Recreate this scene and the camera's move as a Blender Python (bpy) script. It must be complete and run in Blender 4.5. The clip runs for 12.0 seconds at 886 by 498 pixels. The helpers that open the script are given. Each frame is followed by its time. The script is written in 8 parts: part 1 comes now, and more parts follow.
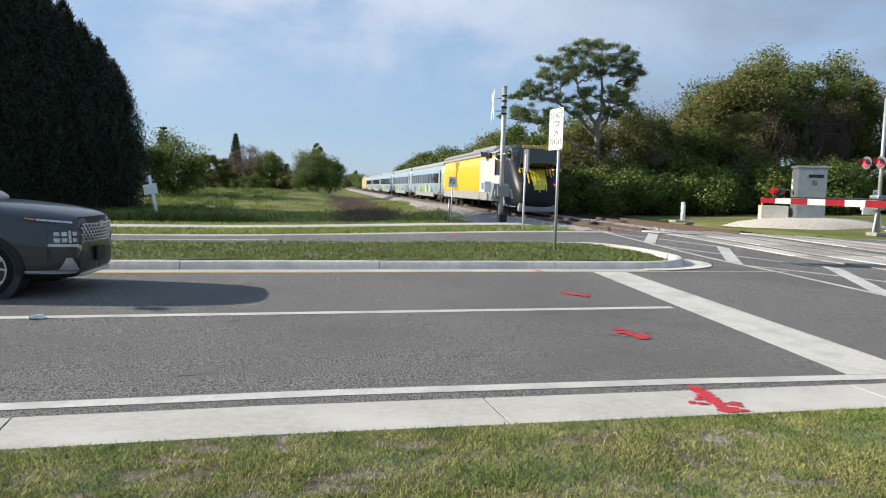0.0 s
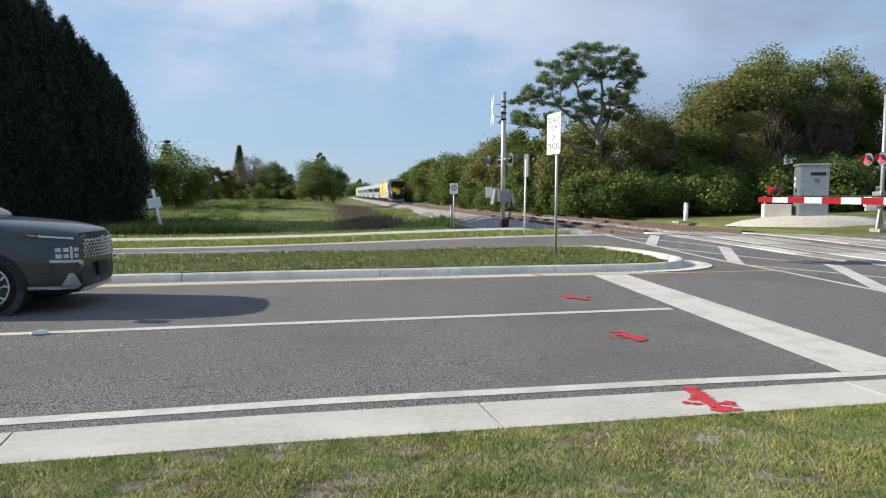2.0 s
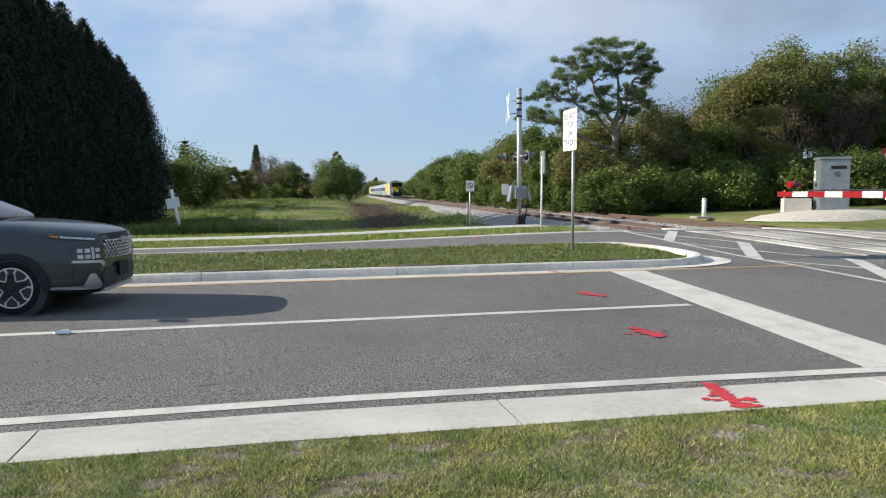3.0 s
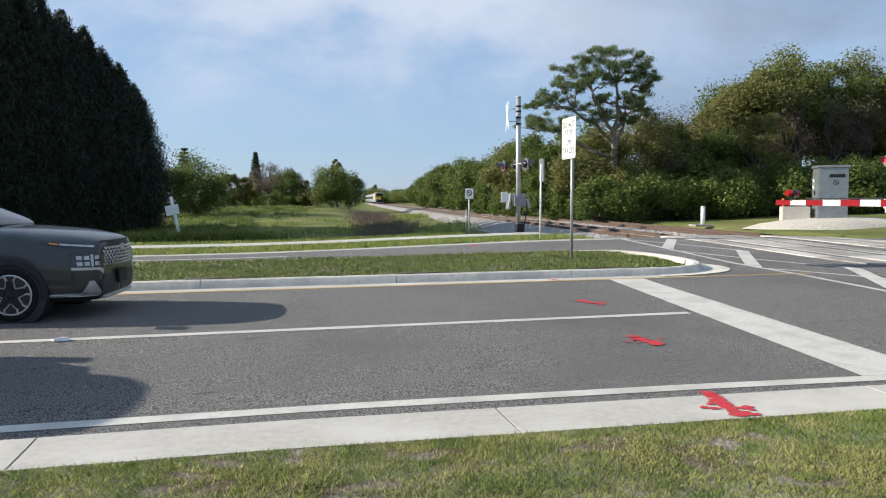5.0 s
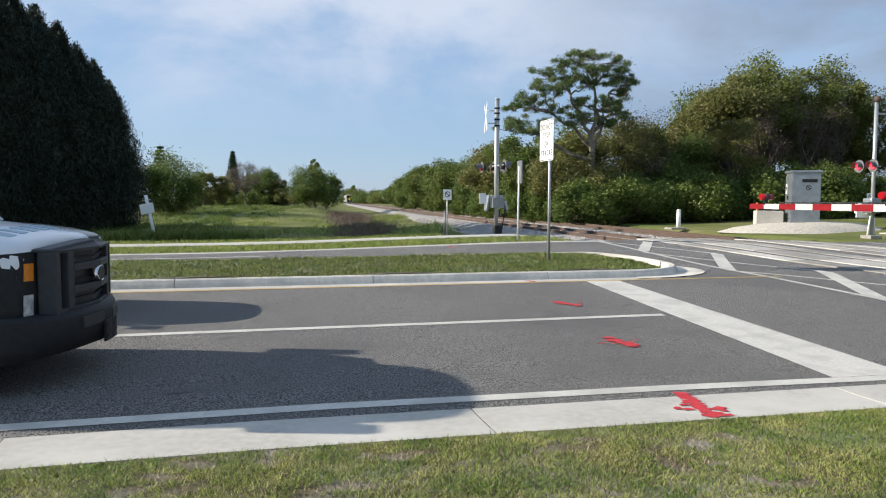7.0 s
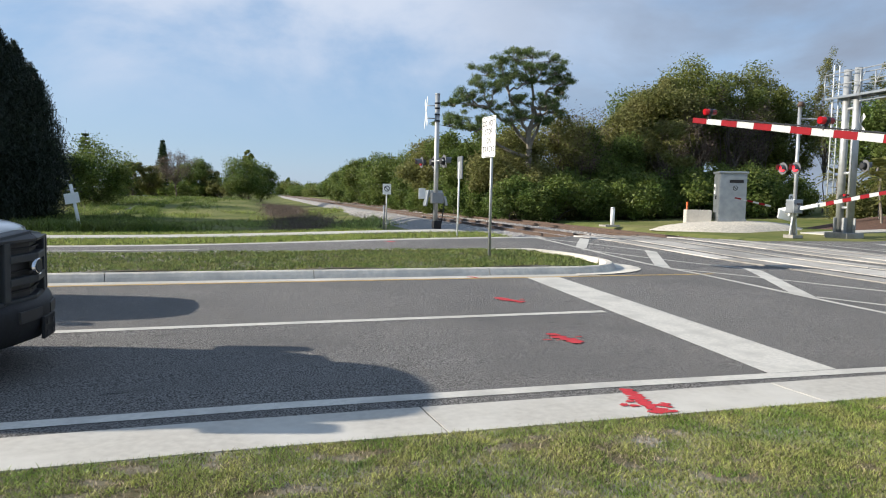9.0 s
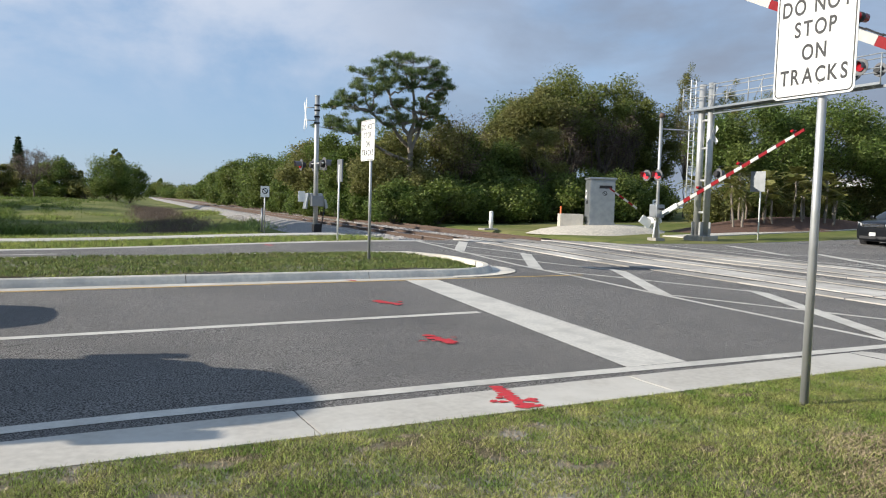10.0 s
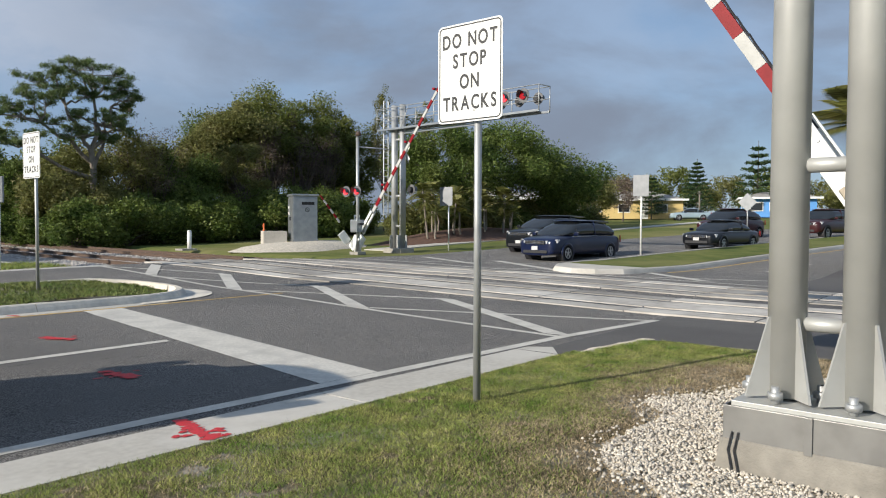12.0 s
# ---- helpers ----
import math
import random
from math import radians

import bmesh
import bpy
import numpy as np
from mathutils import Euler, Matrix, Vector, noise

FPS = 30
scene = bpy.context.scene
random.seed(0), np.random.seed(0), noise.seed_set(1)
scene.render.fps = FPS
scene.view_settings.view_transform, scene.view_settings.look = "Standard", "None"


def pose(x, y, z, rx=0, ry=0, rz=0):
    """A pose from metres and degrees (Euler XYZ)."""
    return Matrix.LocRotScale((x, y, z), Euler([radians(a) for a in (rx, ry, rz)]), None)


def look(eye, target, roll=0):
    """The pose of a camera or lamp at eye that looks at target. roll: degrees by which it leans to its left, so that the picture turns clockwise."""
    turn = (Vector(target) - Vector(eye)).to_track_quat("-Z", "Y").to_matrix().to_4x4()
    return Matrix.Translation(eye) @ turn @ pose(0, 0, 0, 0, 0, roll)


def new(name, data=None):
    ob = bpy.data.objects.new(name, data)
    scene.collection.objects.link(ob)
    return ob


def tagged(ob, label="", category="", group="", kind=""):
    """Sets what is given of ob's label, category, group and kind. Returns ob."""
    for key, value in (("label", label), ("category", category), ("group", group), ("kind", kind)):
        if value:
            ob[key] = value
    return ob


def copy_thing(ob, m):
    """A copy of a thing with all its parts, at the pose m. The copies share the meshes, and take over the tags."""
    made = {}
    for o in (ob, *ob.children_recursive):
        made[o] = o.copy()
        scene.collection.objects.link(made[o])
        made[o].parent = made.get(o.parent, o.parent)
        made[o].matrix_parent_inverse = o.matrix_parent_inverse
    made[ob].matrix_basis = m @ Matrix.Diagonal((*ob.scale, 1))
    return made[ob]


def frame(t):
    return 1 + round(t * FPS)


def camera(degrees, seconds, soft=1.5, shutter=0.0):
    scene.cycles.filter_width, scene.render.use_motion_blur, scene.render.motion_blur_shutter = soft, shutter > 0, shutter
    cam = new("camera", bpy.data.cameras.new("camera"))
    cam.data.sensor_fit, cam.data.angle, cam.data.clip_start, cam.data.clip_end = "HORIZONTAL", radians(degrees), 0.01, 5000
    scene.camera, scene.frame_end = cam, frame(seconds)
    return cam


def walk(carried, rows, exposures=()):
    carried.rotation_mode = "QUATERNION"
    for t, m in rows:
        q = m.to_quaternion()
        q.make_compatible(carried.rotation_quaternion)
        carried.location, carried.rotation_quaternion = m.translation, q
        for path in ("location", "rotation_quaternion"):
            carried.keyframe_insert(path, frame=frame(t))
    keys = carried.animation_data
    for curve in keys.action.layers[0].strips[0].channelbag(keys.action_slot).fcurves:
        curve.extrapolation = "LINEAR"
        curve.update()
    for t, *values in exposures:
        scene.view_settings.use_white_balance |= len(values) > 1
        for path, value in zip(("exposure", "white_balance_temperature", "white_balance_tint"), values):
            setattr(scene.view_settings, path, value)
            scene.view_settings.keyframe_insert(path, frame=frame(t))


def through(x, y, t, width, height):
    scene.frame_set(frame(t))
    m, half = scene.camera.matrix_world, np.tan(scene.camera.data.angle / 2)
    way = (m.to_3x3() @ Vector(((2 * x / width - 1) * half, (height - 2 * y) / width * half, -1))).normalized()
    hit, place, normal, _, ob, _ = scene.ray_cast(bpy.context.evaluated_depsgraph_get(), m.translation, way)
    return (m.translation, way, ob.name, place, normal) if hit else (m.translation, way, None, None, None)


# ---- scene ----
cam = camera(62.32, 12.0, soft=1.1)

PATH = [
    (0.0, pose(-0.082, 0.122, 1.665, 85.26, -1.60, -14.46)),
    (0.5, pose(0.002, 0.031, 1.672, 85.32, -1.96, -14.24)),
    (1.0, pose(0.037, -0.007, 1.679, 85.67, -1.30, -14.59)),
    (1.5, pose(0.016, -0.006, 1.683, 85.82, -0.60, -14.39)),
    (2.0, pose(0.006, 0.026, 1.680, 85.75, -0.22, -14.12)),
    (2.5, pose(-0.002, 0.021, 1.685, 85.60, 0.16, -13.60)),
    (3.0, pose(-0.003, 0.013, 1.682, 85.56, 0.34, -12.87)),
    (5.0, pose(-0.004, -0.001, 1.688, 86.14, 0.24, -12.93)),
    (5.5, pose(-0.007, -0.003, 1.685, 86.23, 0.05, -13.50)),
    (6.0, pose(0.002, 0.002, 1.683, 86.26, -0.13, -13.95)),
    (6.5, pose(0.015, 0.005, 1.680, 86.27, -0.22, -14.29)),
    (8.5, pose(-0.048, 0.080, 1.677, 85.94, -0.86, -17.28)),
    (9.0, pose(-0.084, 0.117, 1.689, 85.88, -1.22, -19.57)),
    (9.5, pose(-0.105, 0.107, 1.692, 86.01, -1.49, -23.37)),
    (10.0, pose(-0.053, -0.003, 1.696, 86.36, -1.61, -28.71)),
    (10.5, pose(0.023, -0.093, 1.702, 86.88, -1.43, -35.17)),
    (11.0, pose(0.061, -0.145, 1.714, 87.42, -0.98, -41.79)),
    (11.5, pose(0.097, -0.142, 1.720, 87.81, -0.51, -47.33)),
    (12.0, pose(0.135, -0.116, 1.728, 87.97, -0.21, -51.29)),
]
walk(cam, PATH, exposures=[(0.0, 0.55), (9.0, 0.55), (10.0, 0.46), (11.0, 0.30), (12.0, 0.18)])

from mathutils.bvhtree import BVHTree

# ---- light ----
SUN_EL, SUN_AZ = radians(24.0), math.atan2(-1.0, 0.29)      # azimuth clockwise from +y
world = bpy.data.worlds.new("world")
scene.world = world
world.use_nodes = True
wn, wl = world.node_tree.nodes, world.node_tree.links
wn.clear()
w_out = wn.new("ShaderNodeOutputWorld")
w_bg = wn.new("ShaderNodeBackground")
w_sky = wn.new("ShaderNodeTexSky")
w_sky.sky_type = "NISHITA"
w_sky.sun_disc = False
w_sky.sun_elevation, w_sky.sun_rotation = SUN_EL, SUN_AZ
w_sky.air_density, w_sky.dust_density, w_sky.ozone_density = 1.0, 0.3, 2.0
w_co = wn.new("ShaderNodeTexCoord")
w_sep = wn.new("ShaderNodeSeparateXYZ")
wl.new(w_co.outputs["Generated"], w_sep.inputs["Vector"])


def w_noise(scale, detail, rough, loc, stretch, lo, hi, distort=0.3):
    mp = wn.new("ShaderNodeMapping")
    mp.inputs["Scale"].default_value, mp.inputs["Location"].default_value = stretch, loc
    nz = wn.new("ShaderNodeTexNoise")
    nz.inputs["Scale"].default_value, nz.inputs["Detail"].default_value, nz.inputs["Roughness"].default_value, nz.inputs["Distortion"].default_value = scale, detail, rough, distort
    mr = wn.new("ShaderNodeMapRange")
    mr.interpolation_type = "SMOOTHSTEP"
    mr.inputs["From Min"].default_value, mr.inputs["From Max"].default_value = lo, hi
    wl.new(w_co.outputs["Generated"], mp.inputs["Vector"])
    wl.new(mp.outputs["Vector"], nz.inputs["Vector"])
    wl.new(nz.outputs["Fac"], mr.inputs["Value"])
    return mr.outputs["Result"]


def w_range(sock, a, b, c, d):
    mr = wn.new("ShaderNodeMapRange")
    mr.interpolation_type = "SMOOTHSTEP"
    for k, v in zip(("From Min", "From Max", "To Min", "To Max"), (a, b, c, d)):
        mr.inputs[k].default_value = v
    wl.new(sock, mr.inputs["Value"])
    return mr.outputs["Result"]


def w_mul(a, b):
    m = wn.new("ShaderNodeMath")
    m.operation = "MULTIPLY"
    wl.new(a, m.inputs[0])
    wl.new(b, m.inputs[1])
    return m.outputs["Value"]


def w_mixc(fac, c1, c2):
    m = wn.new("ShaderNodeMixRGB")
    for sock, v in ((m.inputs["Fac"], fac), (m.inputs["Color1"], c1), (m.inputs["Color2"], c2)):
        if isinstance(v, (tuple, float)):
            sock.default_value = v
        else:
            wl.new(v, sock)
    return m.outputs["Color"]


# clear blue haze low down, high white cloud ahead, a grey cloud bank to the east
haze = w_mixc(0.72, w_sky.outputs["Color"], (1.75, 2.75, 4.35, 1))
w_dot = wn.new("ShaderNodeVectorMath")
w_dot.operation = "DOT_PRODUCT"
w_dot.inputs[1].default_value = Vector((0.02, 0.94, 0.34)).normalized()
wl.new(w_co.outputs["Generated"], w_dot.inputs[0])
w_near = w_range(w_dot.outputs["Value"], 0.80, 0.985, 0.30, 1.0)
white = w_mul(w_mul(w_noise(2.3, 10.0, 0.56, (0.55, 0.3, 0.9), (1.0, 1.0, 1.7), 0.34, 0.60), w_range(w_sep.outputs["Z"], 0.06, 0.20, 0.06, 0.95)), w_near)
sky1 = w_mixc(white, haze, (4.0, 4.45, 5.3, 1))
bank = w_mul(w_noise(2.6, 8.0, 0.55, (0.1, 0.7, 0.2), (1.0, 1.0, 2.6), 0.30, 0.62), w_range(w_sep.outputs["X"], 0.25, 0.72, 0.0, 0.9))
sky2 = w_mixc(bank, sky1, (1.75, 2.05, 2.65, 1))
wl.new(sky2, w_bg.inputs["Color"])
w_bg.inputs["Strength"].default_value = 0.115
wl.new(w_bg.outputs["Background"], w_out.inputs["Surface"])
sun = new("sun", bpy.data.lights.new("sun", "SUN"))
sun.data.energy, sun.data.angle, sun.data.color = 5.0, radians(0.6), (1.0, 0.93, 0.82)
sun.matrix_world = look((-40, 10, 20), (-40 + math.cos(SUN_EL), 10 - 0.29 * math.cos(SUN_EL), 20 - math.sin(SUN_EL) * 1.028))



# ---- materials ----
def surf(name, c1, c2=None, scale=8.0, rough=0.8, metal=0.0, bump=0.0, bscale=None, c3=None, scale3=0.6, spec=0.5, island=0.0, stretch=None, coat=0.0, objrand=0.0, hard=0.18):
    """A procedural surface: two colours mixed by fine noise, a third by coarse noise, a bump."""
    m = bpy.data.materials.new(name)
    m.use_nodes = True
    n, l = m.node_tree.nodes, m.node_tree.links
    b = n["Principled BSDF"]
    b.inputs["Roughness"].default_value, b.inputs["Metallic"].default_value = rough, metal
    b.inputs["Specular IOR Level"].default_value = spec
    b.inputs["Coat Weight"].default_value = coat
    b.inputs["Coat Roughness"].default_value = 0.05
    c2 = c2 or tuple(v * 0.8 for v in c1)
    co = n.new("ShaderNodeTexCoord")
    vec = co.outputs["Object"]
    if stretch:
        mp = n.new("ShaderNodeMapping")
        mp.inputs["Scale"].default_value = stretch
        l.new(vec, mp.inputs["Vector"])
        vec = mp.outputs["Vector"]
    t1 = n.new("ShaderNodeTexNoise")
    t1.inputs["Scale"].default_value, t1.inputs["Detail"].default_value = scale, 6.0
    l.new(vec, t1.inputs["Vector"])
    r1 = n.new("ShaderNodeMapRange")
    r1.inputs["From Min"].default_value, r1.inputs["From Max"].default_value = 0.5 - hard, 0.5 + hard
    l.new(t1.outputs["Fac"], r1.inputs["Value"])
    mx = n.new("ShaderNodeMixRGB")
    mx.inputs["Color1"].default_value, mx.inputs["Color2"].default_value = (*c1, 1), (*c2, 1)
    l.new(r1.outputs["Result"], mx.inputs["Fac"])
    col = mx.outputs["Color"]
    if c3:
        t3 = n.new("ShaderNodeTexNoise")
        t3.inputs["Scale"].default_value, t3.inputs["Detail"].default_value = scale3, 5.0
        l.new(vec, t3.inputs["Vector"])
        r3 = n.new("ShaderNodeMapRange")
        r3.inputs["From Min"].default_value, r3.inputs["From Max"].default_value = 0.45, 0.70
        l.new(t3.outputs["Fac"], r3.inputs["Value"])
        m3 = n.new("ShaderNodeMixRGB")
        m3.inputs["Color2"].default_value = (*c3, 1)
        l.new(r3.outputs["Result"], m3.inputs["Fac"])
        l.new(col, m3.inputs["Color1"])
        col = m3.outputs["Color"]
    if island or objrand:
        if island:
            g = n.new("ShaderNodeNewGeometry").outputs["Random Per Island"]
        else:
            g = n.new("ShaderNodeObjectInfo").outputs["Random"]
        k = island or objrand
        r = n.new("ShaderNodeMapRange")
        r.inputs["To Min"].default_value, r.inputs["To Max"].default_value = 1 - k, 1 + k
        l.new(g, r.inputs["Value"])
        hv = n.new("ShaderNodeHueSaturation")
        l.new(r.outputs["Result"], hv.inputs["Value"])
        l.new(col, hv.inputs["Color"])
        col = hv.outputs["Color"]
    l.new(col, b.inputs["Base Color"])
    if bump:
        t2 = n.new("ShaderNodeTexNoise")
        t2.inputs["Scale"].default_value, t2.inputs["Detail"].default_value = bscale or scale * 3, 4.0
        l.new(vec, t2.inputs["Vector"])
        bp = n.new("ShaderNodeBump")
        bp.inputs["Strength"].default_value, bp.inputs["Distance"].default_value = min(1.0, bump), 0.02
        l.new(t2.outputs["Fac"], bp.inputs["Height"])
        l.new(bp.outputs["Normal"], b.inputs["Normal"])
    return m


def leaf_mat(name, c1, c2, scale=1.2, island=0.45, through=0.25):
    m = surf(name, c1, c2, scale=scale, rough=0.55, spec=0.3, island=island)
    n, l = m.node_tree.nodes, m.node_tree.links
    b, out = n["Principled BSDF"], n["Material Output"]
    tr = n.new("ShaderNodeBsdfTranslucent")
    src = b.inputs["Base Color"].links[0].from_socket
    l.new(src, tr.inputs["Color"])
    ms = n.new("ShaderNodeMixShader")
    ms.inputs["Fac"].default_value = through
    l.new(b.outputs["BSDF"], ms.inputs[1])
    l.new(tr.outputs["BSDF"], ms.inputs[2])
    l.new(ms.outputs["Shader"], out.inputs["Surface"])
    return m


def glow(name, colour, strength):
    m = bpy.data.materials.new(name)
    m.use_nodes = True
    b = m.node_tree.nodes["Principled BSDF"]
    b.inputs["Base Color"].default_value = (*colour, 1)
    b.inputs["Emission Color"].default_value = (*colour, 1)
    b.inputs["Emission Strength"].default_value = strength
    return m


M_ASPHALT = surf("asphalt", (0.066, 0.062, 0.057), (0.335, 0.318, 0.298), scale=72, hard=0.07, rough=0.9, bump=0.9, bscale=220, c3=(0.155, 0.148, 0.14), scale3=0.35, spec=0.25)
an, al = M_ASPHALT.node_tree.nodes, M_ASPHALT.node_tree.links
a_co, a_map, a_tex, a_rng, a_mix = an.new("ShaderNodeTexCoord"), an.new("ShaderNodeMapping"), an.new("ShaderNodeTexNoise"), an.new("ShaderNodeMapRange"), an.new("ShaderNodeMixRGB")
a_map.inputs["Scale"].default_value = (0.8, 3.2, 1.0)
a_tex.inputs["Scale"].default_value, a_tex.inputs["Detail"].default_value, a_tex.inputs["Roughness"].default_value = 1.5, 12.0, 0.76
a_rng.inputs["From Min"].default_value, a_rng.inputs["From Max"].default_value, a_rng.inputs["To Max"].default_value = 0.60, 0.70, 0.85
a_mix.inputs["Color2"].default_value = (0.035, 0.034, 0.033, 1)
al.new(a_co.outputs["Object"], a_map.inputs["Vector"])
al.new(a_map.outputs["Vector"], a_tex.inputs["Vector"])
al.new(a_tex.outputs["Fac"], a_rng.inputs["Value"])
al.new(a_rng.outputs["Result"], a_mix.inputs["Fac"])
a_bsdf = an["Principled BSDF"]
al.new(a_bsdf.inputs["Base Color"].links[0].from_socket, a_mix.inputs["Color1"])
al.new(a_mix.outputs["Color"], a_bsdf.inputs["Base Color"])
M_ASPHALT_OLD = surf("asphalt_old", (0.105, 0.10, 0.095), (0.15, 0.142, 0.135), scale=60, rough=0.9, bump=0.4, bscale=220, c3=(0.09, 0.085, 0.082), scale3=0.3, spec=0.25)
M_CONC = surf("concrete", (0.52, 0.49, 0.43), (0.44, 0.41, 0.36), scale=14, rough=0.85, bump=0.2, bscale=160, c3=(0.58, 0.55, 0.49), scale3=1.1, spec=0.3)
M_CONC_OLD = surf("concrete_old", (0.34, 0.315, 0.275), (0.25, 0.235, 0.21), scale=9, rough=0.9, bump=0.25, bscale=120, c3=(0.46, 0.43, 0.37), scale3=0.9, spec=0.3)
M_PANEL = surf("crossing_concrete", (0.42, 0.39, 0.345), (0.30, 0.275, 0.24), scale=4, rough=0.9, bump=0.2, bscale=90, c3=(0.50, 0.47, 0.42), scale3=0.7, objrand=0.32)
M_WHITE = surf("road_paint_white", (0.66, 0.625, 0.55), (0.54, 0.51, 0.45), scale=25, rough=0.7, bump=0.2, bscale=150, c3=(0.46, 0.435, 0.385), scale3=2.2)
M_YELLOW = surf("road_paint_yellow", (0.58, 0.37, 0.10), (0.40, 0.29, 0.13), scale=6, rough=0.75)
M_RED_PAINT = surf("spray_paint_red", (0.62, 0.03, 0.04), (0.45, 0.03, 0.035), scale=30, rough=0.7)
M_GRASS_SOIL = surf("turf", (0.075, 0.070, 0.032), (0.20, 0.165, 0.10), scale=12, rough=0.95, bump=0.9, bscale=30, c3=(0.38, 0.355, 0.31), scale3=1.3, spec=0.1)
M_FIELD = surf("field_turf", (0.085, 0.115, 0.030), (0.165, 0.175, 0.055), scale=1.2, rough=0.95, bump=0.8, bscale=9, c3=(0.24, 0.22, 0.09), scale3=0.13, spec=0.1)
M_BLADE = leaf_mat("grass_blades", (0.135, 0.225, 0.032), (0.37, 0.37, 0.115), scale=3.0, island=0.9, through=0.3)
M_THATCH = leaf_mat("dead_grass_blades", (0.24, 0.185, 0.11), (0.42, 0.34, 0.22), scale=3.0, island=0.6, through=0.15)
M_CLOVER = leaf_mat("median_leaves", (0.10, 0.16, 0.034), (0.215, 0.225, 0.072), scale=3.5, island=0.75)
M_BALLAST = surf("ballast_bed", (0.36, 0.34, 0.32), (0.15, 0.142, 0.135), scale=14, hard=0.12, rough=0.95, bump=1.0, bscale=20, c3=(0.26, 0.235, 0.21), scale3=0.5)
M_STONE = surf("ballast_stone", (0.52, 0.48, 0.44), (0.34, 0.315, 0.29), scale=5, rough=0.9, island=0.4)
M_WHITE_STONE = surf("white_stone", (0.64, 0.58, 0.49), (0.46, 0.41, 0.34), scale=5, rough=0.9, island=0.3)
M_SAND = surf("pale_gravel_mound", (0.68, 0.61, 0.50), (0.46, 0.41, 0.33), scale=9, rough=0.95, bump=0.9, bscale=20)
M_RUST = surf("rusty_rail", (0.12, 0.075, 0.05), (0.075, 0.05, 0.038), scale=12, rough=0.75, bump=0.2)
M_RAILTOP = surf("rail_head", (0.42, 0.38, 0.34), (0.30, 0.26, 0.22), scale=10, rough=0.35, metal=0.8)
M_TIE = surf("tie_wood", (0.10, 0.075, 0.055), (0.17, 0.13, 0.10), scale=8, rough=0.95, bump=0.4, objrand=0.25)
M_GALV = surf("galvanised_steel", (0.45, 0.46, 0.455), (0.38, 0.39, 0.385), scale=5, rough=0.5, metal=0.55, c3=(0.50, 0.50, 0.49), scale3=1.2, bump=0.05)
M_SILVER = surf("silver_paint", (0.50, 0.50, 0.475), (0.44, 0.44, 0.415), scale=3, rough=0.5, metal=0.3, c3=(0.37, 0.365, 0.345), scale3=0.9, bump=0.04)
M_CAB = surf("aluminium_cabinet", (0.38, 0.40, 0.415), (0.30, 0.32, 0.335), scale=3, rough=0.38, metal=0.7)
M_SIGN_WHITE = surf("sign_white", (0.80, 0.80, 0.77), (0.74, 0.74, 0.71), scale=3, rough=0.45)
M_SIGN_BACK = surf("sign_aluminium", (0.27, 0.28, 0.29), (0.22, 0.23, 0.24), scale=4, rough=0.45, metal=0.6)
M_BLACK = surf("black_paint", (0.018, 0.018, 0.02), (0.03, 0.03, 0.032), scale=6, rough=0.55)
M_DARK = surf("dark_plastic", (0.022, 0.023, 0.025), (0.016, 0.016, 0.018), scale=14, rough=0.6, spec=0.25, bump=0.08)
M_ARM_RED = surf("reflective_red", (0.25, 0.010, 0.015), (0.20, 0.008, 0.012), scale=8, rough=0.5, spec=0.2)
M_ARM_WHITE = surf("reflective_white", (0.50, 0.50, 0.475), (0.43, 0.43, 0.41), scale=8, rough=0.5, spec=0.2)
M_HOOD = surf("hood_grey", (0.10, 0.10, 0.105), (0.15, 0.15, 0.155), scale=5, rough=0.5)
M_LENS = surf("red_lens", (0.35, 0.01, 0.015), (0.28, 0.01, 0.012), scale=8, rough=0.15)
M_LENS_LIT = glow("red_lens_lit", (0.9, 0.03, 0.05), 0.8)
M_BARK = surf("bark", (0.13, 0.105, 0.08), (0.075, 0.06, 0.048), scale=7, rough=0.95, bump=0.8, bscale=14, stretch=(1, 1, 0.25))
M_BARK_PALE = surf("bark_pale", (0.27, 0.235, 0.19), (0.16, 0.135, 0.11), scale=6, rough=0.95, bump=0.7, bscale=12, stretch=(1, 1, 0.25))
M_OAK = leaf_mat("oak_leaves", (0.14, 0.18, 0.042), (0.205, 0.215, 0.062), scale=0.5, through=0.45)
M_OLIVE = leaf_mat("olive_leaves", (0.17, 0.185, 0.052), (0.225, 0.21, 0.08), scale=0.5, through=0.45)
M_BUSH = leaf_mat("bush_leaves", (0.088, 0.145, 0.030), (0.17, 0.205, 0.052), scale=0.6, island=0.55, through=0.42)
M_BRIGHT = leaf_mat("bright_leaves", (0.10, 0.15, 0.025), (0.15, 0.175, 0.04), scale=0.6, island=0.5)
M_PINE = leaf_mat("pine_needles", (0.11, 0.165, 0.055), (0.17, 0.21, 0.08), scale=0.7, through=0.4)
# near-black needles: the backlit shade of the row is put into their colour
M_CASU = leaf_mat("casuarina_needles_backlit", (0.015, 0.026, 0.016), (0.026, 0.038, 0.022), scale=0.4, island=0.4, through=0.1)
M_NORF = leaf_mat("norfolk_needles", (0.035, 0.07, 0.025), (0.055, 0.09, 0.03), scale=0.6)
M_PALM = leaf_mat("palm_fronds", (0.13, 0.15, 0.035), (0.19, 0.17, 0.055), scale=0.8)
M_DRY = leaf_mat("dry_twigs", (0.16, 0.115, 0.085), (0.12, 0.09, 0.07), scale=0.8, through=0.1)
M_MULCH = surf("mulch", (0.14, 0.075, 0.05), (0.09, 0.05, 0.035), scale=6, rough=0.95, bump=0.9, bscale=18)


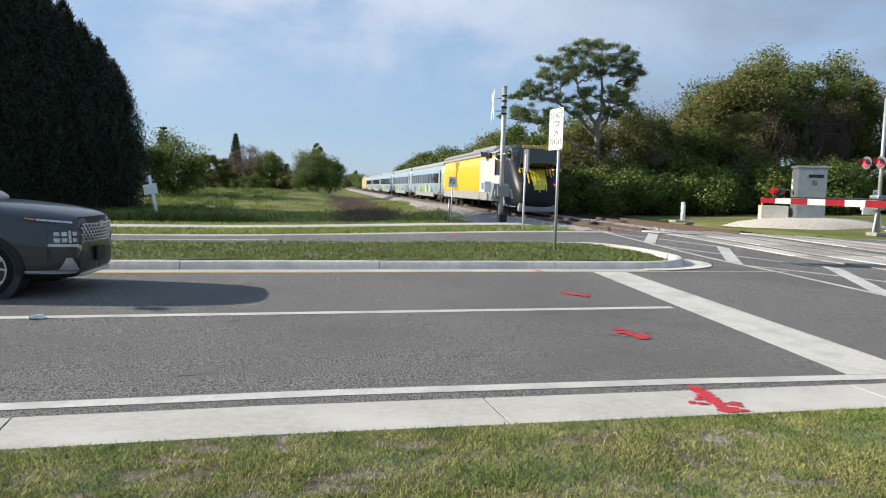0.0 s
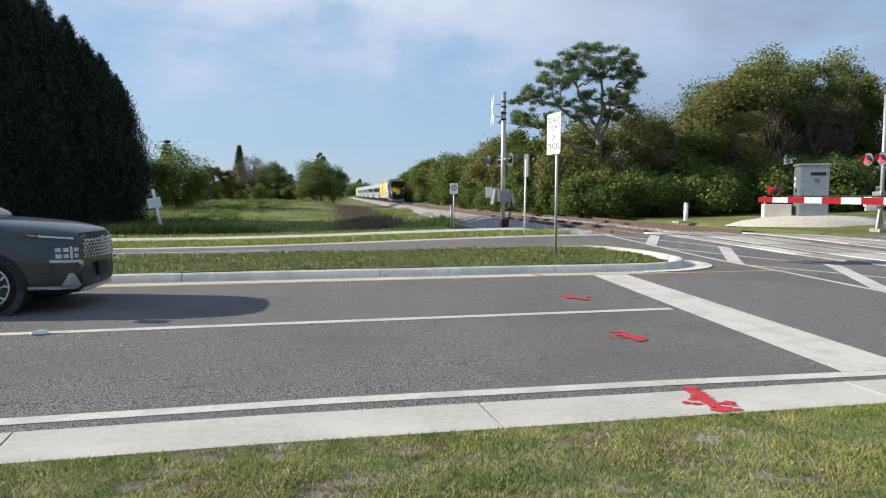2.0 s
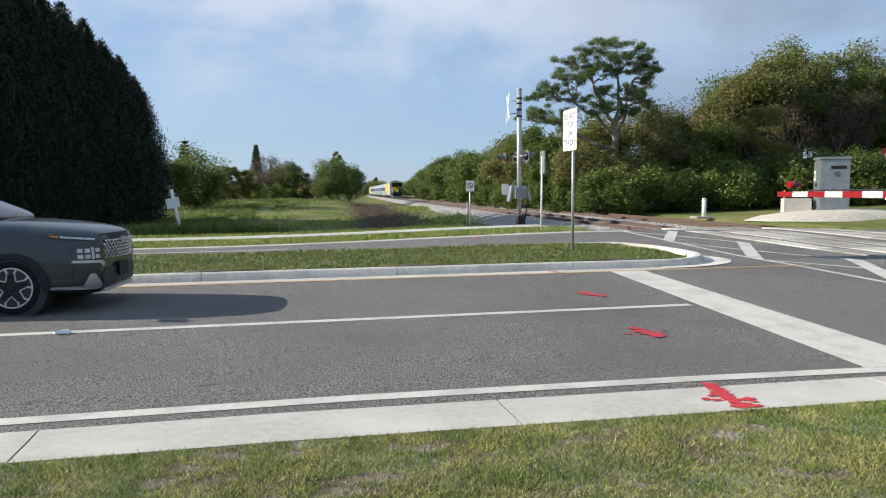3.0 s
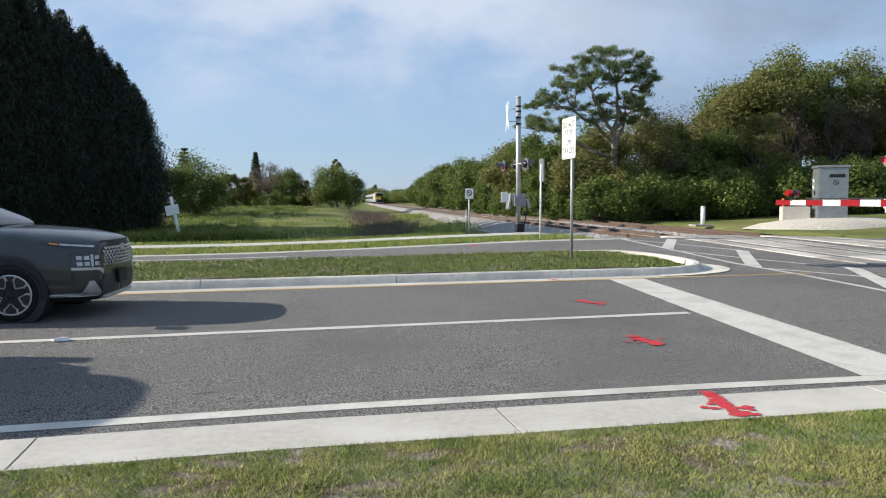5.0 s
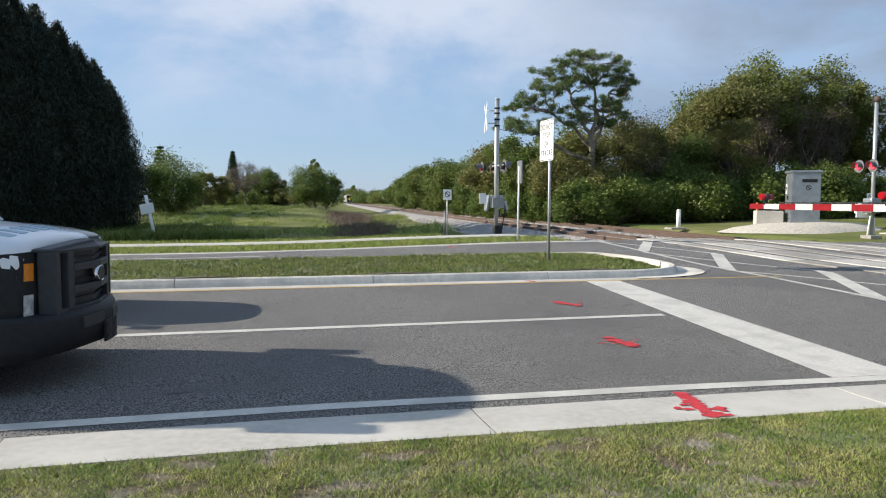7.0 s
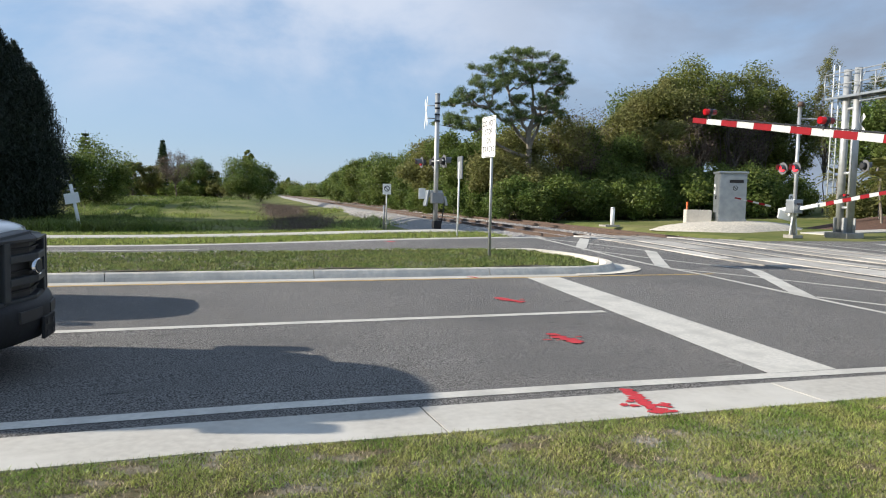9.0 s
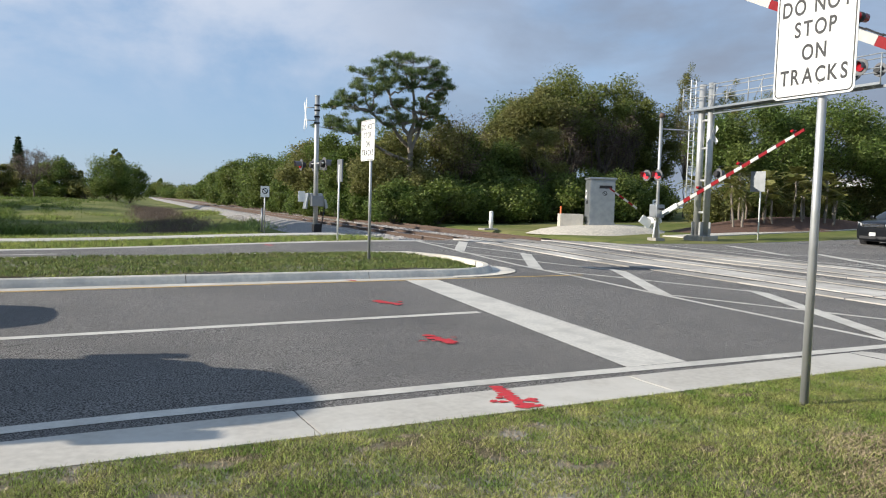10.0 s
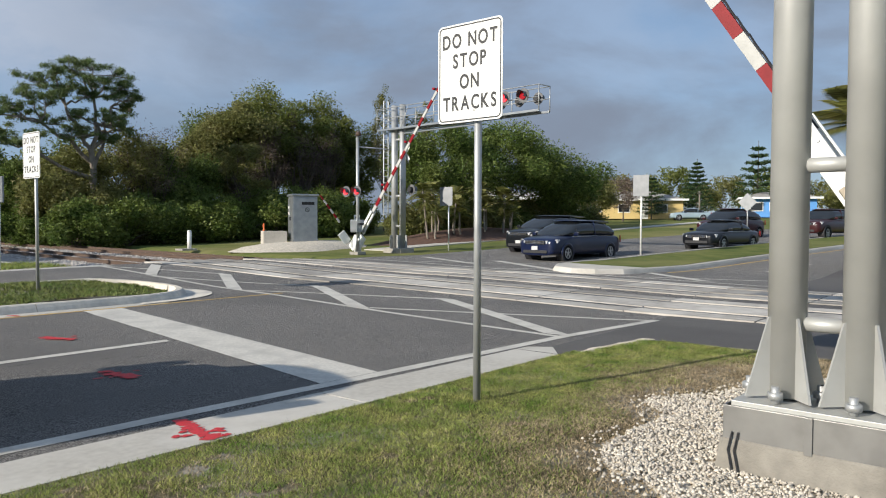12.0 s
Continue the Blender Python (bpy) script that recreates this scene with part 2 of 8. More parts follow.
# ---- shape helpers ----
def part(name, bm, material, parent=None, label="", smooth=False):
    """Links a bmesh as one mesh object."""
    me = bpy.data.meshes.new(name)
    bm.to_mesh(me)
    bm.free()
    me.materials.append(material)
    if smooth:
        for p in me.polygons:
            p.use_smooth = True
    ob = new(name, me)
    if parent is not None:
        ob.parent = parent
    if label:
        tagged(ob, label)
    return ob


def shared(name, me, parent=None, m=None):
    ob = new(name, me)
    ob.parent = parent
    if m is not None:
        ob.matrix_basis = m
    return ob


def thing(name, m, label, category, group="", kind=""):
    ob = new(name)
    ob.matrix_basis = m
    return tagged(ob, label, category, group, kind)


def box(bm, c, s, bevel=0.0, rot=None):
    """A box with its middle at c and sizes s."""
    r = bmesh.ops.create_cube(bm, size=1.0)
    vs = r["verts"]
    bmesh.ops.scale(bm, vec=s, verts=vs)
    if bevel:
        es = list({e for v in vs for e in v.link_edges})
        q = bmesh.ops.bevel(bm, geom=es, offset=bevel, segments=2, affect="EDGES", profile=0.6)
        vs = list({v for f in q["faces"] for v in f.verts} | {v for v in vs if v.is_valid})
    if rot is not None:
        bmesh.ops.transform(bm, matrix=rot, verts=vs)
    bmesh.ops.translate(bm, vec=c, verts=vs)
    return vs


def tube(bm, a, b, r0, r1=None, seg=12, caps=True):
    """A tapered round bar from a to b."""
    a, b = Vector(a), Vector(b)
    d = b - a
    q = d.to_track_quat("Z", "Y").to_matrix().to_4x4()
    m = Matrix.Translation((a + b) / 2) @ q
    return bmesh.ops.create_cone(bm, cap_ends=caps, segments=seg, radius1=r0, radius2=r0 if r1 is None else r1, depth=d.length, matrix=m)["verts"]


def bx(name, c, s, material, parent=None, bevel=0.0, label="", rot=None):
    bm = bmesh.new()
    box(bm, c, s, bevel, rot)
    return part(name, bm, material, parent, label)


def tb(name, a, b, r0, material, parent=None, r1=None, seg=14, label=""):
    bm = bmesh.new()
    tube(bm, a, b, r0, r1, seg)
    ob = part(name, bm, material, parent, label, smooth=True)
    me = ob.data
    for p in me.polygons:
        p.use_smooth = len(p.vertices) == 4
    return ob


def poly_mesh(name, verts, faces, material, parent=None, label="", smooth=False):
    me = bpy.data.meshes.new(name)
    me.from_pydata([tuple(v) for v in verts], [], [tuple(f) for f in faces])
    me.materials.append(material)
    me.update()
    if smooth:
        me.polygons.foreach_set("use_smooth", [True] * len(me.polygons))
    ob = new(name, me)
    if parent is not None:
        ob.parent = parent
    if label:
        tagged(ob, label)
    return ob


def sheet(name, xs, ys, zf, material, parent=None, thick=0.0):
    """A surface sampled on a grid, z from zf(x, y)."""
    nx, ny = len(xs), len(ys)
    vs = [(x, y, zf(x, y)) for y in ys for x in xs]
    fs = [(j * nx + i, j * nx + i + 1, (j + 1) * nx + i + 1, (j + 1) * nx + i) for j in range(ny - 1) for i in range(nx - 1)]
    if thick:
        o = len(vs)
        ring = [i for i in range(nx)] + [j * nx + nx - 1 for j in range(1, ny)] + [(ny - 1) * nx + i for i in range(nx - 2, -1, -1)] + [j * nx for j in range(ny - 2, 0, -1)]
        low = {}
        for k in ring:
            x, y, z = vs[k]
            low[k] = len(vs)
            vs.append((x, y, z - thick))
        for a, b in zip(ring, ring[1:] + ring[:1]):
            fs.append((b, a, low[a], low[b]))
    return poly_mesh(name, vs, fs, material, parent, smooth=not thick)


# ---- the ground and the roads ----
SLOPE = 0.096                      # the tracks lean this much to +x for each metre of y
NEAR_TRACK, FAR_TRACK = 12.0, 15.95


def ease(a, b, v):
    t = min(1.0, max(0.0, (v - a) / (b - a)))
    return t * t * (3 - 2 * t)


def gh(x, y):
    """Height of the land."""
    u = x - SLOPE * y                                            # across the tracks
    z = 0.02 * min(max(y - 5.4, 0.0), 7.6)
    if y > 13:
        flat = 0.152 + 0.10 * ease(13, 24, y)
        flat -= 0.03 * ease(16, 24, y)
        left = ease(9.5, -3.0, u)
        flat -= 0.12 * left * ease(14, 24, y)
        flat -= (0.75 * ease(8.0, 1.0, u)) * ease(28.5, 37, y)
        flat += 1.25 * ease(5.0, -3.0, u) * ease(52, 112, y)
        z = flat
    z += 0.033 * min(max(x - 26.0, 0.0), 75.0) * (1 - ease(60, 140, y))
    z += 0.15 * ease(-4, 10, x) * ease(14, 23, y) * (1 - ease(15, 21, x)) * (1 - ease(34, 44, y))
    if y < 5.0:
        z += 0.05 * ease(4.9, 2.5, y) * (1 - ease(4.2, 6.0, x))
    return z


def bend(x):
    """How far the road swings to -y beyond the crossing."""
    return -0.13 * max(0.0, x - 24.0) - 0.0012 * max(0.0, x - 24.0) ** 2 if x < 70 else bend(69.99) - 0.24 * (x - 70)


def span(a, b, step):
    n = max(1, round((b - a) / step))
    return [a + (b - a) * i / n for i in range(n + 1)]


def land(x, y):
    z = gh(x, y)
    if 5.05 < y - bend(x) < 22.6 and -100 < x < 260:
        z -= 0.09 if x < 24 else 0.3
    u = x - SLOPE * y
    if y > 22.6 or y < -3.9:
        z -= (0.34 + 0.22 * (y > 0)) * ease(3.9, 5.6, u) * (1 - ease(18.4, 19.4, u))
    return z - 0.02


gx = [-2500, -900, -400, -220] + span(-140, -30, 10) + span(-28, 30, 1.0) + span(32, 120, 2.0) + [150, 210, 300, 600, 1200, 2500]
gy = [-600, -150, -40, -12] + span(-8, 4, 1.0) + [4.6, 4.9, 5.04, 5.07, 5.4] + span(6, 22, 1.0) + [22.55, 22.62] + span(23, 60, 1.0) + span(64, 160, 6) + [190, 240, 320, 500, 900, 1800, 3500]
def bent_sheet(name, xs, ys, zf, material, thick):
    """As sheet(), but swung with the road."""
    ob = sheet(name, xs, ys, lambda x, y: zf(x, y + bend(x)), material, thick=thick)
    for v in ob.data.vertices:
        v.co.y += bend(v.co.x)
    return ob


ground = sheet("ground", gx, gy, land, M_FIELD)
tagged(ground, "grassy flat land with worn sandy patches", "ground", kind="structure")

road = bent_sheet("road", span(-100, -20, 8) + span(-19, 40, 1.0) + span(44, 260, 12), [5.08, 5.4] + span(6, 13, 0.5) + span(14, 22.5, 0.5), lambda x, y: gh(x, y) + 0.004, M_ASPHALT, thick=0.08)
tagged(road, "grey worn asphalt road", "road", kind="structure")
apron = sheet("road_apron", span(8.6, 40, 0.7), span(-4.0, 5.08, 0.4), lambda x, y: gh(x, y) + 0.006, M_ASPHALT_OLD, thick=0.05)
tagged(apron, "old asphalt apron beside the tracks", "road", kind="structure")


def stripe(name, p, q, width, material, lift=0.009, group="white road markings", label="white painted road line", smooth_n=None):
    """A painted band from p to q on the road."""
    p, q = Vector(p), Vector(q)
    d = (q - p).normalized()
    nrm = Vector((-d.y, d.x)) * width / 2
    n = max(1, int((q - p).length / 0.7))
    vs, fs = [], []
    for i in range(n + 1):
        c = p + (q - p) * i / n
        for s in (nrm, -nrm):
            w = c + s
            vs.append((w.x, w.y, gh(w.x, w.y) + lift))
    for i in range(n):
        fs.append((2 * i, 2 * i + 1, 2 * i + 3, 2 * i + 2))
    ob = poly_mesh(name, vs, fs, material)
    return tagged(ob, label, "road marking", group, "structure")


def quad_mark(name, pts, material=None, lift=0.011, label="white painted road bar", n=10):
    """A four-sided painted patch, pts in order round it."""
    a, b, c, d = [Vector(p) for p in pts]
    vs, fs = [], []
    for i in range(n + 1):
        for j in range(3):
            e, g = a.lerp(d, i / n), b.lerp(c, i / n)
            w = e.lerp(g, j / 2)
            vs.append((w.x, w.y, gh(w.x, w.y) + lift))
    for i in range(n):
        for j in range(2):
            k = i * 3 + j
            fs.append((k, k + 1, k + 4, k + 3))
    ob = poly_mesh(name, vs, fs, material or M_WHITE)
    return tagged(ob, label, "road marking", "white road markings", "structure")




def swing(x):
    """How far the near edge of the road draws in to -y towards the tracks."""
    return -0.034 * max(0.0, x)


edge_run = [(-80, 5.89), (0.6, 5.875), (3.6, 5.765), (5.6, 5.645), (9.95, 5.40), (12.68, 5.06)]
for ea, eb in zip(edge_run, edge_run[1:]):
    stripe("edge_line", ea, eb, 0.165, M_WHITE, label="white edge line along the road")
stripe("lane_line", (-80, 9.2), (5.65, 9.2), 0.15, M_WHITE, label="white lane line up to the stop bar")
stripe("median_line", (-80, 12.86), (10.6, 12.86), 0.10, M_YELLOW, group="yellow road markings", label="faded yellow line beside the median kerb")
quad_mark("stop_bar", [(5.36, 5.74), (6.2, 5.70), (6.87, 12.78), (6.18, 12.80)], label="broad white stop bar across both lanes")
stripe("far_gutter_pan", (-80, 18.15), (8.6, 18.15), 0.62, M_CONC, group="", label="pale concrete gutter behind the median")
stripe("far_gutter_pan", (-80, 22.25), (11.4, 22.25), 0.55, M_CONC, group="", label="pale concrete gutter along the far carriageway")
stripe("far_lane_line", (-80, 20.3), (0.3, 20.3), 0.14, M_WHITE, label="white lane line on the far carriageway")

# ribbon of concrete along the near edge, in slabs
ribbon = thing("gutter", Matrix.Identity(4), "pale concrete gutter strip along the road", "gutter", kind="structure")
joints = [-15.3, -11.9, -8.5, -5.1, -1.68, 1.7, 5.1, 8.55]
for a, b in zip(joints, joints[1:]):
    xs = span(a + 0.008, b - 0.008, 0.85)
    slab = sheet("slab", xs, [4.97, 5.2, 5.4, 5.62], lambda x, y: gh(x, y) + 0.008 + 0.004 * (5.6 - y), M_CONC, ribbon, thick=0.09)
    for v in slab.data.vertices:
        v.co.y += swing(v.co.x)
quadpts = [(8.555, 4.69), (8.56, 5.33), (8.80, 5.32), (9.0, 5.02)]
poly_mesh("slab_end", [(x, y, gh(x, y) + 0.012) for x, y in quadpts], [(0, 3, 2, 1)], M_CONC, ribbon)


# ---- trees and bushes ----
RNG = np.random.default_rng(7)


def leaf_cards(name, centres, size, material, parent, up=0.35, slim=0.5, droop=0.0):
    """Many small pointed leaves, one at each centre."""
    n = len(centres)
    c = np.asarray(centres, dtype=float)
    a = RNG.normal(size=(n, 3))
    a[:, 2] = a[:, 2] * (1 - up) - droop
    a /= np.linalg.norm(a, axis=1, keepdims=True) + 1e-9
    b = np.cross(a, RNG.normal(size=(n, 3)))
    b /= np.linalg.norm(b, axis=1, keepdims=True) + 1e-9
    s = (size * RNG.uniform(0.6, 1.4, n))[:, None]
    v = np.empty((n, 3, 3))
    v[:, 0], v[:, 1], v[:, 2] = c - a * s + b * s * slim, c + a * s, c - a * s - b * s * slim
    me = bpy.data.meshes.new(name)
    me.vertices.add(n * 3)
    me.vertices.foreach_set("co", v.reshape(-1))
    me.loops.add(n * 3)
    me.loops.foreach_set("vertex_index", np.arange(n * 3))
    me.polygons.add(n)
    me.polygons.foreach_set("loop_start", np.arange(n) * 3)
    me.polygons.foreach_set("loop_total", np.full(n, 3))
    me.update(calc_edges=True)
    me.materials.append(material)
    ob = new(name, me)
    ob.parent = parent
    return ob


def cloud(centre, radius, n, squash=0.75, hollow=0.45):
    """Points in a shell round a clump's middle."""
    d = RNG.normal(size=(n, 3))
    d /= np.linalg.norm(d, axis=1, keepdims=True)
    r = radius * (hollow + (1 - hollow) * RNG.random(n) ** 0.6) * (1 + 0.2 * RNG.normal(size=n))
    p = d * r[:, None]
    p[:, 2] *= squash
    return p + np.asarray(centre)


def wood(name, bars, material, parent, seg=6):
    """Tapered limbs: (a, b, r0, r1) each."""
    bm = bmesh.new()
    for a, b, r0, r1 in bars:
        tube(bm, a, b, r0, r1, seg, caps=False)
    return part(name, bm, material, parent, smooth=True)


def limb(a, b, r0, r1, sag=0.1, n=3):
    """A limb bent by chance, as bars."""
    a, b = Vector(a), Vector(b)
    L = (b - a).length
    pts = [a]
    for i in range(1, n):
        w = a.lerp(b, i / n) + Vector(RNG.normal(size=3) * L * sag * 0.5)
        pts.append(w)
    pts.append(b)
    return [(pts[i], pts[i + 1], r0 + (r1 - r0) * i / n, r0 + (r1 - r0) * (i + 1) / n) for i in range(n)]


def crown_tree(x, y, h, r, base, leaves, size, material, label, bark=None, clumps=26, cr=0.32, name="tree", group="", squash=0.8, slim=0.5, trunk_r=None, seed=0, lean=0.0, hollow=0.35, category="tree", twigs=14):
    """A broad tree: trunk, limbs to each clump, clumps of leaves with gaps between."""
    global RNG
    RNG = np.random.default_rng(seed + int(abs(x) * 13 + abs(y) * 7))
    t = thing(name, pose(x, y, gh(x, y) - 0.05), label, category, group)
    tr = trunk_r or h * 0.018
    mid = h * base
    bars = limb((0, 0, 0), (lean, 0, mid), tr, tr * 0.7, 0.05)
    top = Vector((lean, 0, mid))
    pts = []
    ch = (h - mid) / 2
    for i in range(clumps):
        d = RNG.normal(size=3)
        d /= np.linalg.norm(d)
        k = RNG.uniform(0.55, 1.0)
        c = np.array([lean + d[0] * r * k, d[1] * r * k, mid + ch + d[2] * ch * k * 0.95])
        c[2] = max(c[2], mid * 0.7)
        rad = r * cr * RNG.uniform(0.7, 1.35)
        pts.append(cloud(c, rad, int(leaves * 1.7) // clumps, squash, hollow))
        if i < twigs:
            bars += limb(top * RNG.uniform(0.75, 1.0), c, tr * 0.42, tr * 0.08, 0.12)
    wood("trunk", bars, bark or M_BARK, t)
    leaf_cards("crown", np.concatenate(pts), size * 0.72, material, t, slim=slim)
    return t


def bush(x, y, h, r, leaves, size, material, label, seed=0, name="bush", group="bushes along the railway", clumps=14):
    global RNG
    RNG = np.random.default_rng(seed + int(abs(x) * 11 + abs(y) * 5))
    t = thing(name, pose(x, y, gh(x, y) - 0.05), label, "bush", group)
    pts, bars = [], []
    for i in range(clumps):
        a, k = RNG.uniform(0, 2 * math.pi), RNG.random() ** 0.5
        zz = h * (0.18 + 0.70 * RNG.random() * (1.0 - 0.45 * k))
        c = (math.cos(a) * r * k, math.sin(a) * r * k, zz)
        pts.append(cloud(c, r * RNG.uniform(0.30, 0.46), int(leaves * 1.7) // clumps, 0.9, 0.4))
        bars += limb((RNG.normal() * 0.15, RNG.normal() * 0.15, 0), c, 0.05, 0.012, 0.1)
    wood("stem", bars, M_BARK, t)
    leaf_cards("foliage", np.concatenate(pts), size * 0.75, material, t, slim=0.55)
    return t


def pine_tree(x, y, h):
    """A tall slash pine with flat-topped pads of needles on bare crooked limbs."""
    global RNG
    RNG = np.random.default_rng(33)
    t = thing("pine_tree", pose(x, y, gh(x, y)), "tall pine with flat tufted crown above tangled limbs", "tree")
    fork = Vector((0.6, 0, h * 0.52))
    bars = limb((0.9, 0, 0), fork, 0.26, 0.2, 0.03, 5)
    # the main limbs, then the pads of needles each of them carries: (x, y, share of height, radius)
    boughs = [
        ((0.9, 0.2, 0.80), [(0.9, 0.2, 0.975, 0.95), (2.0, -0.3, 0.955, 0.85), (-0.3, 0.3, 0.95, 0.85), (1.2, 0.9, 0.90, 0.8), (2.7, 0.3, 0.89, 0.75), (0.3, -0.7, 0.885, 0.8)]),
        ((2.0, 0.1, 0.76), [(3.3, 0.0, 0.845, 0.75), (2.4, -0.6, 0.815, 0.7), (3.5, 0.4, 0.775, 0.65)]),
        ((-1.0, 0.0, 0.74), [(-1.7, -0.2, 0.905, 0.8), (-2.4, 0.3, 0.855, 0.75), (-0.9, 0.5, 0.85, 0.8), (0.2, -0.4, 0.815, 0.7), (-1.5, -0.6, 0.80, 0.7)]),
        ((-2.4, 0.2, 0.64), [(-3.2, 0.0, 0.775, 0.75), (-2.3, -0.5, 0.745, 0.7), (-4.3, 0.2, 0.715, 0.7), (-5.1, 0.0, 0.665, 0.55), (-3.4, 0.5, 0.68, 0.65)]),
        ((-2.8, 0.4, 0.52), [(-5.3, 0.2, 0.545, 0.65), (-4.5, 0.3, 0.575, 0.7), (-3.9, -0.2, 0.52, 0.7), (-2.7, 0.5, 0.575, 0.6)]),
        ((1.8, 0.3, 0.62), [(2.6, 0.4, 0.66, 0.7), (1.1, -0.6, 0.68, 0.7), (3.0, 0.8, 0.72, 0.7), (-0.4, -0.6, 0.70, 0.75), (-1.6, 0.6, 0.66, 0.8), (0.5, 0.5, 0.61, 0.8), (-0.9, -0.5, 0.59, 0.8), (2.0, -0.2, 0.58, 0.8)]),
    ]
    pts = []
    for (bx_, by_, bz_), pads in boughs:
        knee = Vector((bx_, by_, bz_ * h))
        root = Vector((0.75, 0, max(0.36, bz_ - 0.20) * h)) if bz_ < 0.7 else fork
        bars += limb(root, knee, 0.15, 0.08, 0.12, 4)
        for px, py, pz, pr in pads:
            c = Vector((px, py, pz * h))
            bars += limb(knee, c - Vector((0, 0, 0.25)), 0.07, 0.03, 0.14, 4)
            for k in range(10):
                e = c + Vector((RNG.normal() * pr * 0.72, RNG.normal() * pr * 0.72, RNG.normal() * pr * 0.28))
                bars += limb(c - Vector((0, 0, 0.30)), e, 0.03, 0.012, 0.1, 2)
                pts.append(cloud(e, pr * RNG.uniform(0.36, 0.66), 190, 0.55, 0.0))
    wood("trunk", bars, M_BARK_PALE, t)
    leaf_cards("crown", np.concatenate(pts), 0.10, M_PINE, t, slim=0.15, up=-0.2)
    return t


def casuarina(x, y, h, r, seed):
    """A dense conical she-oak, its backlit darkness in the needle colour, drooping foliage from the ground up."""
    global RNG
    RNG = np.random.default_rng(seed)
    t = thing("casuarina_tree", pose(x, y, gh(x, y) - 0.1), "dense green casuarina with feathery drooping foliage, coloured dark as if backlit", "tree", "row of dark casuarinas")
    bars = limb((0, 0, 0), (0, 0, h * 0.95), 0.28, 0.03, 0.01, 6)
    pts = []
    n = 110
    for i in range(n):
        f = (i + RNG.random()) / n
        zz = h * (0.02 + 0.92 * f)
        rr = r * (min(1.0, (1 - f) ** 0.62 * 1.25)) * RNG.uniform(0.62, 1.10) + 0.12
        a = i * 2.399 + RNG.normal() * 0.3
        c = np.array([math.cos(a) * rr * 0.82, math.sin(a) * rr * 0.82, zz])
        if i % 3 == 0:
            bars += limb((0, 0, zz - rr * 0.3), c, 0.05, 0.01, 0.06, 2)
        # each plume is a spindle: broad low down, drawn out to a tip above
        lean = np.array([math.cos(a), math.sin(a), 0.0]) * 0.35
        for k in range(6):
            g = k / 5
            q = c + np.array([0, 0, (g - 0.35) * (1.3 + 0.5 * rr)]) + lean * (0.4 - g)
            pts.append(cloud(q, (0.36 * rr + 0.30) * (1 - 0.70 * g) + 0.08, 28 + int(46 * (1 - g)), 1.3, 0.1))
        pts.append(cloud(c * np.array([0.5, 0.5, 1.0]), 0.34 * rr + 0.3, 60, 1.3, 0.0))
    wood("trunk", bars, M_BARK, t)
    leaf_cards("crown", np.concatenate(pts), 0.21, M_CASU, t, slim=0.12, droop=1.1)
    return t


def norfolk_pine(x, y, h, r, tiers=14, seed=0, label="tall dark norfolk pine with tiered branches"):
    global RNG
    RNG = np.random.default_rng(seed + 91)
    t = thing("norfolk_pine", pose(x, y, gh(x, y)), label, "tree", "norfolk pines")
    bars = [((0, 0, 0), (0, 0, h), h * 0.016, 0.02)]
    pts = []
    for k in range(tiers):
        f = k / tiers
        zz = h * (0.12 + 0.86 * f)
        rr = r * (1 - f) ** 0.8 + 0.1
        for j in range(7):
            a = j * 0.898 + k * 0.4
            e = Vector((math.cos(a) * rr, math.sin(a) * rr, zz + rr * 0.18))
            bars.append(((0, 0, zz), e, 0.03, 0.008))
            for m in range(5):
                w = Vector((0, 0, zz)).lerp(e, 0.3 + 0.175 * m)
                pts.append(cloud(w, rr * 0.15 + 0.06, 14, 0.65, 0.1))
    wood("trunk", bars, M_BARK, t)
    leaf_cards("crown", np.concatenate(pts), 0.02 * h, M_NORF, t, slim=0.35)
    return t


def palm(x, y, h, fronds=14, size=1.1, label="small fan palm with yellow-green fronds", name="palm", group="palms in the mulch bed", trunk_r=0.07):
    """A palm: bent trunk, fronds of many narrow leaflets."""
    global RNG
    RNG = np.random.default_rng(int(abs(x) * 37 + abs(y) * 17))
    t = thing(name, pose(x, y, gh(x, y)), label, "palm", group)
    top = Vector((RNG.normal() * 0.15, RNG.normal() * 0.15, h))
    wood("trunk", limb((0, 0, 0), top, trunk_r, trunk_r * 0.75, 0.03, 4), M_BARK_PALE, t, 8)
    vs, fs = [], []
    for i in range(fronds):
        a = i * 2.399
        el = RNG.uniform(-0.5, 1.2)
        d = Vector((math.cos(a) * math.cos(el), math.sin(a) * math.cos(el), math.sin(el)))
        side = d.cross(Vector((0, 0, 1))).normalized()
        L = size * RNG.uniform(0.8, 1.15)
        for k in range(24):
            s = 0.22 + 0.78 * k / 23
            c = top + d * L * s - Vector((0, 0, 0.35 * L * s * s))
            for sg in (-1, 1):
                tip = c + side * sg * L * 0.34 * math.sin(math.pi * min(0.97, s * 0.85)) + d * L * 0.16 - Vector((0, 0, 0.13 * L))
                o = len(vs)
                vs += [c - d * 0.018 * L, c + d * 0.018 * L, tip]
                fs.append((o, o + 1, o + 2))
    poly_mesh("fronds", vs, fs, M_PALM, t)
    return t


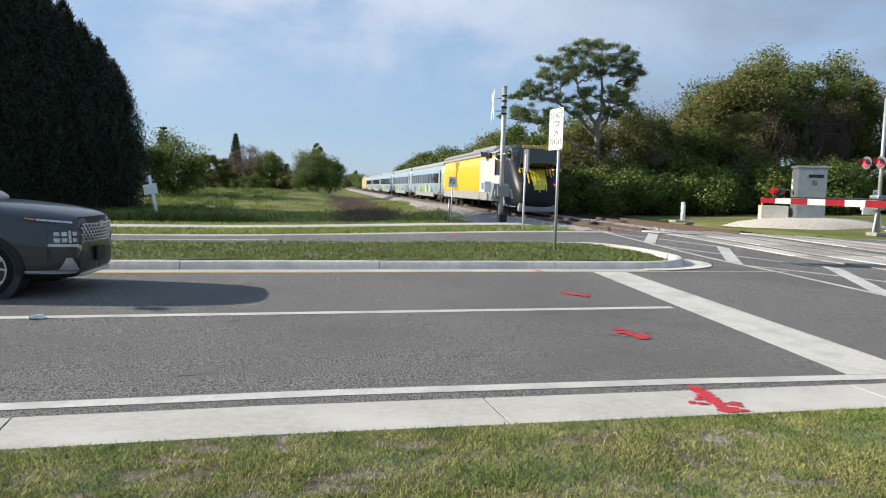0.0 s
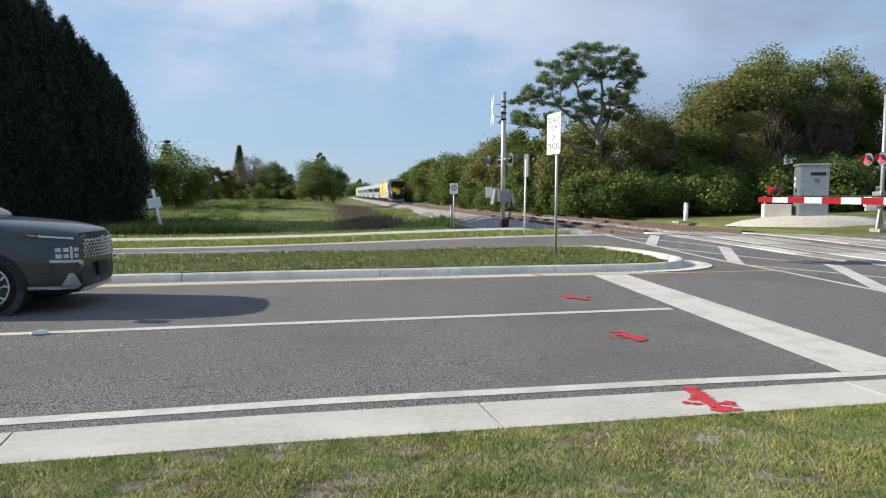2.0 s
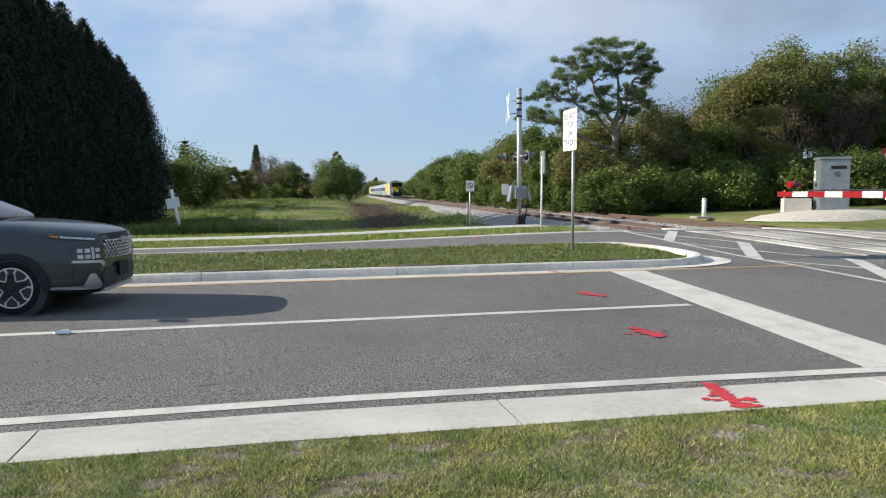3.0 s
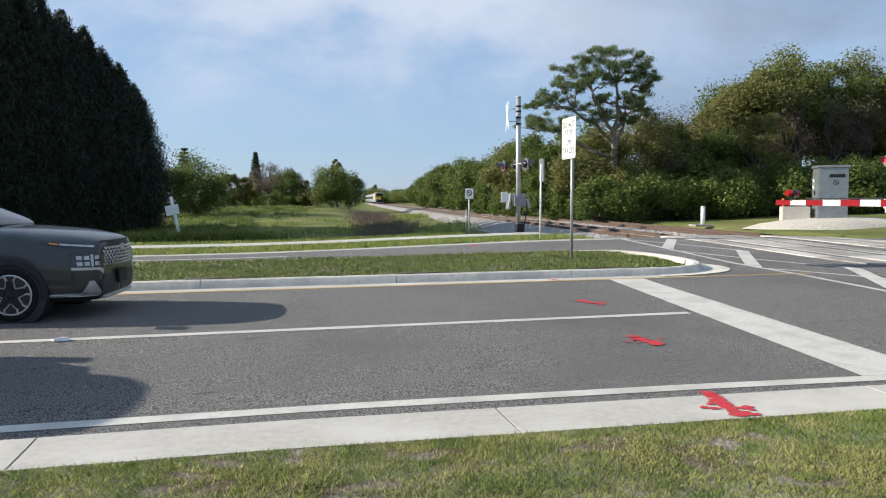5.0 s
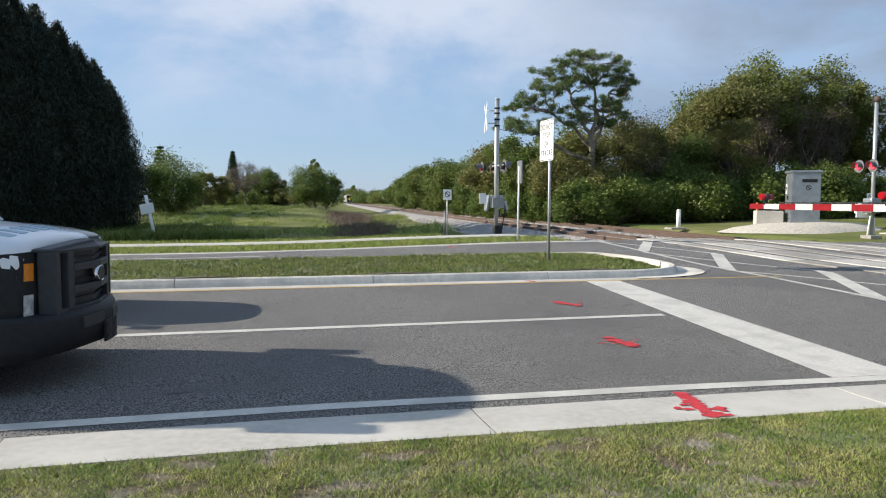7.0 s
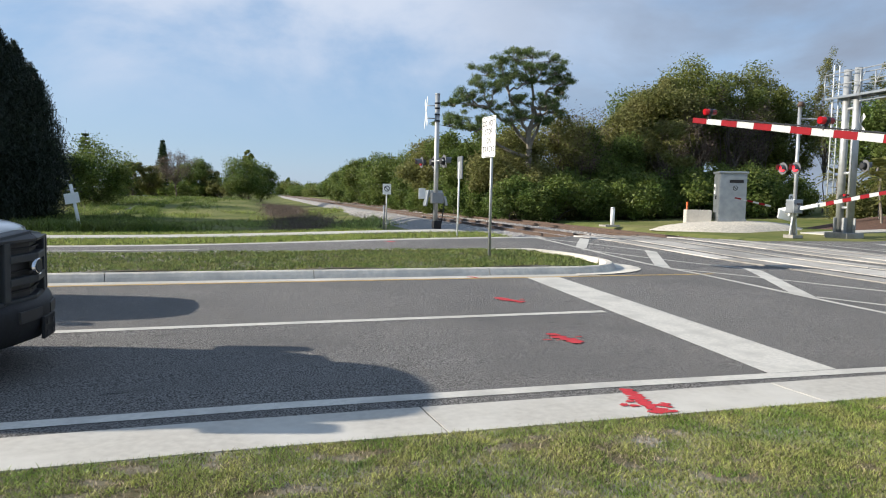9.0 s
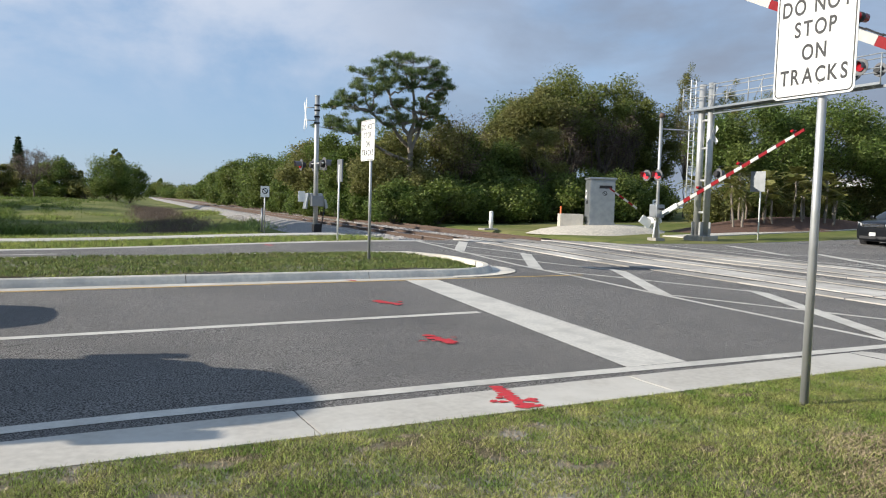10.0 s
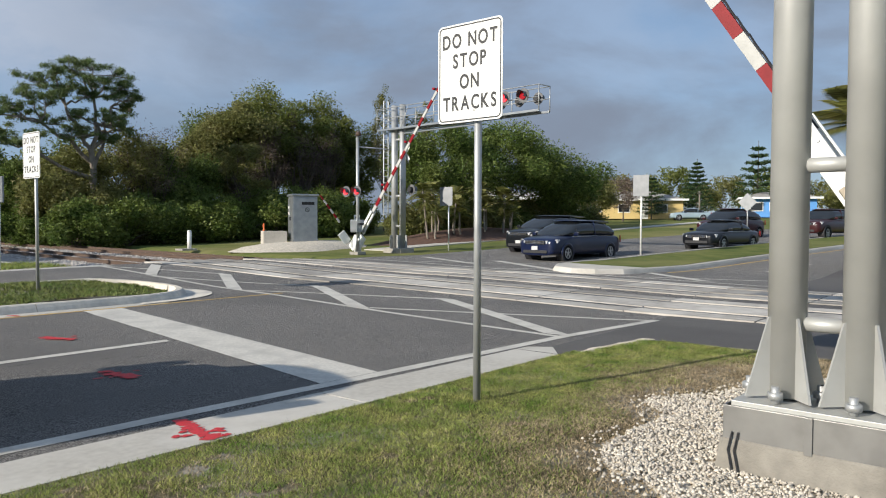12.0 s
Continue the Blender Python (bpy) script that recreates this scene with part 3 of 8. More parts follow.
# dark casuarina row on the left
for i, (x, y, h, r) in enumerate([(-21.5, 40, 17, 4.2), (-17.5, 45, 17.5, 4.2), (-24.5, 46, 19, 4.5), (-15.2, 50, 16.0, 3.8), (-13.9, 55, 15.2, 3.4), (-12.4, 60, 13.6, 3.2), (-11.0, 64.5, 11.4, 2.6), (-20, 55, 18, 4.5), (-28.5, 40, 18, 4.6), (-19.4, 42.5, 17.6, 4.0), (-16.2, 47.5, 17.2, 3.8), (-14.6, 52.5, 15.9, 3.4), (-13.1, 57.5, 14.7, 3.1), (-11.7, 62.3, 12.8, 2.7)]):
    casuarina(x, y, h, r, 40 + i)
# trees beyond the field
far_field = "trees beyond the field"
crown_tree(-8.6, 86, 6.6, 3.3, 0.02, 14000, 0.15, M_BUSH, "dark spreading oak at the field's edge", group=far_field, clumps=40, cr=0.42)
crown_tree(-12.6, 84, 6.2, 2.6, 0.02, 9000, 0.15, M_BUSH, "dark tree beside the casuarinas", group=far_field)
norfolk_pine(-11.2, 100, 8.4, 1.3, 15, 7, "dark conifer behind the oak")
crown_tree(-7.6, 130, 6.0, 2.0, 0.04, 6500, 0.17, M_OLIVE, "pale green tree beyond the field", group=far_field)
crown_tree(-4.9, 132, 5.5, 2.1, 0.04, 6500, 0.17, M_OLIVE, "dull green tree beyond the field", group=far_field)
norfolk_pine(-3.5, 151, 11.0, 1.5, 20, 3)
crown_tree(-0.9, 120, 7.0, 3.0, 0.36, 3200, 0.10, M_DRY, "leafless brown tree on the lawn", bark=M_BARK, clumps=40, cr=0.30, group=far_field, twigs=40)
crown_tree(-1.3, 150, 9.0, 1.7, 0.5, 700, 0.10, M_DRY, "tall bare tree behind the lawn", bark=M_BARK_PALE, clumps=24, cr=0.30, group=far_field, twigs=24)
crown_tree(2.3, 140, 7.1, 2.6, 0.04, 8000, 0.18, M_BUSH, "dark green tree beyond the field", group=far_field, clumps=40, cr=0.42)
crown_tree(0.2, 146, 6.2, 2.4, 0.04, 7000, 0.18, M_OAK, "dark green tree beyond the field", group=far_field, seed=4)
crown_tree(5.3, 138, 4.8, 1.9, 0.03, 6000, 0.18, M_OLIVE, "pale green shrub tree beyond the field", group=far_field)
crown_tree(8.8, 118, 6.4, 3.1, 0.02, 14000, 0.15, M_BUSH, "round dark green tree beside the railway", group=far_field, clumps=46, cr=0.42)
crown_tree(12.0, 123, 6.8, 2.4, 0.03, 9000, 0.15, M_BUSH, "dark tree beside the railway", group=far_field, clumps=40, cr=0.42, seed=2)
crown_tree(10.1, 122, 8.4, 1.0, 0.66, 1800, 0.15, M_OAK, "thin tall treetop beside the railway", group=far_field, clumps=14)

# woods beyond the tracks
pine_tree(22.7, 48, 12.05)
woods = [
    (22.6, 50, 6.2, 3.0, M_OLIVE), (26.5, 51.0, 8.6, 3.4, M_OLIVE), (28.6, 50.0, 9.0, 3.0, M_DRY), (31.5, 50.5, 7.4, 3.0, M_BUSH), (20.8, 56, 6.6, 3.0, M_BUSH),
    (22.0, 64, 6.6, 3.2, M_OLIVE), (23.5, 73, 6.4, 3.2, M_BUSH), (24.0, 83, 6.2, 3.2, M_BRIGHT), (25.2, 94, 6.5, 3.4, M_BUSH), (26.5, 108, 6.6, 3.6, M_BRIGHT),
    (28.5, 124, 6.8, 3.6, M_BUSH), (30.5, 142, 6.8, 3.8, M_BUSH), (27.0, 60, 8.2, 3.4, M_BUSH), (29, 72, 8.0, 3.5, M_OLIVE)]
for i, (x, y, h, r, mm) in enumerate(woods):
    dry = mm is M_DRY
    crown_tree(x, y, h, r, 0.16, 3000 if dry else 10000, 0.08 if dry else 0.12 + y * 0.0006, mm, "tangled bare brown tree in the woods" if dry else "leafy tree in the woods beside the tracks", group="woods beside the tracks", clumps=30, seed=i, twigs=30 if dry else 16)
for i, (x, y, h, r, mm) in enumerate([(37.4, 52, 11.6, 3.2, M_OLIVE), (41.6, 52.5, 13.3, 3.6, M_OAK), (45.8, 51.5, 12.4, 3.4, M_OAK), (34.6, 52.5, 8.4, 2.6, M_OLIVE), (50.5, 52, 10.2, 3.6, M_OAK), (44.5, 58, 12.0, 4.5, M_BUSH), (39.5, 56, 11.0, 4.2, M_BUSH), (33.5, 56, 7.6, 3.6, M_BUSH), (50, 56, 9.5, 4.5, M_BUSH)]):
    crown_tree(x, y, h, r, 0.30, 17000, 0.15, mm, "large oak hung with grey vines in the woods", group="woods beside the tracks", clumps=44, seed=60 + i, cr=0.34, twigs=24)
for i, (x, y, h) in enumerate([(49.5, 46.5, 15.0), (51.5, 46, 12.4), (53.0, 45, 13.6), (54.8, 45.5, 12.0), (56.5, 44, 13.0), (58.2, 44.5, 11.8)]):
    crown_tree(x, y, h * 0.94, 1.1, 0.25, 2200, 0.15, M_OLIVE, "tall thin clump of bamboo stems", name="bamboo", group="bamboo behind the signals", clumps=46, cr=0.26, trunk_r=0.05, squash=1.5, slim=0.25, twigs=40, seed=i, category="bamboo")
k = 0
for x, y, h, r, mm in [(21.5, 45.5, 3.0, 2.2, M_BUSH), (24.2, 45.2, 3.4, 2.4, M_BRIGHT), (27.0, 45.2, 3.0, 2.3, M_BUSH), (29.8, 45.0, 3.8, 2.5, M_BRIGHT), (32.6, 44.6, 3.6, 2.5, M_BUSH), (35.4, 44.0, 3.9, 2.6, M_BRIGHT), (37.8, 43.2, 4.4, 2.5, M_BUSH), (40.2, 43.4, 3.8, 2.4, M_BUSH), (42.8, 43.4, 3.2, 2.2, M_BRIGHT),
                       (20.6, 50.5, 2.8, 2.0, M_BUSH), (21.4, 56, 3.0, 2.0, M_BUSH), (21.8, 62, 2.8, 2.0, M_BRIGHT), (22.6, 69, 2.8, 2.2, M_BUSH), (23.2, 77, 3.0, 2.3, M_BUSH), (24.2, 87, 3.0, 2.4, M_BRIGHT), (25.4, 99, 3.0, 2.6, M_BUSH), (27.2, 115, 3.2, 2.8, M_BUSH), (29.4, 135, 3.2, 3.0, M_BRIGHT), (28.3, 47, 5.0, 2.6, M_BUSH), (33.5, 47.5, 5.4, 2.8, M_BUSH), (36.8, 47.5, 5.6, 2.8, M_BUSH), (40.5, 47.5, 5.4, 2.8, M_BUSH), (44.5, 46.5, 4.6, 2.6, M_BUSH), (24.5, 47.6, 4.8, 2.4, M_OLIVE)]:
    bush(x, y, h, r, 6500, 0.10 + 0.0005 * y, mm, "dense leafy bush at the edge of the woods", seed=k)
    k += 1
crown_tree(34, 46.5, 7.2, 1.9, 0.35, 3500, 0.22, M_PALM, "tall cabbage palm among the trees", name="tree", group="woods beside the tracks", clumps=14, slim=0.15, seed=3)
for i, (x, y, h, r) in enumerate([(34, 168, 5.5, 4.0), (38, 190, 5.5, 4.5), (43, 215, 5.0, 5), (50, 245, 5, 6), (58, 290, 6, 7), (36, 420, 8, 5), (30, 430, 7, 5)]):
    crown_tree(x, y, h, r, 0.15, 3500, 0.3, M_BUSH, "distant green tree along the railway", group="trees far along the railway", seed=i)

for i in range(11):
    bush(-9 + i * 1.5 + (i % 3) * 0.4, 136 + (i * 7 % 5) * 3, 2.4 + (i * 5 % 4) * 0.45, 2.0, 2200, 0.18, (M_BUSH, M_OLIVE, M_BRIGHT)[i % 3], "leafy hedge bush beyond the field", seed=200 + i, group="hedge beyond the field")
for i, (x, y, h, r) in enumerate([(52, 425, 7.5, 7), (60, 420, 8.0, 8), (69, 415, 7, 8), (78, 410, 6, 9), (62, 385, 4.8, 8), (71, 380, 4.6, 8), (52, 345, 4.0, 7), (57, 322, 4.2, 7), (59, 436, 11.0, 2.2)]):
    crown_tree(x, y, h, r, 0.1, 3000, 0.45, (M_BUSH, M_OAK)[i % 2], "distant green tree along the railway", group="trees far along the railway", seed=30 + i)
# a shallow wet ditch through the field
ditch = []
for k in range(29):
    f = k / 28
    y = 50 + 72 * f
    x = -6.4 + 0.4 * math.sin(f * 9) + 8.0 * f ** 1.6
    ditch.append((x, y, 0.10 + 0.22 * math.sin(f * 23) ** 2 + 0.45 * f))
vs = [(x + sg * w, y, gh(x, y) + 0.012) for x, y, w in ditch for sg in (-1, 1)]
tagged(poly_mesh("ditch", vs, [(2 * i, 2 * i + 1, 2 * i + 3, 2 * i + 2) for i in range(28)], surf("wet_ditch", (0.10, 0.11, 0.09), (0.20, 0.20, 0.17), scale=1.5, rough=0.12, spec=0.6)), "shallow wet ditch with standing water", "ditch", kind="structure")

for i, (x, y, h, r) in enumerate([(38.6, 49.0, 9.2, 1.5), (42.0, 49.2, 10.4, 1.8), (44.6, 48.8, 9.4, 1.5), (36.4, 49.6, 8.2, 1.3)]):
    crown_tree(x, y, h, r, 0.25, 2600, 0.16, M_DRY, "dead grey-brown vines hung over the oaks", name="vine", group="vines in the woods", clumps=26, cr=0.34, squash=2.0, slim=0.16, category="vine", twigs=20, seed=80 + i)
# east side beyond the crossing
for i, (x, y, h, r, mm) in enumerate([(44, 34.5, 8.2, 4.0, M_BUSH), (50.5, 34.0, 8.6, 4.6, M_BUSH), (56.5, 32.5, 7.0, 4.4, M_BUSH)]):
    crown_tree(x, y, h, r, 0.28, 19000, 0.14, mm, "spreading live oak with dense small leaves", group="oaks by the houses", clumps=40, seed=20 + i)
for i, (x, y, h) in enumerate([(34.5, 28.6, 2.6), (35.6, 29.6, 3.2), (36.8, 28.4, 2.4), (38.0, 29.4, 3.0), (39.2, 28.2, 2.8), (40.4, 29.0, 3.3), (41.2, 27.6, 2.4), (42.4, 28.4, 2.9), (33.2, 30.2, 2.8), (37.4, 30.6, 3.4)]):
    palm(x, y, h, 26, 0.95)
    palm(x + 0.35, y - 0.3, h * 0.72, 20, 0.8)
for i in range(9):
    bush(41 + i * 2.6, 35.5 - i * 0.35, 2.6 + (i * 3 % 4) * 0.35, 1.9, 3600, 0.13, (M_OLIVE, M_BUSH, M_PALM)[i % 3], "low shrub under the oaks", seed=300 + i, group="shrubs under the oaks")
norfolk_pine(87, 36.5, 5.6, 2.0, 10, 1)
norfolk_pine(93.5, 33.2, 7.6, 2.2, 12, 2)
norfolk_pine(96, 26.5, 9.6, 3.2, 9, 4)
crown_tree(80, 37, 5.4, 2.8, 0.3, 2600, 0.12, M_DRY, "sparse grey tree by the houses", group="trees by the houses", clumps=26)
crown_tree(70, 36, 5.0, 3.0, 0.3, 5000, 0.16, M_OLIVE, "leafy tree by the houses", group="trees by the houses")
for i in range(9):
    crown_tree(112 + i * 4, 62 - i * 7.5, 6 + (i * 37 % 5) * 0.6, 4.5, 0.2, 3500, 0.28, M_OLIVE if i % 2 else M_OAK, "distant tree behind the houses", group="trees by the houses", seed=i)
palm(30.5, 4.6, 5.2, 26, 2.6, "stout date palm with arching fronds", "date_palm", "", 0.32)


# ---- median, kerbs, markings of the crossing ----
def kerb_ring(name, path, z_low, z_high, width, material, parent, seg_len=3.4):
    """A rounded kerb along a path of points, in cast lengths with open joints; the face is on the path's right."""
    path = [Vector(p) for p in path]
    run = [0.0]
    for a, b in zip(path, path[1:]):
        run.append(run[-1] + (b - a).length)

    def point(s):
        for i in range(len(path) - 1):
            if s <= run[i + 1] or i == len(path) - 2:
                f = (s - run[i]) / max(1e-6, run[i + 1] - run[i])
                d = (path[i + 1] - path[i]).normalized()
                return path[i].lerp(path[i + 1], f), d
    total = run[-1]
    n = max(1, round(total / seg_len))
    prof = [(0.0, z_low), (-0.05, z_high * 0.5), (-0.09, z_high - 0.02), (-0.12, z_high), (-width, z_high - 0.004), (-width, z_low)]
    for k in range(n):
        s0, s1 = total * k / n + 0.006, total * (k + 1) / n - 0.006
        m = max(2, int((s1 - s0) / 0.25))
        vs, fs = [], []
        for i in range(m + 1):
            p, d = point(s0 + (s1 - s0) * i / m)
            right = Vector((d.y, -d.x))
            for o, z in prof:
                w = p + right * o
                vs.append((w.x, w.y, gh(w.x, w.y) + z))
        q = len(prof)
        for i in range(m):
            for j in range(q - 1):
                a = i * q + j
                fs.append((a, a + q, a + q + 1, a + 1))
        fs.append(tuple(range(q)))
        fs.append(tuple(m * q + j for j in range(q - 1, -1, -1)))
        poly_mesh("kerb_stone", vs, fs, material, parent)


def arc(cx, cy, rx, ry, a0, a1, n=12):
    return [(cx + rx * math.cos(radians(a0 + (a1 - a0) * i / n)), cy + ry * math.sin(radians(a0 + (a1 - a0) * i / n))) for i in range(n + 1)]


M_KERB = surf("kerb_concrete", (0.78, 0.71, 0.60), (0.64, 0.585, 0.49), scale=10, rough=0.9, bump=0.25, bscale=110, c3=(0.48, 0.45, 0.40), scale3=1.6)
median = thing("median_kerb", Matrix.Identity(4), "weathered concrete kerb round the grass median", "kerb", kind="structure")
kerb_ring("kerb", [(-60, 13.25), (-30, 13.25), (7.6, 13.25)] + arc(7.6, 15.2, 1.75, 1.95, -85, 0, 8) + arc(8.2, 15.3, 1.15, 2.3, 5, 90, 8) + [(5, 17.65), (-60, 17.65)], -0.03, 0.15, 0.24, M_KERB, median, 3.45)
stripe("gutter_pan", (-80, 13.10), (7.9, 13.10), 0.34, M_CONC, lift=0.007, group="", label="pale concrete gutter pan below the median kerb")
# flush concrete skirt at the nose
skirt = [(7.4, 12.98)] + arc(7.4, 14.6, 2.35, 1.62, -80, 10, 10) + [(9.3, 15.6), (8.4, 14.4), (7.4, 13.1)]
poly_mesh("nose_skirt", [(x, y, gh(x, y) + 0.02) for x, y in skirt], [tuple(range(len(skirt)))], M_KERB, median)
soil_w = sheet("median_turf", span(-60, 9.2, 0.7), [13.48, 13.6, 14.2, 15.0, 16.0, 16.8, 17.42], lambda x, y: gh(x, y) + (0.14 + 0.025 * math.sin(x * 1.7) * math.sin(y * 2.2) if x < 7.4 else (0.145 if (x - 7.5) ** 2 / 2.2 + (y - 15.3) ** 2 / 4.0 < 1 else -0.12)), M_GRASS_SOIL)
tagged(soil_w, "low clover turf on the median", "grass", kind="structure")

# near verge soil
def verge_z(x, y):
    """Height of the verge, flush with the gutter at its edge."""
    e = ease(5.0, 4.45, y - swing(x))
    return gh(x, y) + 0.004 + e * (0.028 + 0.020 * noise.noise(Vector((x * 1.3, y * 1.3, 0))))


verge = sheet("verge", span(-14, 10.4, 0.2), span(-2.0, 4.99, 0.2), lambda x, y: -0.06 if x > 8.75 and y > 4.72 - 0.12 * (x - 8.9) else verge_z(x, y + (swing(x) - 0.03) * ease(2.0, 4.95, y)), M_GRASS_SOIL)
for v in verge.data.vertices:
    v.co.y += (swing(v.co.x) - 0.03) * ease(2.0, 4.95, v.co.y)
tagged(verge, "patchy dry verge with bare sandy spots", "grass", kind="structure")

# pavement across the road
pave = thing("sidewalk", Matrix.Identity(4), "pale concrete sidewalk across the road", "pavement", kind="structure")
for i in range(40):
    a = -50 + i * 1.5
    sheet("slab", [a + 0.006, a + 0.75, a + 1.494], [25.7, 26.5, 27.3], lambda x, y: gh(x, y) + 0.03, M_CONC, pave, thick=0.08)
pave2 = thing("sidewalk_east", Matrix.Identity(4), "pale concrete sidewalk beyond the crossing", "pavement", kind="structure")
for i in range(26):
    a = 28 + i * 3.0
    sheet("slab", [a + 0.006, a + 1.5, a + 2.994], [26.2, 26.9, 27.6], lambda x, y: gh(x, y) + 0.03, M_CONC, pave2, thick=0.08)

# dynamic envelope: two long lines with zigzag bars, both sides of the tracks


def tk(c, y):
    return (c + SLOPE * y, y)


def envelope(front, bars, thins):
    """A long front line with broad bars one way and thin lines the other way, as a row of crosses."""
    for p, q in zip(front, front[1:]):
        stripe("envelope_line", p, q, 0.13, M_WHITE, label="white line of the crossing's marked envelope")
    for (ax, ay), (bx_, by_) in bars:
        w = 0.24
        quad_mark("zigzag_bar", [(bx_ - 0.04, by_ + w), (bx_ + 0.04, by_ - w), (ax + 0.04, ay - w), (ax - 0.04, ay + w)], lift=0.014, label="white diagonal bar of the marked envelope", n=6)
    for p, q in thins:
        stripe("zigzag_line", p, q, 0.13, M_WHITE, lift=0.012, label="white diagonal line of the marked envelope")


envelope([(9.9, 5.40), (10.0, 9.0), (10.35, 13.7), (10.95, 21.0), (11.1, 22.4)],
         [((12.47, 9.75), (10.02, 5.50)), ((12.27, 13.55), (10.08, 9.9)), ((12.5, 17.75), (10.39, 14.3)), ((12.62, 21.6), (10.82, 18.75))],
         [((10.2, 9.75), (12.55, 5.12)), ((10.35, 13.95), (12.36, 9.8)), ((10.6, 18.3), (12.3, 13.6)), ((10.95, 22.2), (12.5, 17.8))])
envelope([(21.5, 5.2), (21.3, 9.0), (21.0, 14.8), (21.6, 18.2), (22.0, 22.2)],
         [((24.9, 12.0), (21.7, 7.3)), ((24.9, 16.9), (21.5, 11.9)), ((25.0, 20.9), (22.6, 16.4))],
         [((21.2, 14.4), (23.4, 9.7)), ((21.4, 9.6), (23.6, 5.6)), ((22.1, 18.8), (24.6, 14.2))])

# a scrap of pale litter on the lane line
bm = bmesh.new()
bmesh.ops.create_icosphere(bm, subdivisions=2, radius=0.06)
for v in bm.verts:
    q = 1 + 0.6 * noise.noise(v.co * 22)
    v.co = Vector((v.co.x * 1.7 * q, v.co.y * 0.9 * q, max(0.0, v.co.z * 0.55 * q + 0.015)))
litter = tagged(part("litter", bm, M_SIGN_WHITE), "small crumpled scrap of white litter on the road", "litter")
litter.matrix_basis = pose(-2.41, 9.12, gh(-2.41, 9.12) + 0.006, 0, 0, 20)

# red spray marks
for i, (x, y, s, a) in enumerate([(3.52, 5.23, 1.0, 1.9), (4.13, 7.6, 0.62, 0.6), (4.66, 10.36, 0.6, 0.7), (5.12, 12.98, 0.3, 0.2), (5.85, 21.4, 0.45, 0.5)]):
    RNG = np.random.default_rng(i + 5)
    vs, fs = [], []

    def blot(cx, cy, rx, ry, rot):
        o = len(vs)
        k = 14
        for j in range(k):
            q = 2 * math.pi * j / k
            e = 1 + 0.25 * RNG.normal() * 0.6
            px, py = rx * e * math.cos(q), ry * e * math.sin(q)
            wx, wy = x + cx + px * math.cos(rot) - py * math.sin(rot), y + cy + px * math.sin(rot) + py * math.cos(rot)
            vs.append((wx, wy, gh(wx, wy) + (0.0125 + 0.004 * (5.6 - wy + swing(wx)) if wy < 5.62 + swing(wx) else 0.016) + 0.00008 * (o // k)))
        fs.append(tuple(range(o, o + k)))
    if i == 0:
        for k in range(26):
            f = k / 25
            blot(0.10 - 0.14 * f + RNG.normal() * 0.018, 0.36 - 0.68 * f + RNG.normal() * 0.015, 0.055 + 0.025 * RNG.random(), 0.03, RNG.uniform(-0.6, 0.6))
        for k in range(9):
            blot(0.02 + RNG.normal() * 0.05, -0.30 + RNG.normal() * 0.02, 0.05, 0.03, 0.2)
        for bx_, by_ in ((-0.19, -0.06), (-0.13, -0.10), (0.10, -0.15), (0.16, -0.13), (0.13, -0.20), (-0.08, 0.02)):
            blot(bx_, by_, 0.045, 0.03, RNG.uniform(-1, 1))
    else:
        for k in range(16):
            f = k / 15
            blot((-0.10 + 0.24 * f + RNG.normal() * 0.05) * s, (0.34 - 0.66 * f + RNG.normal() * 0.06) * s, (0.10 + 0.05 * RNG.random()) * s, 0.06 * s, RNG.uniform(-0.5, 0.5))
        for k in range(7):
            blot(RNG.normal() * 0.26 * s, RNG.normal() * 0.07 * s, 0.07 * s, 0.03 * s, RNG.uniform(-0.3, 0.3))
    tagged(poly_mesh("spray_mark", vs, fs, M_RED_PAINT), "red spray-painted utility mark on the ground", "paint mark", "red spray marks", "structure")


# ---- tracks ----
def track_pose(c, y, z=0.0):
    x, yy = tk(c, y)
    return pose(x, yy, gh(x, yy) + z, 0, 0, -math.degrees(math.atan(SLOPE)))


RAIL_Z = 0.24


def rail_profile(name, c, y0, y1, parent, side):
    """A rail: foot, web and head swept along the track."""
    prof = [(-0.07, -0.15), (0.07, -0.15), (0.07, -0.13), (0.012, -0.115), (0.012, -0.04), (0.036, -0.03), (0.036, 0.0), (-0.036, 0.0), (-0.036, -0.03), (-0.012, -0.04), (-0.012, -0.115), (-0.07, -0.13)]
    vs, fs = [], []
    ys = [y0 + (y1 - y0) * i / 24 for i in range(25)]
    n = len(prof)
    for y in ys:
        x = c + side + SLOPE * y
        for px, pz in prof:
            vs.append((x + px, y, RAIL_Z + 0.03 + pz))
    for i in range(24):
        for j in range(n):
            a, b = i * n + j, i * n + (j + 1) % n
            fs.append((a, b, b + n, a + n))
    return poly_mesh(name, vs, fs, M_RUST, parent)


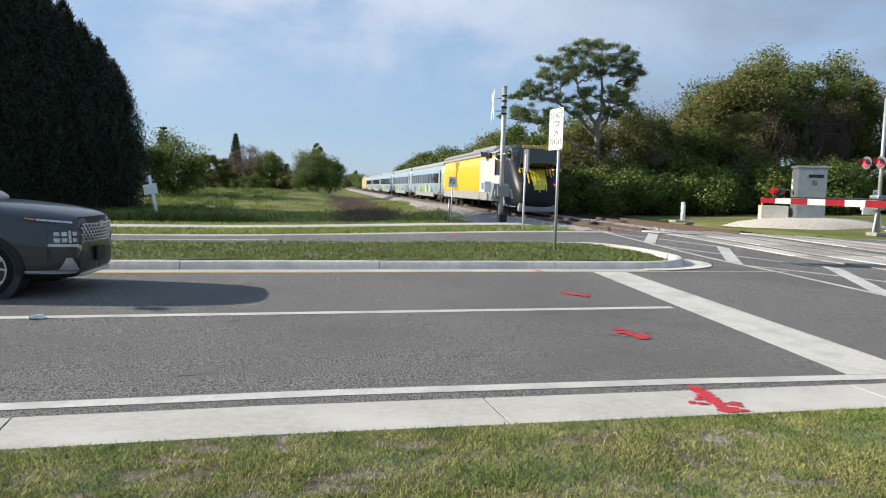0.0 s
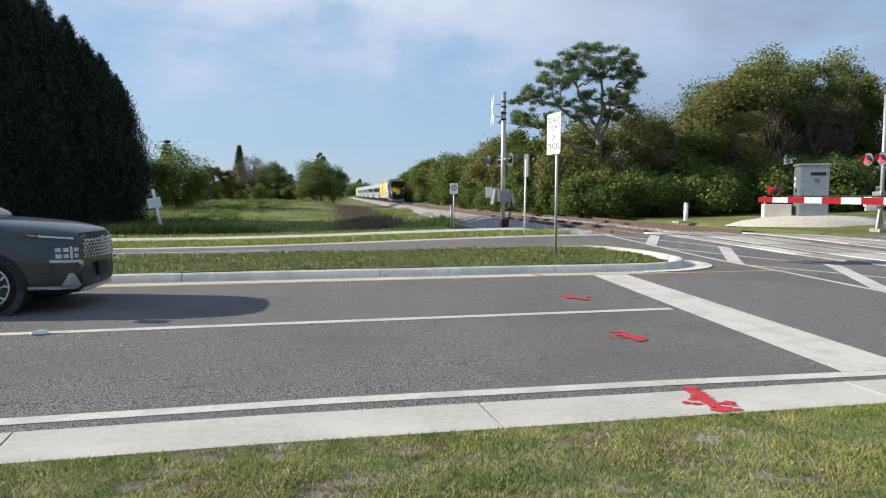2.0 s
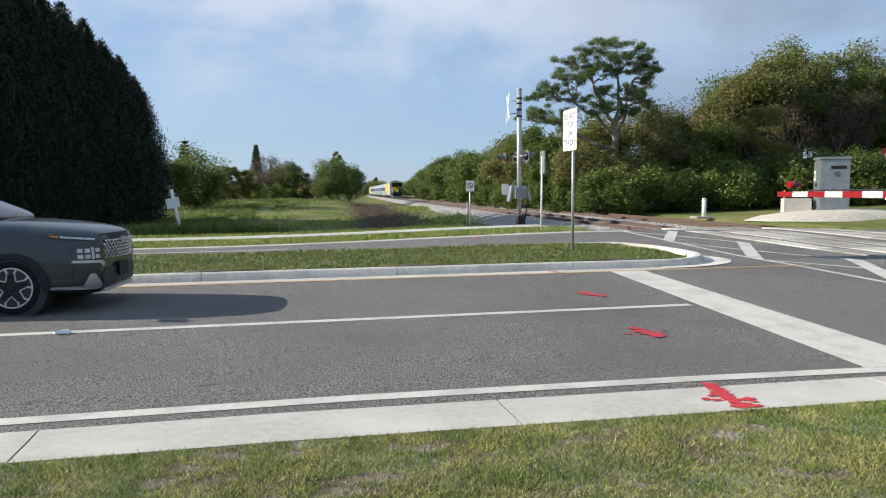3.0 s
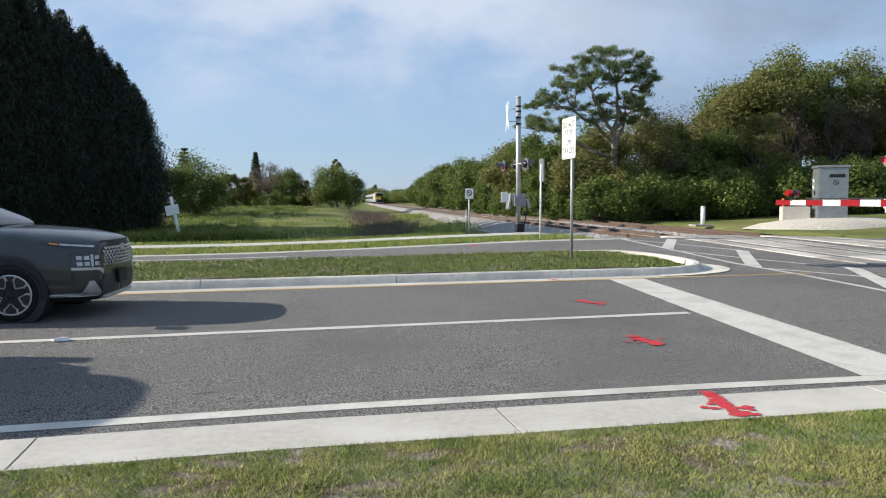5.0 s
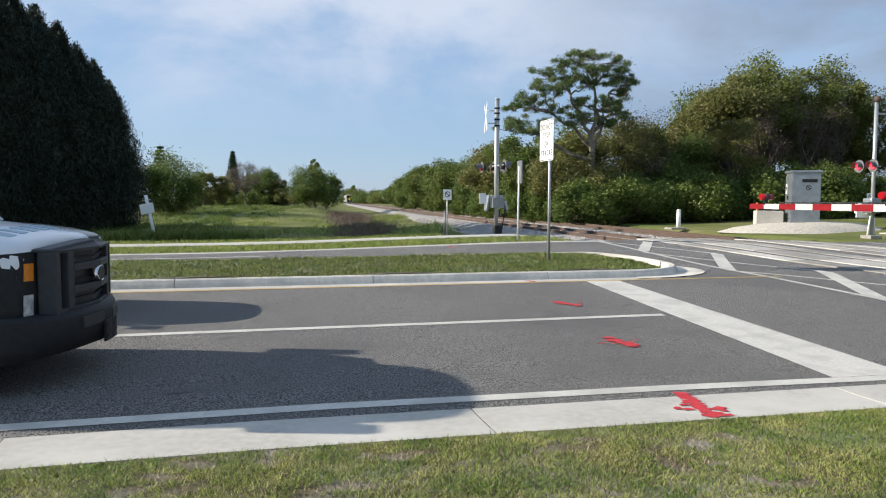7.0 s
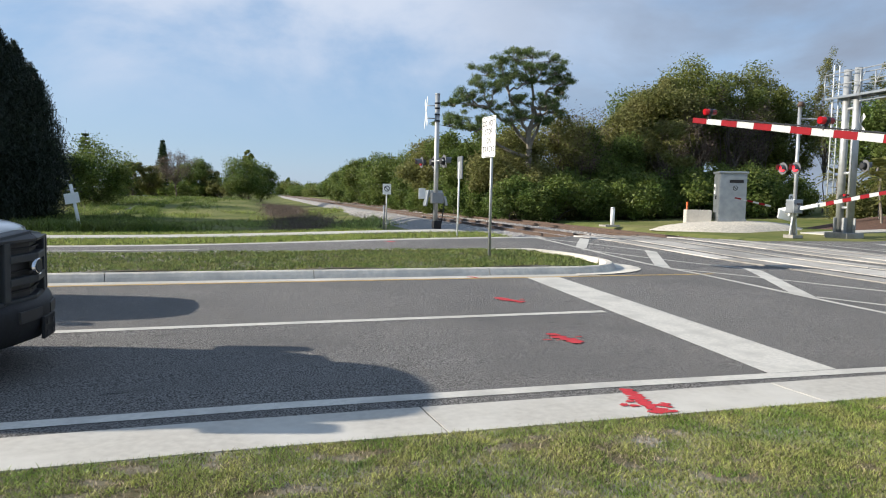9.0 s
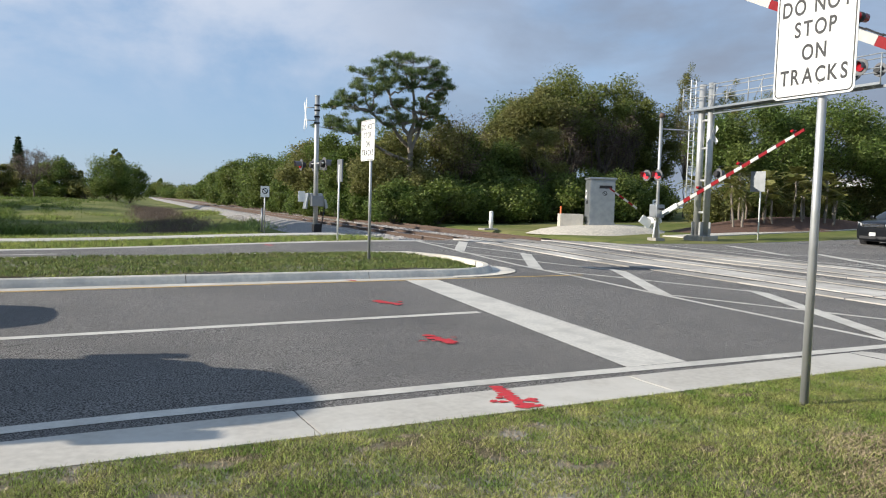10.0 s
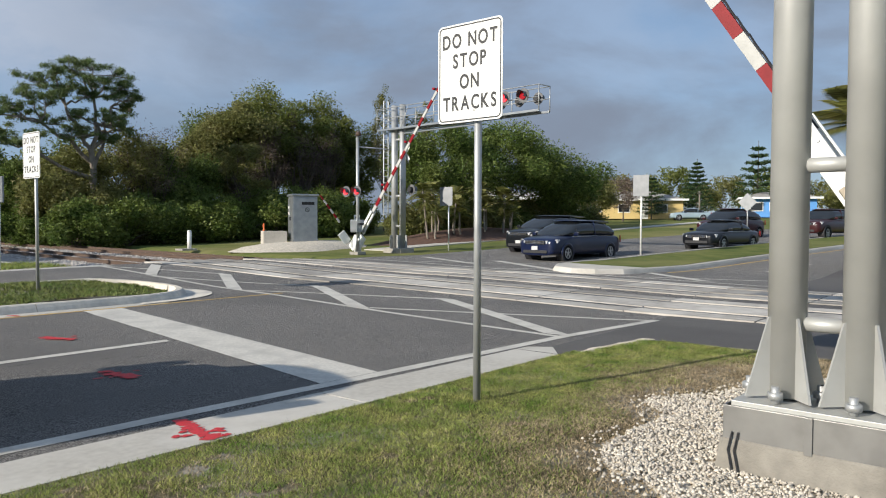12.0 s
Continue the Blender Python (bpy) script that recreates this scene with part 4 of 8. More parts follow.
for nm, c in (("track_near", NEAR_TRACK), ("track_far", FAR_TRACK)):
    t = thing(nm, Matrix.Identity(4), "rusty railway track with wooden ties on grey ballast", "railway track", kind="structure")
    for s in (-0.72, 0.72):
        rail_profile("rail", c, 22.7, 420, t, s)
        rail_profile("rail", c, -60, -3.8, t, s)
    sec = [(-7.2, -0.16), (-4.5, -0.07), (-1.7, 0.07), (-1.4, 0.10), (1.4, 0.10), (1.7, 0.07), (2.4, -0.02)]
    for y0, y1 in ((22.7, 420), (-60, -3.8)):
        ys = [y0 + (y1 - y0) * (i / 40) ** 1.6 for i in range(41)] if y0 > 0 else [y0 + (y1 - y0) * i / 20 for i in range(21)]
        vs, fs = [], []
        for y in ys:
            for o, z in sec:
                lo = o < -2
                extra = -0.62 * ease(29, 40, y) if (lo and c == NEAR_TRACK) else 0.0
                oo = (-2.6 if o > -5 else -2.7) if (lo and c != NEAR_TRACK) else o + (2.6 * ease(32, 60, y) if o < -5 else 1.2 * ease(45, 80, y)) * lo
                vs.append((c + oo + SLOPE * y, y, z + extra))
        q = len(sec)
        for i in range(len(ys) - 1):
            for j in range(q - 1):
                a = i * q + j
                fs.append((a, a + 1, a + q + 1, a + q))
        poly_mesh("ballast_bed", vs, fs, M_BALLAST, t)
    bm = bmesh.new()
    box(bm, (0, 0, 0), (2.6, 0.23, 0.17), 0.012)
    tie_me = bpy.data.meshes.new("tie")
    bm.to_mesh(tie_me)
    bm.free()
    tie_me.materials.append(M_TIE)
    for i in range(140):
        y = 23.2 + i * 0.56
        shared("tie", tie_me, t, pose(c + SLOPE * y + RNG.normal() * 0.02, y, 0.012 + RNG.normal() * 0.006, 0, 0, -5.5 + RNG.normal() * 0.7))
# loose stones on the ballast

def stones(name, pts, size, material, label, category):
    """A bed of rough loose stones joined into one."""
    n = len(pts)
    base = np.array([(1, 0, 0), (-1, 0, 0), (0, 1, 0), (0, -1, 0), (0, 0, 1), (0, 0, -1)], float)
    tri = np.array([(0, 2, 4), (2, 1, 4), (1, 3, 4), (3, 0, 4), (2, 0, 5), (1, 2, 5), (3, 1, 5), (0, 3, 5)])
    v = base[None] * RNG.uniform(0.55, 1.25, (n, 6, 1))
    ang = RNG.uniform(0, 6.28, n)
    ca, sa = np.cos(ang), np.sin(ang)
    x, y = v[..., 0] * ca[:, None] - v[..., 1] * sa[:, None], v[..., 0] * sa[:, None] + v[..., 1] * ca[:, None]
    v = np.stack([x, y * 0.8, v[..., 2] * 0.65], -1) * (size * RNG.uniform(0.6, 1.5, n))[:, None, None] + np.asarray(pts)[:, None]
    f = (tri[None] + np.arange(n)[:, None, None] * 6).reshape(-1, 3)
    me = bpy.data.meshes.new(name)
    me.vertices.add(n * 6)
    me.vertices.foreach_set("co", v.reshape(-1))
    me.loops.add(len(f) * 3)
    me.loops.foreach_set("vertex_index", f.reshape(-1))
    me.polygons.add(len(f))
    me.polygons.foreach_set("loop_start", np.arange(len(f)) * 3)
    me.polygons.foreach_set("loop_total", np.full(len(f), 3))
    me.update(calc_edges=True)
    me.materials.append(material)
    return tagged(new(name, me), label, category, kind="stuff")


RNG = np.random.default_rng(11)
pp = []
for i in range(36000):
    y = 23 + 50 * RNG.random() ** 1.7
    o = RNG.uniform(-7.0, 2.2) if RNG.random() < 0.75 else RNG.uniform(2.2, 6.2)
    z = 0.10 if -1.4 < o < 1.4 else 0.10 - min(3.1, abs(o) - 1.4) * (0.055 + 0.2 * ease(29, 40, y) * (o < 0))
    if o > 2.2:
        z = 0.10
    pp.append((NEAR_TRACK + o + SLOPE * y, y, z + 0.01))
stones("ballast", pp, 0.05, M_STONE, "loose grey ballast stones beside the rails", "gravel")

def straight(y):
    """In the road the tracks run square to it; beyond they lean away."""
    return 0.118 * max(0.0, 24.0 - y)


# concrete crossing panels with flangeways
crossing = thing("crossing_panels", Matrix.Identity(4), "worn concrete crossing panels between the rails", "crossing", kind="structure")
for c in (NEAR_TRACK, FAR_TRACK):
    for o0, o1 in ((-1.50, -0.88), (-0.56, 0.56), (0.88, 1.50)):
        for k in range(11):
            y0 = -3.72 + k * 2.44
            y1 = y0 + 2.41
            vs = []
            for y in (y0, y1):
                for o in (o0, o1):
                    x = c + 0.22 + o + SLOPE * y + straight(y)
                    vs.append((x, y, gh(x, y) + 0.028 + 0.004 * (k % 2)))
            vs += [(x, y, z - 0.1) for x, y, z in vs]
            poly_mesh("panel", vs, [(0, 1, 3, 2), (0, 4, 5, 1), (1, 5, 7, 3), (3, 7, 6, 2), (2, 6, 4, 0)], M_PANEL, crossing)
    for s in (-0.71, 0.71):
        n = 20
        vs, fs = [], []
        for i in range(n + 1):
            y = -3.7 + 26.6 * i / n
            x = c + 0.22 + s + SLOPE * y + straight(y)
            for dx in (-0.036, 0.036):
                vs.append((x + dx, y, gh(x, y) + 0.024))
        for i in range(n):
            fs.append((2 * i, 2 * i + 1, 2 * i + 3, 2 * i + 2))
        poly_mesh("rail_head", vs, fs, M_RAILTOP, crossing)
        vs2 = [(x + (0.13 if k % 2 else -0.13), y, z - 0.012) for k, (x, y, z) in enumerate(vs)]
        poly_mesh("flangeway", vs2, fs, M_BLACK, crossing)


# ---- signs and signals ----
def write(name, text, size, m, material, parent):
    """Flat lettering in the built-in font, as a mesh."""
    cu = bpy.data.curves.new(name, "FONT")
    cu.body, cu.size, cu.align_x, cu.align_y, cu.offset = text, size, "CENTER", "CENTER", size * 0.022
    cu.extrude = 0.0008
    tmp = bpy.data.objects.new(name, cu)
    me = bpy.data.meshes.new_from_object(tmp)
    bpy.data.objects.remove(tmp)
    me.materials.append(material)
    ob = new(name, me)
    ob.parent = parent
    ob.matrix_basis = m
    return ob


def round_plate(name, w, h, r, th, material, parent, m, n=6):
    """A rounded plate in the local x-z plane, facing -y."""
    pts = []
    for cx, cz, a0 in ((w / 2 - r, h / 2 - r, 0), (-w / 2 + r, h / 2 - r, 90), (-w / 2 + r, -h / 2 + r, 180), (w / 2 - r, -h / 2 + r, 270)):
        for i in range(n + 1):
            a = radians(a0 + 90 * i / n)
            pts.append((cx + r * math.cos(a), cz + r * math.sin(a)))
    k = len(pts)
    vs = [(x, -th / 2, z) for x, z in pts] + [(x, th / 2, z) for x, z in pts]
    fs = [tuple(range(k))[::-1], tuple(range(k, 2 * k))] + [(i, (i + 1) % k, k + (i + 1) % k, k + i) for i in range(k)]
    ob = poly_mesh(name, vs, fs, material, parent)
    ob.matrix_basis = m
    return ob


def tracks_sign(x, y, yaw, z_low, r):
    """DO NOT STOP ON TRACKS on a round post. The face looks along local -y."""
    W, H, PX = 0.76, 0.93, -0.055
    t = thing("road_sign", pose(x, y, gh(x, y) - 0.02, 0, 0, yaw), "white sign reading do not stop on tracks on steel post", "road sign", "do not stop on tracks signs")
    tb("post", (0, 0.03 + r, 0), (0, 0.03 + r, z_low + H - 0.1), r, M_GALV, t)
    zc = z_low + H / 2
    round_plate("sign_plate", W, H, 0.05, 0.006, M_SIGN_WHITE, t, pose(PX, 0, zc))
    # black border as four bars and corner pieces in one ring
    pts_o, pts_i = [], []
    for (w, h, rr, store) in ((W - 0.03, H - 0.03, 0.045, pts_o), (W - 0.054, H - 0.054, 0.033, pts_i)):
        for cx, cz, a0 in ((w / 2 - rr, h / 2 - rr, 0), (-w / 2 + rr, h / 2 - rr, 90), (-w / 2 + rr, -h / 2 + rr, 180), (w / 2 - rr, -h / 2 + rr, 270)):
            for i in range(6):
                a = radians(a0 + 18 * i)
                store.append((PX + cx + rr * math.cos(a), -0.0042, zc + cz + rr * math.sin(a)))
    k = len(pts_o)
    poly_mesh("border", pts_o + pts_i, [(i, k + i, k + (i + 1) % k, (i + 1) % k) for i in range(k)], M_BLACK, t, "black border line")
    for word, zz in (("DO NOT", 0.30), ("STOP", 0.11), ("ON", -0.09), ("TRACKS", -0.29)):
        glyphs, run = [], 0.0
        for ch in word:
            if ch == " ":
                run += 0.06
                continue
            ob = write("letter", ch, 0.185, Matrix.Identity(4), M_BLACK, t)
            xs = [v.co.x for v in ob.data.vertices]
            wide = (max(xs) - min(xs)) * 0.76
            glyphs.append((ob, run + wide / 2, (max(xs) + min(xs)) / 2 * 0.76))
            run += wide + 0.022
        run -= 0.022
        for ob, mid, off in glyphs:
            ob.matrix_basis = pose(PX - run / 2 + mid - off, -0.0044, zc + zz, 90, 0, 0) @ Matrix.Diagonal((0.76, 1.0, 1.0, 1.0))
    for zz in (-0.36, 0.36):
        tb("bolt", (0, -0.012, zc + zz), (0, 0.03, zc + zz), 0.009, M_GALV, t, seg=8)
    return t


tracks_sign(5.69, 3.97, -91, 2.70, 0.036)
tracks_sign(6.56, 15.7, -89, 2.45, 0.033)

# plain posts and small plates
t = thing("marker_post", pose(8.6, 23.05, gh(8.6, 23)), "thin white post with a narrow plate seen edge on", "post")
tb("post", (0, 0, 0), (0.03, 0, 2.5), 0.03, M_SIGN_WHITE, t)
bx("plate", (0.06, 0.02, 2.3), (0.05, 0.42, 0.75), M_SIGN_BACK, t, 0.01)
t = thing("small_sign", pose(7.56, 28.3, gh(7.56, 28.3)), "small square white sign with a black ring on a thin post", "road sign", "small square signs")
tb("post", (0, 0, 0), (0, 0, 1.75), 0.025, M_GALV, t)
bx("sign_plate", (0, -0.035, 1.6), (0.34, 0.012, 0.42), M_SIGN_WHITE, t, 0.004)


def ring_mark(parent, x, y, z, r):
    n = 20
    vs = [(x + q * math.cos(2 * math.pi * i / n), y, z + q * math.sin(2 * math.pi * i / n)) for q in (r, r * 0.75) for i in range(n)]
    poly_mesh("ring_symbol", vs, [(i, n + i, n + (i + 1) % n, (i + 1) % n) for i in range(n)], M_BLACK, parent)
    bx("slash", (x, y - 0.002, z), (r * 1.6, 0.002, r * 0.3), M_BLACK, parent, rot=Matrix.Rotation(radians(45), 4, "Y"))


ring_mark(t, 0, -0.044, 1.62, 0.115)
t2 = copy_thing(t, pose(30.6, 30.8, gh(30.6, 30.8), 0, 0, -40))
t = thing("stub_post", pose(7.62, 28.9, gh(7.62, 28.9)), "short grey post beside the track", "post")
tb("post", (0, 0, 0), (0, 0, 0.95), 0.04, M_SIGN_BACK, t)
t = thing("leaning_post", pose(-4.40, 37.5, gh(-4.40, 37.5) - 0.05, 0, -11, -10), "leaning white post with a blank white plate", "post")
tb("post", (0, 0, 0), (0, 0, 2.62), 0.075, M_SIGN_WHITE, t)
bx("plate", (-0.04, -0.09, 1.98), (0.64, 0.02, 0.48), M_SIGN_WHITE, t, 0.006)
tb("bracket", (-0.2, -0.02, 2.38), (0.18, -0.02, 2.38), 0.03, M_GALV, t)
t = thing("bollard", pose(22.5, 35.4, gh(22.5, 35.4)), "white marker bollard on a small concrete pad", "bollard")
tb("post", (0, 0, 0), (0, 0, 0.98), 0.115, M_SIGN_WHITE, t, seg=20)
tb("cap", (0, 0, 0.98), (0, 0, 1.06), 0.125, M_SIGN_WHITE, t, r1=0.09, seg=20)
bx("pad", (-0.25, -0.1, 0.03), (0.9, 0.7, 0.1), M_CONC_OLD, t, 0.015)


def flasher(parent, x, y, z, lit=False, r=0.15, facing=1):
    """One crossing light: black backplate, hood and red lens, facing local -x*facing."""
    f = -facing
    n = 26
    q = bmesh.new()
    tube(q, (x, y, z), (x + f * 0.02, y, z), r * 1.75, r * 1.75, 26)
    bp = part("backplate", q, M_HOOD, parent)
    tb("lens", (x + f * 0.02, y, z), (x + f * 0.07, y, z), r, M_LENS_LIT if lit else M_LENS, bp, seg=22)
    vs, fs = [], []
    for i in range(n + 1):
        a = math.pi * (-0.12 + 1.24 * i / n)
        for rr, d in ((r * 1.12, 0.02), (r * 1.16, 0.36 - 0.12 * abs(math.cos(a)))):
            vs.append((x + f * d, y + rr * math.cos(a), z + rr * math.sin(a)))
    fs = [(2 * i, 2 * i + 1, 2 * i + 3, 2 * i + 2) for i in range(n)]
    poly_mesh("hood", vs, fs, M_HOOD, bp)
    tb("housing", (x - f * 0.16, y, z), (x, y, z), r * 0.8, M_BLACK, bp, r1=r * 1.05, seg=18)
    return bp


def crossbuck(parent, x, y, z, L=1.2, w=0.23):
    for a in (48, -48):
        ob = bx("crossbuck_blade", (0, 0, 0), (0.012, w, L), M_SIGN_WHITE, parent, 0.002)
        ob.matrix_basis = Matrix.Translation((x - 0.008 * (a > 0), y, z)) @ Matrix.Rotation(radians(-13), 4, "Z") @ Matrix.Rotation(radians(a), 4, "X")


def gate_machine(t, M):
    """The box, crank and base of a gate mechanism round the mast at the origin; local x is towards traffic."""
    bx("machine_box", (-0.02, 0.0, 1.35), (0.5, 0.46, 0.6), M, t, 0.03)
    bx("door", (-0.28, 0.0, 1.35), (0.02, 0.38, 0.5), M, t, 0.008)
    tb("crank_shaft", (-0.05, -0.42, 1.45), (-0.05, 0.42, 1.45), 0.05, M_DARK, t)


def arm_pieces(parent, L, w0, w1, tilt_axis, tip_light=True, n=12, x0=0.7, lit=False):
    """A tapered arm along +y with red and white bands, three lamps and a cable on top."""
    step = (L - x0) / n
    for i in range(n):
        a, b = x0 + i * step, x0 + (i + 1) * step
        wa, wb = w0 + (w1 - w0) * (a / L), w0 + (w1 - w0) * (b / L)
        bm = bmesh.new()
        vs = box(bm, (0, (a + b) / 2, 0), (0.05, step - 0.004, 1.0))
        for v in vs:
            v.co.z *= wa if v.co.y < (a + b) / 2 else wb
        part("band", bm, M_ARM_RED if (n - 1 - i) % 2 == 0 else M_ARM_WHITE, parent)
    for s in (L - 0.45, L - 3.2, L - 5.6):
        if s < 1.5:
            continue
        zt = (w0 + (w1 - w0) * s / L) / 2
        lamp = tb("arm_lamp", (-0.11, s, zt + 0.12), (0.11, s, zt + 0.12), 0.052, M_LENS_LIT if lit else M_LENS, parent, seg=16)
        tb("lamp_bracket", (0, s, zt - 0.02), (0, s, zt + 0.08), 0.03, M_BLACK, lamp, seg=8)
        tb("lamp_band", (-0.03, s, zt + 0.12), (0.03, s, zt + 0.12), 0.058, M_BLACK, lamp, seg=16)
    zt = w0 / 2 + 0.02
    bm = bmesh.new()
    for i in range(int((L - 2) / 0.12)):
        a = 1.2 + i * 0.12
        if a < L - 0.9:
            zz = (w0 + (w1 - w0) * a / L) / 2 + 0.015
            tube(bm, (0, a, zz), (0, a + 0.14, zz + 0.008 * (i % 2)), 0.012, seg=5)
    part("lamp_cable", bm, M_BLACK, parent)


M_SKIRT_STEEL = surf("worn_steel", (0.30, 0.26, 0.20), (0.20, 0.175, 0.14), scale=9, rough=0.45, metal=0.7)
# near gate: arm over the near carriageway; the pole stands beside the tall near cantilever
GATE = (7.89, 0.91, 1.61)
t = thing("gate_mast", pose(8.05, 0.35, gh(8, 0.4)), "grey crossing gate mechanism on a short mast", "gate mechanism", "crossing gates")
tb("mast", (0, 0, 0), (0, 0, 4.6), 0.07, M_SILVER, t)
gate_machine(t, M_GALV)
bx("base", (0, 0, 0.1), (0.5, 0.5, 0.2), M_CONC_OLD, t, 0.03)
flasher(t, -0.2, -0.45, 2.9, False)
flasher(t, -0.2, 0.45, 2.9, False)
near_arm = thing("boom_barrier", pose(*GATE, 0, 0, -4.6), "red and white striped crossing gate arm with red lamps", "barrier", "crossing gates")
arm_pieces(near_arm, 10.56, 0.135, 0.09, "x", n=22, x0=1.2)
for sx in (-0.16, 0.16):
    bm = bmesh.new()
    box(bm, (sx, 0.85, 0), (0.03, 1.1, 0.2), 0.006)
    for k in range(5):
        tube(bm, (sx - 0.03, 0.4 + k * 0.22, 0.05), (sx + 0.03, 0.4 + k * 0.22, 0.05), 0.018, seg=8)
    part("arm_bracket", bm, M_SIGN_WHITE, near_arm)
for sx in (-0.22, 0.22):
    bx("counterweight", (sx, -0.9, -0.05), (0.09, 1.0, 0.42), M_CAB, near_arm, 0.05)
    bx("crank_arm", (sx, 0.05, 0), (0.05, 1.0, 0.10), M_SKIRT_STEEL, near_arm, 0.01)

# gate across the road, east side
t = thing("gate_mast", pose(24.75, 24.8, gh(24.75, 24.8)), "silver crossing mast with paired red lights and a bell", "signal mast", "crossing signals")
tb("mast", (0, 0, 0.1), (0, 0, 5.6), 0.075, M_GALV, t)
tb("bell", (0, -0.05, 5.6), (0, -0.05, 5.8), 0.16, M_RUST, t, r1=0.1)
gate_machine(t, M_CAB)
for dx in (-0.2, 0.2):
    tb("leg", (dx, 0, 0.0), (dx * 0.4, 0, 0.9), 0.04, M_SIGN_WHITE, t)
bx("base", (0, 0, 0.06), (0.55, 0.55, 0.14), M_CONC_OLD, t, 0.02)
tb("crossarm", (-0.1, -0.4, 2.98), (-0.1, 0.7, 2.98), 0.03, M_BLACK, t)
flasher(t, -0.25, -0.22, 2.98, True)
flasher(t, -0.25, 0.50, 2.98, True)
tb("arm_stay", (0, 0, 5.1), (1.6, -0.7, 5.05), 0.03, M_GALV, t)
far_arm = thing("boom_barrier", pose(24.9, 24.5, 1.5, 0, 0, 180 - 5.5), "red and white striped crossing gate arm with red lamps", "barrier", "crossing gates")
arm_pieces(far_arm, 8.0, 0.17, 0.11, "x", n=16, x0=0.9)
for sx in (-0.12, 0.12):
    bx("arm_bracket", (sx, 0.3, 0), (0.03, 1.4, 0.14), M_SIGN_WHITE, far_arm, 0.005)
    bx("counterweight", (sx * 1.6, -0.9, -0.05), (0.07, 0.75, 0.42), M_SIGN_WHITE, far_arm, 0.04)
side_arm = thing("boom_barrier", pose(24.3, 25.3, 1.5, 0, 0, 70), "thin red and white sidewalk gate arm", "barrier", "crossing gates")
arm_pieces(side_arm, 1.9, 0.09, 0.06, "x", n=6, x0=0.3)
bx("counterweight", (0, -0.4, -0.25), (0.06, 0.6, 0.4), M_SIGN_WHITE, side_arm, 0.04)

# mast west of the tracks, across the road
t = thing("signal_mast", pose(9.62, 28.3, gh(9.6, 28.3)), "tall silver crossing mast with crossbuck and paired lights turned away", "signal mast", "crossing signals")
tb("mast", (0, 0, 0), (0, 0, 5.4), 0.095, M_GALV, t, seg=18)
tb("cap", (0, 0, 5.4), (0, 0, 5.44), 0.105, M_GALV, t)
for z in (4.35, 4.6, 4.85, 5.05):
    tb("clamp", (0, 0, z - 0.03), (0, 0, z + 0.03), 0.115, M_DARK, t)
for z in (4.45, 4.95):
    tb("bracket", (0, 0, z), (-0.42, 0.1, z), 0.02, M_GALV, t, seg=8)
crossbuck(t, -0.44, 0.1, 4.66, 1.55)
tb("crossarm", (0, -0.85, 2.75), (0, 0.85, 2.75), 0.03, M_GALV, t)
flasher(t, 0.1, -0.62, 2.72, False, facing=-1)
flasher(t, 0.1, 0.62, 2.72, False, facing=-1)
flasher(t, -0.5, 0.35, 2.68, False, r=0.13)
for dx in (0.18, 0.34):
    tb("junction_can", (dx, -0.1, 2.5), (dx, -0.1, 2.85), 0.07, M_GALV, t)
bx("machine_box", (-0.02, -0.2, 1.25), (0.50, 0.30, 0.42), M_SIGN_BACK, t, 0.03)
bx("relay_box", (0.06, 0.15, 1.42), (0.50, 0.26, 0.28), M_CAB, t, 0.03)
bx("arm_bracket", (0.36, -0.1, 1.14), (0.12, 0.24, 0.38), M_CAB, t, 0.03, rot=Matrix.Rotation(radians(-14), 4, "Y"))
bx("counterweight", (-0.36, 0.1, 1.24), (0.10, 0.36, 0.66), M_CAB, t, 0.04, rot=Matrix.Rotation(radians(10), 4, "Y"))
bx("plate", (-0.62, -0.1, 1.42), (0.28, 0.03, 0.42), M_SIGN_WHITE, t, 0.01)
bx("base", (0.06, 0, 0.17), (0.34, 0.32, 0.34), M_DARK, t, 0.06)
tb("conduit", (0.22, -0.1, 0.2), (0.34, -0.1, 1.0), 0.025, M_BLACK, t, seg=8)



# ---- cantilevers ----
def lattice_arm(t, L, z, d):
    """A walkway with rails that reaches out along local d (unit y sign) from the masts."""
    for x in (-0.35, 0.35):
        bx("beam", (x, d * (L / 2 - 0.6), z), (0.07, L + 1.2, 0.10), M_CAB, t, 0.01)
    for k in range(int((L + 1) / 0.4)):
        bx("tread", (0, d * (-0.9 + k * 0.4), z + 0.05), (0.66, 0.38, 0.02), M_CAB, t)
    for x in (-0.38, 0.38):
        for zz in (0.55, 1.05):
            tb("rail", (x, d * -1.2, z + zz), (x, d * L, z + zz), 0.022, M_GALV, t, seg=8)
        for k in range(6):
            yy = d * (-1.2 + (L + 1.2) * k / 5)
            tb("stanchion", (x, yy, z), (x, yy, z + 1.05), 0.022, M_GALV, t, seg=8)
        for k in range(3):
            y0 = d * (0.6 + k * (L - 1.2) / 3)
            tb("brace", (x, y0, z + 0.05), (x, y0 + d * 0.5, z + 1.0), 0.016, M_GALV, t, seg=6)
    for yy in (d * -1.2, d * L):
        tb("end_rail", (-0.38, yy, z + 1.05), (0.38, yy, z + 1.05), 0.022, M_GALV, t, seg=8)
    bx("lower_chord", (0, d * L * 0.30, z - 0.20), (0.1, L * 0.6, 0.1), M_CAB, t, 0.01)


